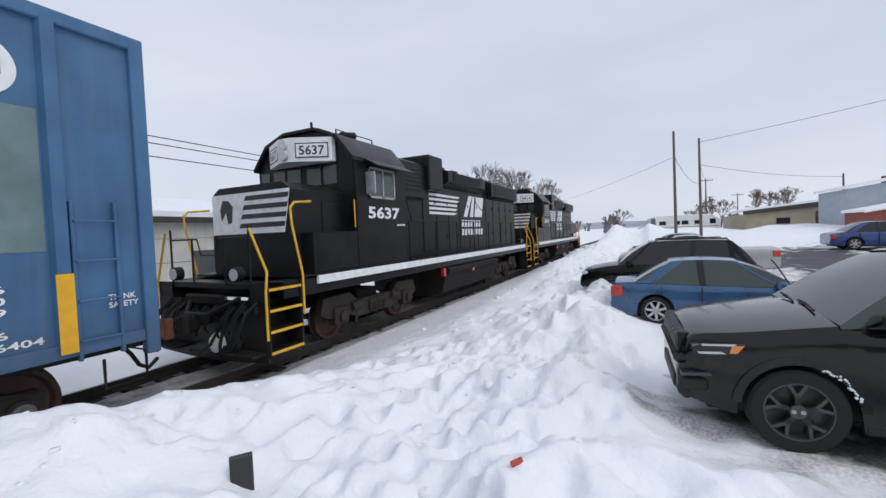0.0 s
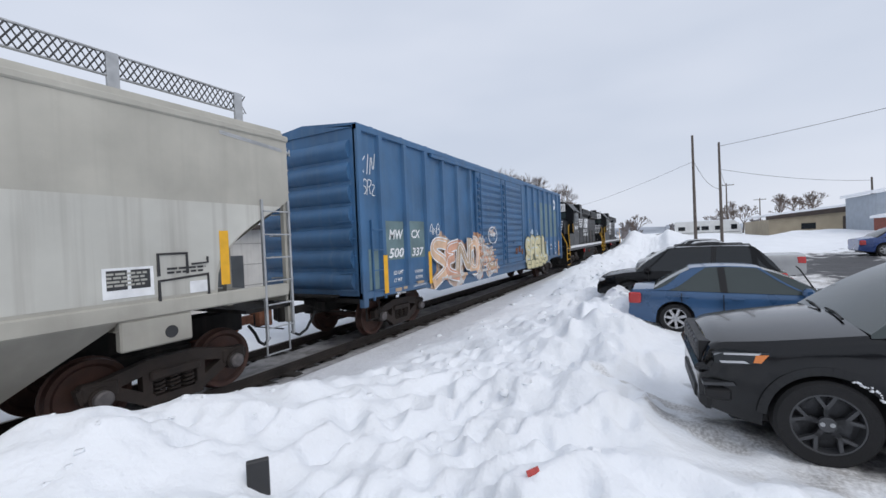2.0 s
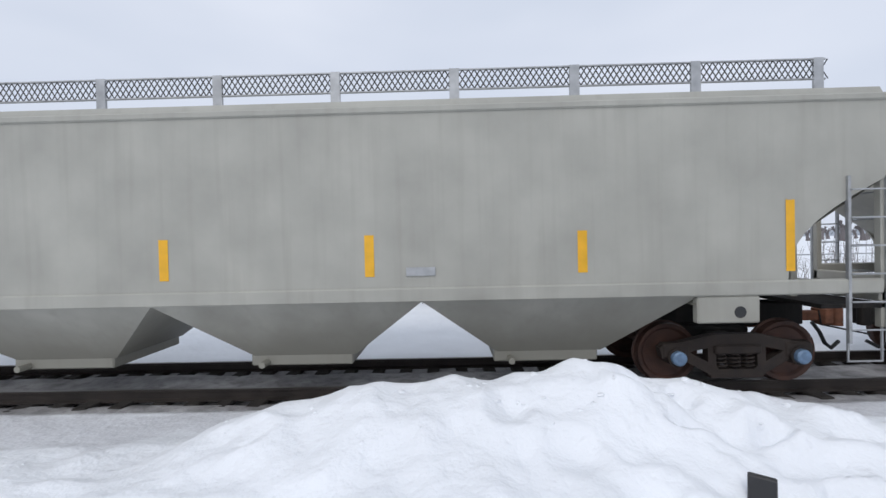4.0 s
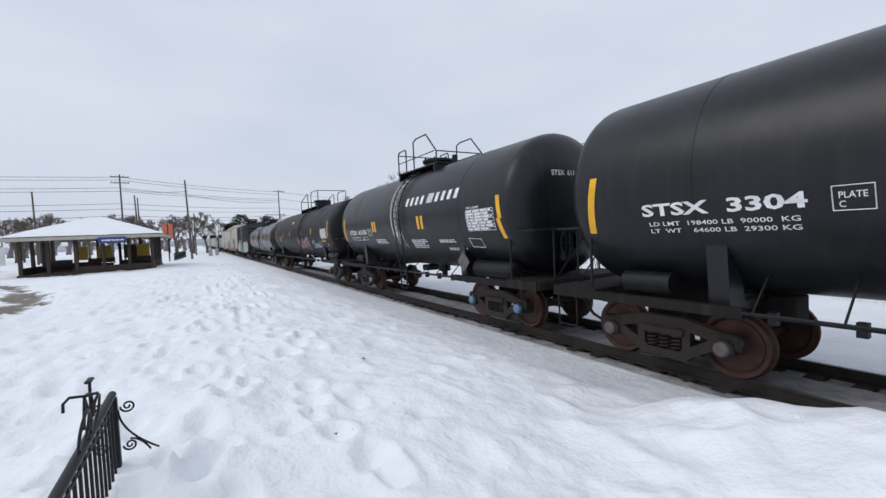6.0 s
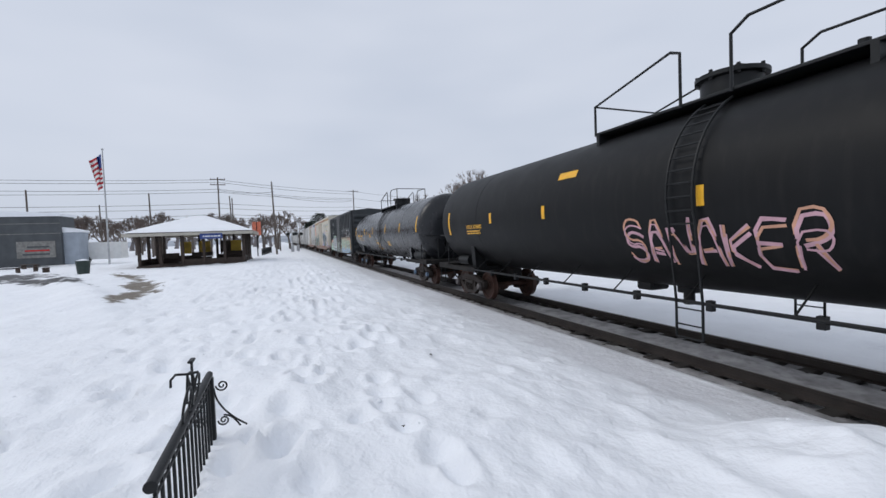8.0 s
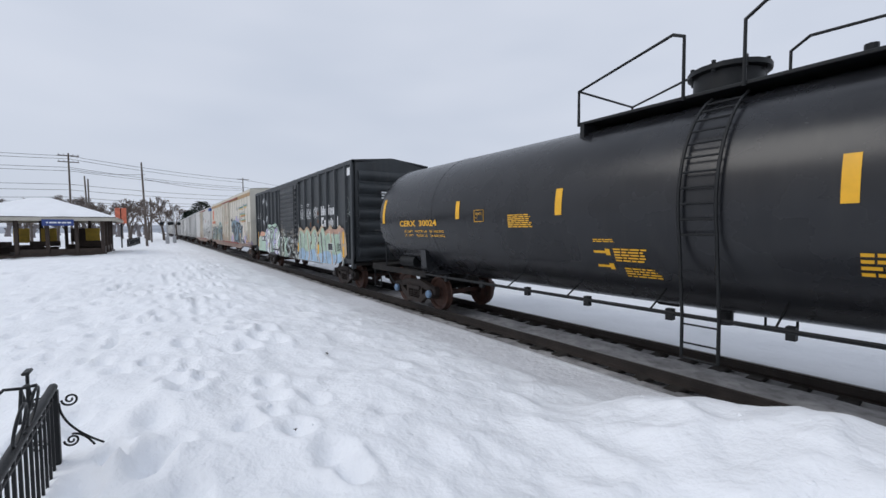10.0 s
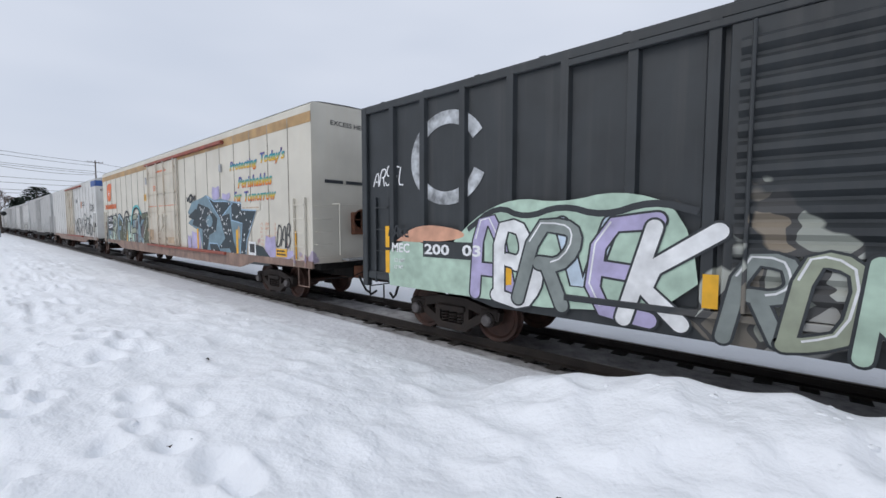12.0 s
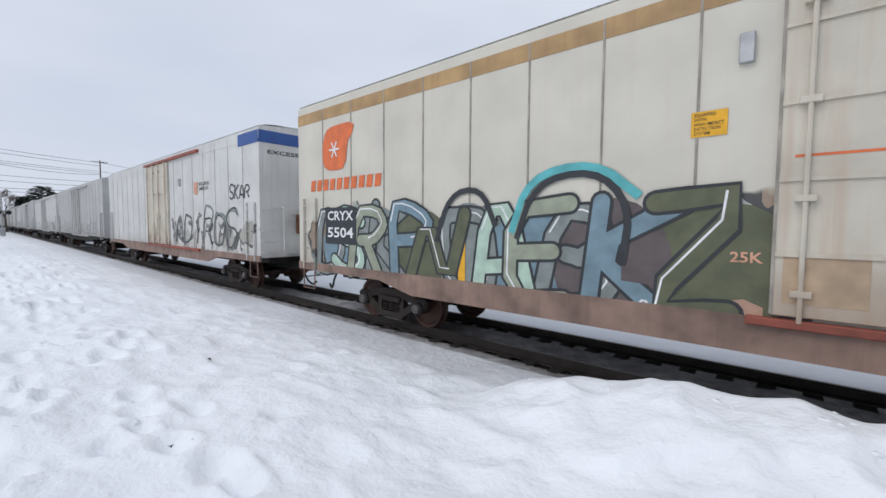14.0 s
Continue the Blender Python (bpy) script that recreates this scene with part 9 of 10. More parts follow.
def shelter():
    s = thing("station_shelter", "open timber station shelter with a hipped snow-covered roof", "shelter", at=pose(-45.0, -7.1, 0.22))
    part("plinth", Shape().box(-4.2, 4.2, -4.1, 4.1, 0, 0.35, 0.02), BROWN, s)
    e, rz = 2.98, 4.5
    hx, hy, rd = 5.0, 4.75, 0.3
    part("roof", Shape().add([(-hx, -hy, e), (hx, -hy, e), (hx, hy, e), (-hx, hy, e), (0, -rd, rz), (0, rd, rz)], [(0, 1, 4), (1, 2, 5, 4), (2, 3, 5), (3, 0, 4, 5), (0, 3, 2, 1)]), BROWN, s)
    part("roof_snow", Shape().sheet(lambda u, v: (lambda x, y: (x, y, e + 0.05 + (rz - e + 0.15) * min(1.0, min((hx - abs(x)) / hx, (hy - abs(y)) / (hy - rd)) + 0.03) ** 0.93 + 0.03 * float(vnoise(np.array([x * 1.1]), np.array([y * 1.1]))[0])))((u * 2 - 1) * (hx + 0.02), (v * 2 - 1) * (hy + 0.02)), 40, 48), SNOW, s)
    for y in (-hy, hy):
        part("fascia", Shape().box(-hx, hx, y - 0.04, y + 0.04, e - 0.2, e + 0.05), FASCIA, s)
    for x in (-hx, hx):
        part("fascia", Shape().box(x - 0.04, x + 0.04, -hy, hy, e - 0.2, e + 0.05), FASCIA, s)
    for x in (-4.0, -1.3, 1.3, 4.0):
        for y in (-3.9, -2.4, -0.8, 0.8, 2.4, 3.9):
            if abs(x) > 3 or abs(y) > 3.2:
                part("post", Shape().box(x - 0.11, x + 0.11, y - 0.11, y + 0.11, 0.35, e, 0.015), BROWN, s)
    for y in (-3.9, 3.9):
        part("rail_panel", Shape().box(-4.0, 4.0, y - 0.04, y + 0.04, 0.35, 0.85), BROWN, s)
    for ya, yb in ((-3.9, -2.4), (0.8, 3.9), (-2.4, -0.8)):
        part("rail_panel", Shape().box(-4.0, -3.92, ya, yb, 0.35, 0.9), BROWN, s)
    part("rail_panel", Shape().box(3.95, 4.03, -0.8, 3.9, 0.35, 0.75), BROWN, s)
    for y, m in ((-2.0, YBOARD), (-0.3, YBOARD), (1.6, BROWN), (2.6, YBOARD)):
        part("notice_board", Shape().box(-3.88, -3.82, y - 0.5, y + 0.5, 1.1, 2.3, 0.01), m, s)
    for y in (-2.8, 0.0, 2.7):
        part("bench", Shape().box(-0.3, 0.3, y - 0.9, y + 0.9, 0.75, 0.82).box(-0.25, -0.15, y - 0.8, y + 0.8, 0.35, 0.75).box(-0.32, -0.26, y - 0.9, y + 0.9, 0.85, 1.25), BROWN, s)
    part("step", Shape().box(4.2, 4.8, -1.0, 1.0, 0.0, 0.18, 0.02), SALT, s)
    part("name_sign", Shape().box(5.06, 5.12, 0.7, 2.4, e - 0.55, e - 0.1, 0.01), SIGNB, s, "blue name sign with plain white bars")
    bars(s, 0.85, 2.25, e - 0.42, e - 0.24, 1, lambda y, z: (5.125, 3.1 - y, z), WHITE, 4)


shelter()


def flag():
    f = thing("flag_pole", "tall silver flag pole with a limp striped flag", "flag pole", at=pose(-52.4, -16.67, 0.5))
    part("pole", Shape().cyl((0, 0, 0), (0, 0, 11.7), 0.09, 14, 0.05), GALV, f)
    part("finial", Shape().lathe([(-0.12, 0.02), (-0.06, 0.1), (0.04, 0.12), (0.1, 0.05), (0.12, 0.01)], (0, 0, 11.8), "z", 14), GALV, f)
    reds, whites, blues = Shape(), Shape(), Shape()
    def cloth(u, v):
        y = -0.08 + -1.05 * u * (0.4 + 0.6 * v) - 0.1 * math.sin(9 * u)
        return (0.16 * math.sin(11 * u + 2 * v), y, 11.3 - 3.0 * (1 - v) - 0.9 * u * (1 - 0.2 * v))
    for k in range(13):
        (reds if k % 2 == 0 else whites).sheet(lambda u, v, k=k: cloth(u, (k + v) / 13), 16, 1)
    blues.sheet(lambda u, v: (lambda p: (p[0] + 0.02, p[1], p[2]))(cloth(u * 0.45, 0.54 + 0.46 * v)), 8, 4)
    c = part("flag_red_stripes", reds, mat("flag_red", (0.42, 0.03, 0.04), 0.8, var=0.15, scale=3), f)
    part("flag_white_stripes", whites, WOODT, f)
    part("flag_blue_field", blues, SIGNB, f)


flag()


def litter_bin():
    b = thing("litter_bin", "dark green tapered litter bin in snow", "bin", at=pose(-36.5, -13.15, 0.42))
    part("bucket", Shape().lathe([(0, 0.33), (0.05, 0.34), (0.85, 0.42), (0.95, 0.44), (0.95, 0.38), (0.1, 0.3)], (0, 0, 0), "z", 20), mat("dark_green_plastic", (0.02, 0.035, 0.03), 0.5, var=0.2, scale=5), b)
    part("snow_cap", Shape().lathe([(0.9, 0.36), (0.98, 0.34), (1.05, 0.15), (1.06, 0.02)], (0, 0, 0), "z", 16), SNOW, b)


litter_bin()


def planter(x, y, s):
    p = thing("picnic_bench", "low dark bench half buried in snow", "bench", "benches", at=pose(x, y, ground_z(x, y), 0, 0, s))
    part("seat", Shape().box(-0.9, 0.9, -0.2, 0.2, 0.38, 0.44, 0.01), BROWN, p)
    part("leg", Shape().box(-0.7, -0.6, -0.18, 0.18, -0.1, 0.38), BROWN, p)
    part("leg", Shape().box(0.6, 0.7, -0.18, 0.18, -0.1, 0.38), BROWN, p)


for x, y, s in ((-42, -17.5, 20), (-45, -20, -30), (-50, -22, 60)):
    planter(x, y, s)


# ---- poles and wires ----
POLEM = mat("weathered_pole_timber", (0.115, 0.095, 0.082), 0.85, var=0.3, scale=3, bump=0.4, bscale=20)
WIREM = mat("black_cable", (0.035, 0.037, 0.042), 0.6, var=0.1, bump=0.0)


def utility_pole(x, y, top, arms=1, lean=0.0, face=0, r=0.15):
    p = thing("utility_pole", "weathered timber utility pole" + (" with crossarms and insulators" if arms else " without crossarms"), "utility pole", "utility poles", at=pose(x, y, 0, 0, 0, face))
    zb = ground_z(x, y) - 0.3
    part("pole", Shape().cyl((0, 0, zb), (lean, lean * 0.5, top), r, 12, r * 0.65), POLEM, p)
    for k in range(arms):
        z = top - 0.35 - 0.9 * k
        a = part("crossarm", Shape().box(-0.06, 0.06, -1.15, 1.15, z - 0.06, z + 0.06), POLEM, p)
        ins = Shape()
        for q in (-1.05, -0.5, 0.5, 1.05):
            ins.cyl((0, q, z + 0.06), (0, q, z + 0.24), 0.05, 8)
        part("insulators", ins, GALV, a)
    return p


def wire(a, b, sag, r=0.03):
    a, b = Vector(a), Vector(b)
    pts = [a.lerp(b, t) - Vector((0, 0, sag * 4 * t * (1 - t))) for t in np.linspace(0, 1, 17)]
    w = part("overhead_wire", Shape().tube(pts, r, 5), WIREM)
    return tagged(w, "thin black overhead cable strung between poles", "cable", "overhead wires")


for x, y, top, arms, lean, face in ((44.9, -2.4, 11.0, 0, 0.1, 0), (49.7, -4.9, 10.9, 0, 0.1, 0), (89.5, -9.65, 10.4, 1, 0, 0), (71.4, -22.9, 8.0, 0, 0.1, 0), (140, -16, 10.0, 1, 0, 0), (118, -19, 9, 1, 0, 0),
                                    (-79.4, -9.6, 13.4, 2, 0, 0), (-66.9, -0.72, 11.2, 0, -0.6, 0), (-98.7, 16.2, 13.6, 1, 0, 0), (-82.6, -20.2, 11.1, 0, -0.5, 0), (-95, -31.2, 10.2, 0, 0, 0), (-73.2, -32.0, 10.6, 0, -1.2, 0), (-86, -8.3, 11.0, 0, -0.8, 0), (-90, -8.6, 10.9, 0, 0, 0), (-96, -0.3, 8.5, 0, 0, 0), (-100, 25, 9.2, 1, 0, 0), (110, 25, 9.2, 1, 0, 0)):
    utility_pole(x, y, top, arms, lean, face)
for z in (8.45, 8.05, 7.3):
    wire((-100, 25, z), (110, 25, z), 0.05, 0.03)
# over the crossing road, far beyond the shelter
for k, (z0, z1, z2, s) in enumerate(((13.0, 13.0, 13.2, 0.6), (12.7, 12.6, 12.6, 0.7), (11.9, 11.4, 11.6, 0.8), (10.6, 10.9, 11.2, 0.5), (9.2, 9.0, 9.6, 0.6), (8.6, 8.2, 8.8, 0.6), (7.6, 7.2, 8.0, 0.9), (7.0, 6.6, 7.4, 0.7))):
    wire((-76, -70, z0), (-79.4, -9.6, z1), s)
    wire((-79.4, -9.6, z1), (-98.7, 16.2, z2), s * 0.5)
    if k % 2 == 0:
        wire((-98.7, 16.2, z2), (-128, 60, z2 - 0.5), s * 0.5)
wire((-79.4, -9.6, 6.9), (-58, -14.5, 4.6), 0.3, 0.05)
wire((-66.9, -0.7, 9.6), (-79.4, -9.6, 11.2), 0.3)
wire((-66.9, -0.7, 9.0), (-98.7, 16.2, 11.0), 0.5)
# car park side
wire((49.7, -4.9, 10.5), (38, -30, 12.6), 0.3, 0.02)
wire((49.7, -4.9, 8.2), (71.4, -22.9, 7.6), 0.4, 0.02)
wire((44.9, -2.4, 8.6), (49.7, -4.9, 6.3), 0.7, 0.018)
wire((44.9, -2.4, 8.6), (110, 25, 9.0), 0.8, 0.015)
wire((49.7, -4.9, 8.2), (89.5, -9.65, 10.2), 0.4, 0.02)


# ---- crossing signals, sign, low fence by the shelter ----
def crossing():
    for x, y in ((-93, 3.2), (-89, 2.0)):
        c = thing("crossing_signal", "silver level-crossing mast with dark signal heads", "signal", "crossing signals", at=pose(x, y, 0))
        part("mast", Shape().cyl((0, 0, -0.2), (0, 0, 6.6 if x < -90 else 4.6), 0.11, 12), GALV, c)
        part("crossarm", Shape().box(-0.05, 0.05, -1.0, 1.0, 3.9, 4.0), GALV, c)
        for q in (-0.75, 0.75):
            part("signal_head", Shape().cyl((0.05, q, 3.6), (0.25, q, 3.6), 0.32, 16), BLACKM, c)
        part("control_box", Shape().box(-0.3, 0.3, -0.3, 0.3, 0, 1.3, 0.02), GALV, c)
    o = thing("banner_sign", "orange and red banner sign on a post by the shelter", "sign", at=pose(-58, -2.9, 0.2))
    part("post", Shape().cyl((0, 0, 0), (0, 0, 4.6), 0.07, 10), BLACKM, o)
    part("panel", Shape().box(-0.05, 0.05, -0.5, 0.5, 2.9, 4.6, 0.01), mat("faded_orange_panel", (0.60, 0.16, 0.09), 0.6, var=0.2, scale=3), o)
    f = thing("picket_fence", "dark low picket fence beside the platform", "fence", at=pose(-62, -2.6, 0.1))
    for k in range(26):
        part("picket", Shape().box(-k * 0.9 - 0.05, -k * 0.9 + 0.05, -0.03 + k * 0.03, 0.03 + k * 0.03, 0, 1.2), BLACKM, f)
    part("fence_rail", Shape().tube([(0, 0, 1.0), (-22.5, 0.75, 1.0)], 0.04, 6).tube([(0, 0, 0.4), (-22.5, 0.75, 0.4)], 0.04, 6), BLACKM, f)


crossing()


# ---- wrought railing with a bicycle ornament ----
def railing():
    r = thing("iron_handrail", "dark wrought-iron handrail with a small bicycle ornament, set in snow", "handrail", at=pose(0, 0, 0))
    A, B, zt = Vector((-4.46, -0.70, 0.98)), Vector((-2.52, -0.69, 0.98)), 0.98
    d = (B - A).normalized()
    part("top_rail", Shape().cyl(A, B, 0.030, 14).cyl(A - d * 0.015, A, 0.02, 12, 0.030).cyl(B, B + d * 0.012, 0.034, 14, 0.034), BLACKM, r)
    part("lower_rail", Shape().tube([A - Vector((0, 0, 0.09)), B - Vector((0, 0, 0.09))], 0.010, 6), BLACKM, r)
    part("newel_post", Shape().box(A.x - 0.03, A.x + 0.03, A.y - 0.03, A.y + 0.03, 0.2, 0.95, 0.006), BLACKM, r)
    for k in range(14):
        p = A.lerp(B, (k + 0.7) / 14.2)
        part("baluster", Shape().box(p.x - 0.009, p.x + 0.009, p.y - 0.009, p.y + 0.009, 0.15, 0.96), BLACKM, r)
    def spiral(cx, cz, r0, turns, s, a0):
        return [(A.x + s * 0.0 - 0.0, A.y + cx + r0 * (1 - t * 0.85) * math.cos(a0 + turns * 6.28 * t), cz + r0 * (1 - t * 0.85) * math.sin(a0 + turns * 6.28 * t)) for t in np.linspace(0, 1, 26)]
    for s in (1, -1):
        sc = Shape().tube(spiral(s * 0.10, 0.86, 0.055, 1.6, 1, 3.14 if s > 0 else 0), 0.008, 6)
        sc.tube(spiral(s * 0.10, 0.52, 0.05, 1.6, 1, 3.14 if s > 0 else 0), 0.008, 6)
        sc.tube([(A.x, A.y + s * (0.03 + 0.27 * t ** 1.6), 0.84 - 0.40 * t ** 0.8) for t in np.linspace(0, 1, 14)], 0.008, 6)
        sc.tube([(A.x, A.y + s * (0.10 + 0.14 * t), 0.57 - 0.13 * t ** 2) for t in np.linspace(0, 1, 8)], 0.008, 6)
        part("scroll", sc, BLACKM, r)
    # bicycle above the rail
    y, z = -0.665, 1.115
    def ring(cx):
        return [(cx + 0.115 * math.cos(a), y + 0.02 * math.sin(a), z + 0.115 * math.sin(a)) for a in np.linspace(0, 6.283, 25)]
    part("bicycle_wheel", Shape().tube(ring(-3.30), 0.009, 6), BLACKM, r)
    part("bicycle_wheel", Shape().tube(ring(-3.62), 0.009, 6), BLACKM, r)
    fr = Shape().tube([(-3.30, y, z), (-3.37, y, z + 0.19), (-3.52, y, z + 0.17), (-3.50, y, z + 0.0), (-3.37, y, z + 0.17)], 0.009, 6)
    fr.tube([(-3.62, y, z), (-3.52, y, z + 0.17), (-3.525, y, z + 0.235)], 0.009, 6).tube([(-3.62, y, z), (-3.50, y, z)], 0.008, 6)
    fr.tube([(-3.37, y, z + 0.19), (-3.36, y - 0.07, z + 0.20), (-3.31, y - 0.09, z + 0.18), (-3.30, y - 0.09, z + 0.13)], 0.009, 6).tube([(-3.37, y, z + 0.19), (-3.36, y + 0.07, z + 0.20)], 0.009, 6)
    fr.box(-3.58, -3.47, y - 0.02, y + 0.02, z + 0.235, z + 0.255, 0.008)
    fr.tube([(-3.45, y, z - 0.1), (-3.45, y - 0.05, 0.98)], 0.01, 6)
    part("bicycle_frame", fr, BLACKM, r)


railing()

# ---- snow details ----
def clumps():
    rnd = random.Random(8)
    sh = Shape()
    for _ in range(420):
        if rnd.random() < 0.55:
            x, y = rnd.uniform(1.5, 30), rnd.uniform(0.3, 5.2)
        elif rnd.random() < 0.5:
            x, y = rnd.gauss(0.6, 1.8), rnd.gauss(4.5, 0.5)
        else:
            x, y = rnd.uniform(-26, -1), rnd.uniform(-4, 4.5)
        s = (0.02 + 0.07 * rnd.random() ** 2.5) * (1 + max(0, x) * 0.04) * (1.0 if x > 1 else 0.55)
        z = ground_z(x, y) - s * 0.1
        n, k = 7, 4
        o = len(sh.v)
        for i in range(k + 1):
            for j in range(n):
                a, e = 6.283 * j / n, math.pi * i / k
                q = s * rnd.uniform(0.65, 1.15)
                sh.v.append((x + q * 1.2 * math.sin(e) * math.cos(a), y + q * math.sin(e) * math.sin(a), z + q * 0.6 * math.cos(e)))
        sh.f += [(o + i * n + j, o + i * n + (j + 1) % n, o + (i + 1) * n + (j + 1) % n, o + (i + 1) * n + j) for i in range(k) for j in range(n)]
    me = sh.mesh("snow_clumps", SNOW, 70)
    tagged(new("snow_clumps", me), "loose white clumps of broken snow", "snow", kind="stuff")


clumps()
hx, hy = 2.17, 2.95
# made-up black box in place of a dark rectangular hole in the snow
post = thing("snow_hole_stub", "black upright stub standing in for a dark hole in the snow", "post", at=pose(hx, hy, ground_z(hx, hy) - 0.03, 0, 0, -36))
part("stub", Shape().box(-0.085, 0.085, -0.03, 0.03, -0.2, 0.27, 0.008), BLACKL, post)
cx, cy = 2.86, 0.93
cup = thing("crushed_cup", "crushed red and white paper cup on the snow", "litter", at=pose(cx, cy, ground_z(cx, cy) + 0.02, 80, 0, 30))
part("cup_body", Shape().lathe([(0, 0.025), (0.04, 0.032), (0.09, 0.04), (0.09, 0.036), (0.01, 0.02)], (0, 0, 0), "z", 12), mat("cup_red", (0.55, 0.08, 0.07), 0.6, var=0.3, scale=20), cup)
for x, y in ((-3.79, 1.0), (-2.2, 1.3), (-6.5, 2.2), (-1.2, 2.6)):
    tw = thing("dead_leaf", "small dark withered leaf on the snow", "leaf", "leaves", at=pose(x, y, ground_z(x, y) + 0.02, 0, 0, x * 50))
    part("blade", Shape().sheet(lambda u, v: (0.07 * u, 0.045 * (v - 0.5) * math.sin(3.1 * u + 0.05), 0.012 * math.sin(5 * u) + 0.01 * (v - 0.5) ** 2), 6, 4), DARKB, tw)

# ---- chain-link fence behind the track ----
def chain_fence(x0, x1, y, h):
    f = thing("chain_link_fence", "grey chain-link fence with steel posts in snow", "fence", "fences", at=pose(0, y, -0.2))
    n = int((x1 - x0) / 3)
    for k in range(n + 1):
        x = x0 + (x1 - x0) * k / n
        part("post", Shape().cyl((x, 0, -0.2), (x, 0, h + 0.05), 0.035, 8), GALV, f)
    part("top_rail", Shape().tube([(x0, 0, h), (x1, 0, h)], 0.025, 6), GALV, f)
    m = Shape()
    p = 0.16
    for k in range(int((x1 - x0 - h) / p)):
        x = x0 + k * p
        m.add([(x, 0, 0), (x + 0.006, 0, 0), (x + h + 0.006, 0, h), (x + h, 0, h)], [(0, 1, 2, 3)])
        m.add([(x + h, 0.004, 0), (x + h + 0.006, 0.004, 0), (x + 0.006, 0.004, h), (x, 0.004, h)], [(0, 1, 2, 3)])
    tagged(part("wire_mesh", m, GALV, f), kind="stuff")


chain_fence(-60, 0, 15.6, 1.65)
chain_fence(13.5, 40, 16.5, 1.65)

# ---- trees ----
BARK = mat("winter_bark", (0.105, 0.085, 0.072), 0.9, var=0.3, scale=4, bump=0.4, bscale=20)
TWIG = mat("winter_twigs", (0.135, 0.105, 0.090), 0.9, var=0.3, scale=2, bump=0.0)
PINEM = mat("pine_needles", (0.018, 0.032, 0.020), 0.8, var=0.5, scale=1.5, bump=0.0)


def bare_tree_meshes(seed, H, depth=5, thick=1.0):
    rnd = random.Random(seed)
    trunk, crown = Shape(), Shape()
    def grow(p, d, l, r, k):
        sh = trunk if k >= depth - 1 else crown
        q = p
        for s in range(2):
            d = (d + Vector((rnd.uniform(-1, 1), rnd.uniform(-1, 1), rnd.uniform(-0.3, 0.8))) * 0.13).normalized()
            e = q + d * l / 2
            sh.cyl(q, e, r * (1 - 0.2 * s), 6 if k >= depth - 1 else 4 if k > 1 else 3, r * (0.8 - 0.2 * s), cap=False)
            q = e
            if k > 0 and s == 0 and k < depth:
                side(q, d, l, r, k)
        if k == 0:
            return
        for _ in range(3 if k > 2 else 4):
            a = rnd.uniform(0.15, 0.6)
            t = d.orthogonal().normalized()
            t.rotate(Matrix.Rotation(rnd.uniform(0, 6.28), 3, d))
            grow(q, (d * math.cos(a) + t * math.sin(a)).normalized(), l * rnd.uniform(0.58, 0.8), max(r * 0.55, 0.02 * thick), k - 1)
    def side(q, d, l, r, k):
        t = d.orthogonal().normalized()
        t.rotate(Matrix.Rotation(rnd.uniform(0, 6.28), 3, d))
        grow(q, (d * 0.6 + t * 0.8).normalized(), l * 0.55, max(r * 0.4, 0.02 * thick), max(k - 2, 0))
    grow(Vector((0, 0, 0)), Vector((0, 0, 1)), H * 0.30, H * 0.018 * thick, depth)
    return trunk, crown


TREES = []
for seed, H, dep, th in ((1, 14, 5, 1.0), (2, 12, 5, 1.0), (3, 9, 5, 0.8), (4, 7, 4, 0.8), (5, 10, 5, 1.7), (6, 9, 5, 1.7)):
    t, c = bare_tree_meshes(seed, H, dep, th)
    k = thing("bare_tree", "leafless winter tree with fine grey-brown twigs", "tree", "bare trees", at=pose(0, -400 - 30 * seed, 0))
    part("trunk", t, BARK, k)
    part("crown", c, TWIG, k)
    TREES.append((k, H))


def plant(i, x, y, h, rz):
    t, H = TREES[i]
    m = pose(x, y, ground_z(x, y) - 0.1, 0, 0, rz) @ Matrix.Diagonal((h / H, h / H, h / H, 1))
    if not t.get("used"):
        t["used"] = 1
        t.matrix_basis = m
        return
    o = copy_thing(t, pose(0, 0, 0))
    o.matrix_basis = m


rnd = random.Random(17)
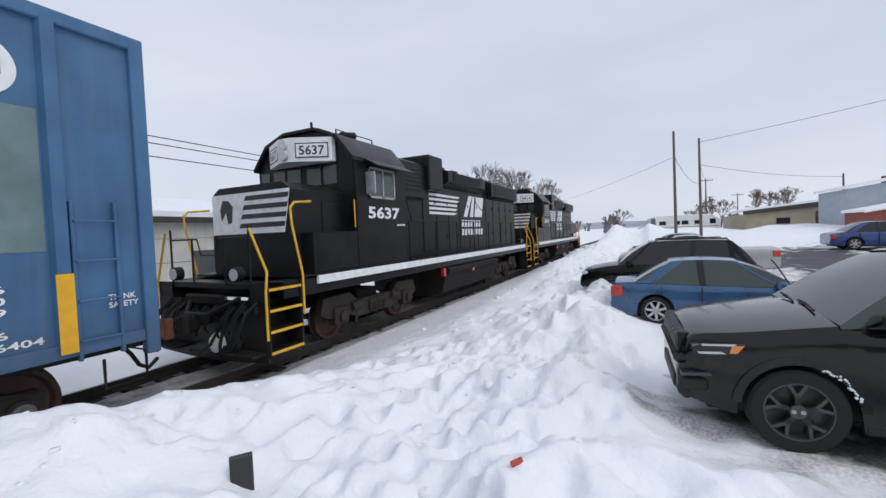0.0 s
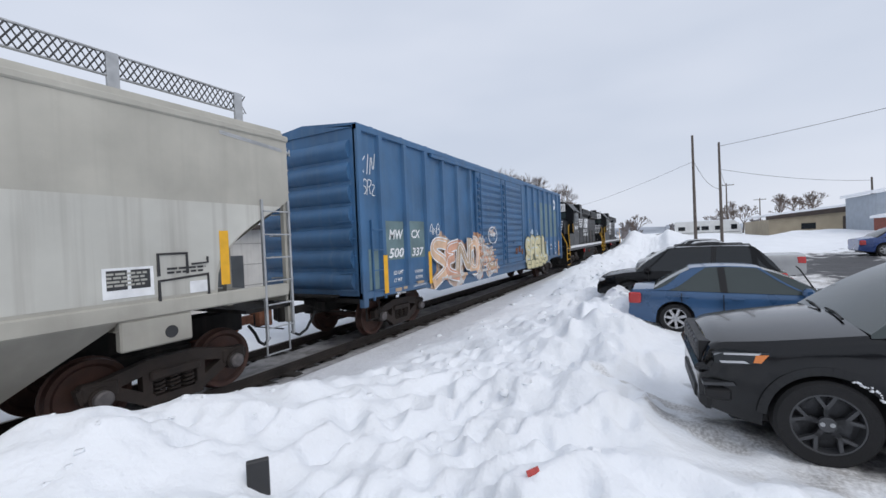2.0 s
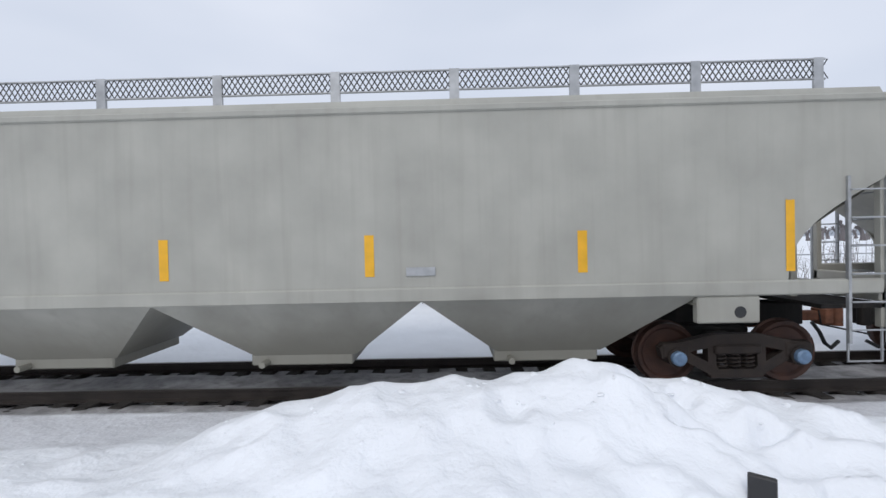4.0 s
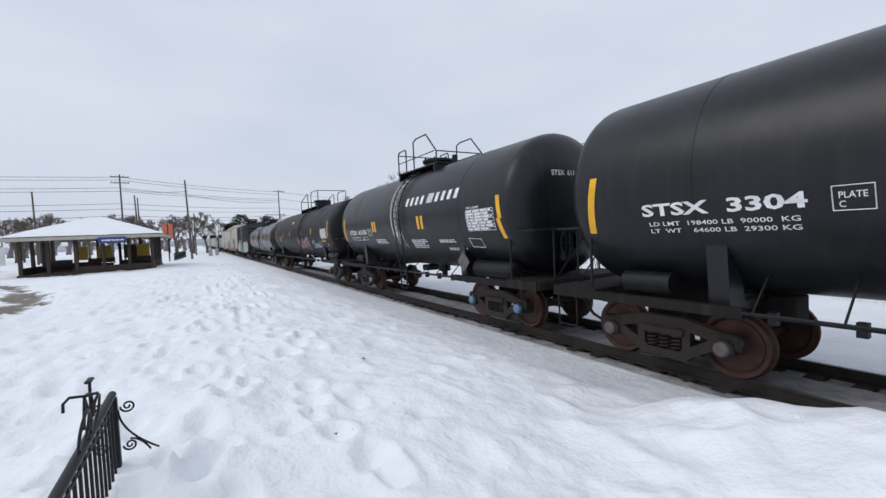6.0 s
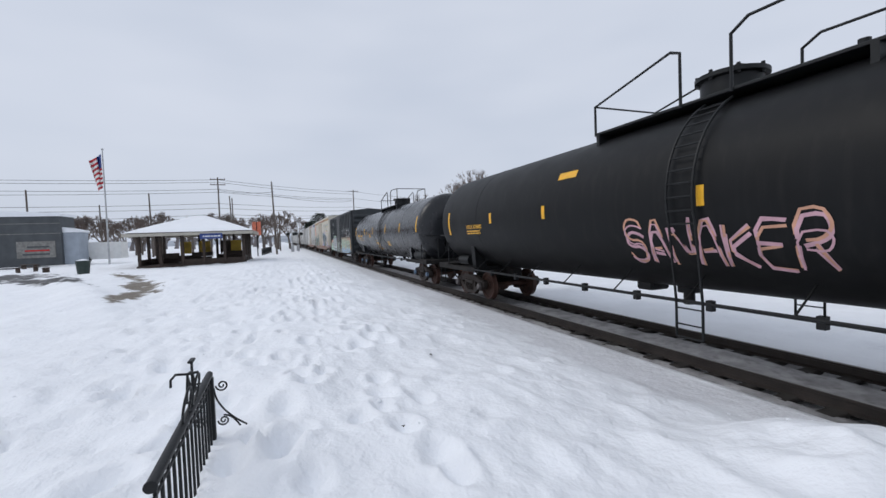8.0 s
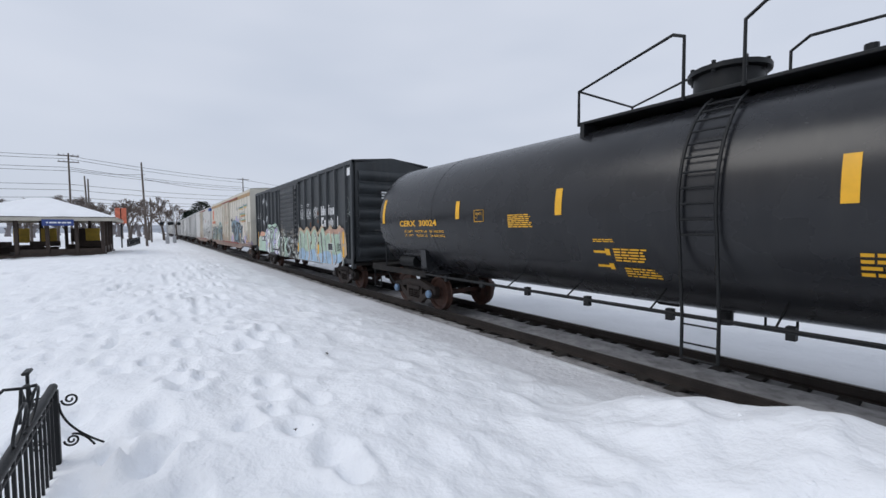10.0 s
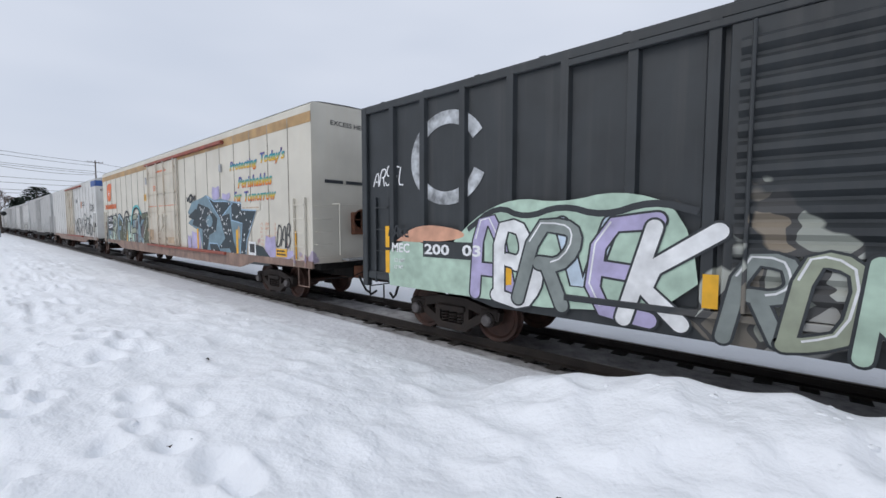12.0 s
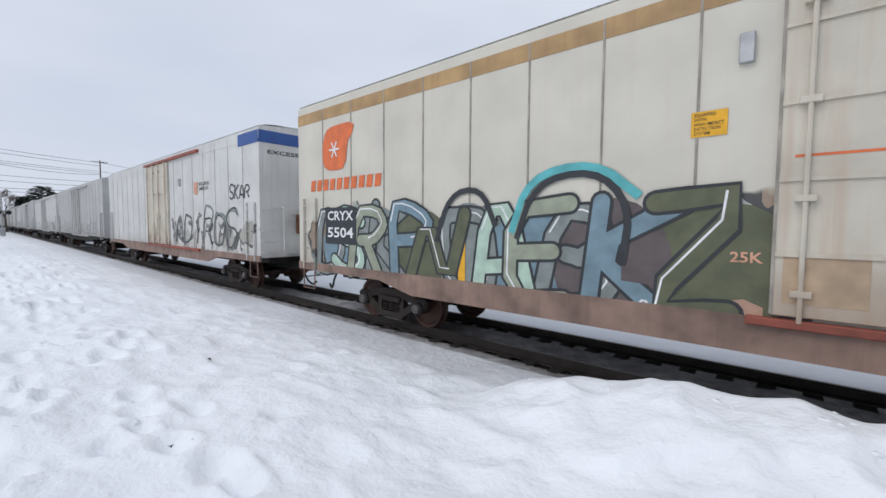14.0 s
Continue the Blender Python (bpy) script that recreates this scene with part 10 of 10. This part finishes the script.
for i, x, y, h in ((0, 56, 21.5, 14.5), (1, 58, 18.0, 13.5), (0, 64, 17.0, 13.2), (1, 70, 15.5, 12), (2, 76, 15, 10.5), (0, 50, 23, 13),
                   (4, 150, 9, 9.0), (5, 165, 10, 6), (5, 140, 12, 5), (4, 190, 12, 8), (5, 130, -10, 6), (4, 135, -16, 9), (4, 150, -20, 9), (5, 120, -13, 7), (4, 125, -24, 10), (5, 140, -30, 11), (4, 110, -26, 9),
                   (2, -4.6, 29, 7.5), (3, -3.0, 24, 5.5), (1, -1.0, 34, 9.5), (2, -8.0, 38, 8.5), (3, -6.5, 21, 4.5), (2, 1.2, 30, 8), (1, -12, 40, 9), (3, -10, 22, 4.5), (2, -14.5, 42, 9), (3, 2.2, 26, 6), (2, -20, 36, 9), (3, -24, 30, 7),
                   (1, -45, 24, 12), (2, -52, 26, 11), (0, -70, 30, 14), (1, -85, 32, 13),
                   (4, -105, -34, 8), (5, -110, -40, 10), (4, -120, -28, 9), (5, -100, -24, 10), (4, -115, -20, 9), (4, -130, -48, 11), (5, -128, -12, 10), (4, -140, -5, 10), (4, -95, -45, 9), (5, -118, -31, 7), (5, -150, -2, 10), (4, -108, -52, 9), (5, -104, -30, 8), (4, -112, -36, 9), (5, -122, -22, 9), (4, -125, -16, 9),
                   *((4 + q % 2, -108 - 9 * (q % 5), -66 + 3.1 * q, 9.5 + 2.2 * ((q * 7) % 5) / 4) for q in range(24))):
    plant(i, x, y, h, rnd.uniform(0, 360))


def pine(x, y, h):
    rd = random.Random(int(h * 10))
    p = thing("pine_tree", "tall dark green pine with ragged layered boughs", "tree", "pines", at=pose(x, y, 0))
    part("trunk", Shape().cyl((0, 0, 0), (0, 0, h), 0.3, 8, 0.08), BARK, p)
    sh = Shape()
    for k in range(420):
        z = h * (0.35 + 0.63 * rd.random() ** 0.8)
        rad = (h * 0.28) * (1 - ((z / h - 0.6) / 0.45) ** 2 * 0.6) * rd.uniform(0.25, 1.0)
        a = rd.uniform(0, 6.28)
        c = Vector((rad * math.cos(a), rad * math.sin(a), z))
        for _ in range(5):
            u = Vector((rd.uniform(-1, 1), rd.uniform(-1, 1), rd.uniform(-0.25, 0.45))) * rd.uniform(0.4, 0.95)
            v = Vector((rd.uniform(-1, 1), rd.uniform(-1, 1), rd.uniform(-0.3, 0.3))) * 0.28
            sh.add([c - v, c + v, c + u + v * 0.3, c + u - v * 0.3], [(0, 1, 2, 3)])
    part("crown", sh, PINEM, p)


for x, y, h in ((-150, 12.5, 11.5), (-152, 16, 10), (-146, 20, 10.5), (-158, 9.5, 9), (-13.5, 30, 5.5), (-8.5, 33, 5.0)):
    pine(x, y, h)


def brush():
    rd = random.Random(4)
    sh = Shape()
    for _ in range(1500):
        x = rd.choice((rd.uniform(-40, 0), rd.uniform(-14, 0), rd.uniform(13, 45)))
        y = rd.uniform(16.2, 24)
        z = ground_z(x, y)
        p = Vector((x, y, z))
        d = Vector((rd.uniform(-0.35, 0.35), rd.uniform(-0.3, 0.3), 1)).normalized()
        l = rd.uniform(0.7, 2.6)
        sh.cyl(p, p + d * l, 0.014, 3, 0.006, cap=False)
        for _ in range(3):
            q = p + d * l * rd.uniform(0.35, 0.9)
            e = Vector((rd.uniform(-1, 1), rd.uniform(-1, 1), rd.uniform(0.2, 1))).normalized() * rd.uniform(0.2, 0.6)
            sh.cyl(q, q + e, 0.007, 3, 0.004, cap=False)
    tagged(part("scrub_brush", sh, TWIG), "tangle of bare brown scrub stems in snow", "shrub", kind="stuff")


brush()


def far_woods():
    t, c = bare_tree_meshes(9, 9, 3, 7.0)
    V = np.array(t.v + c.v)
    F = t.f + [tuple(i + len(t.v) for i in f) for f in c.f]
    rd = random.Random(12)
    vs, fs, o = [], [], 0
    for _ in range(900):
        a = rd.uniform(0, 360)
        d = rd.uniform(190, 420)
        x, y = d * math.cos(radians(a)), d * math.sin(radians(a))
        if abs(y - TRACK_Y) < 8:
            continue
        s = rd.uniform(0.6, 1.3)
        q = rd.uniform(0, 6.28)
        R = np.array([[math.cos(q), -math.sin(q), 0], [math.sin(q), math.cos(q), 0], [0, 0, 1]]) * s
        vs.append(V @ R.T + np.array([x, y, -0.3]))
        fs += [tuple(i + o for i in f) for f in F]
        o += len(V)
    me = bpy.data.meshes.new("far_woods")
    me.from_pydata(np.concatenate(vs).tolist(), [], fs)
    # bark tone greyed and lightened: aerial haze painted into the colour
    me.materials.append(mat("hazed_woods", (0.17, 0.155, 0.155), 0.9, var=0.2, scale=0.05, bump=0.0))
    tagged(new("far_woods", me), "distant grey-brown winter woods, haze mixed into their colour", "woods", kind="stuff")
    hill = Shape()
    def ridge(u, v):
        a = 2 * math.pi * u
        d = 900 + 300 * v
        hgt = (16 + 14 * float(vnoise(np.array([u * 22.0]), np.array([1.5]))[0]) + 8 * float(vnoise(np.array([u * 70.0]), np.array([7.5]))[0])) * (math.sin(math.pi * min(1, v * 1.0 + 0.0)) if v < 0.5 else 1.0)
        return (d * math.cos(a), d * math.sin(a), -2 + hgt * (v * 2 if v < 0.5 else 1))
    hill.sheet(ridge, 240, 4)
    # the pale grey-blue is haze put into the hills' base colour
    tagged(part("far_hills", hill, mat("hazed_hills", (0.33, 0.36, 0.41), 0.95, var=0.2, scale=0.02, bump=0.0)), "low wooded hills on the horizon, coloured grey-blue for haze", "hills", kind="structure")


far_woods()
# parked cars beyond the fence, under snow
for k, (x, y) in enumerate(((-7.2, 44), (-12, 45), (-2.0, 44.5), (-17, 45))):
    v = vehicle("dark car under snow, parked beyond the fence", "car", pose(x, y, -0.1, 0, 0, 0 if k % 2 else 180), 4.5, 1.8, SUVP if k % 2 else SILVERP,
                [(-2.25, 0.88), (-1.7, 0.98), (0.9, 0.95), (1.6, 0.86), (2.1, 0.74), (2.25, 0.6)], (1.25, 0.3, -0.9, -1.65, 1.45), (1.4, -1.3), 0.33, RIMS, 5, False, 0.2)
    part("roof_snow", Shape().box(-0.9, 0.3, -0.6, 0.6, 1.46, 1.6, 0.06), SNOW, v)


# ---- motion ----
def motions():
    rows = [0.0, 3.5, 7.0, 10.5, 14.0]
    for car, mid in CARS:
        walk(car, [(t, pose(mid + SPEED * (t - 5.0), TRACK_Y, 0)) for t in rows])
    # one turn of the wheels serves all axles that sit alike on their trucks
    shared = {}
    rate = math.degrees(SPEED / R_WHEEL)
    for axle, e in WHEELSETS:
        x = e * 0.89
        if e in shared:
            first = shared[e]
            axle.rotation_mode = "QUATERNION"
            axle.animation_data_create()
            axle.animation_data.action = first.animation_data.action
            axle.animation_data.action_slot = first.animation_data.action_slot
        else:
            walk(axle, [(k / 30, pose(x, 0, R_WHEEL, 0, (k / 30 * rate) % 360, 0)) for k in range(421)])
            shared[e] = axle


motions()
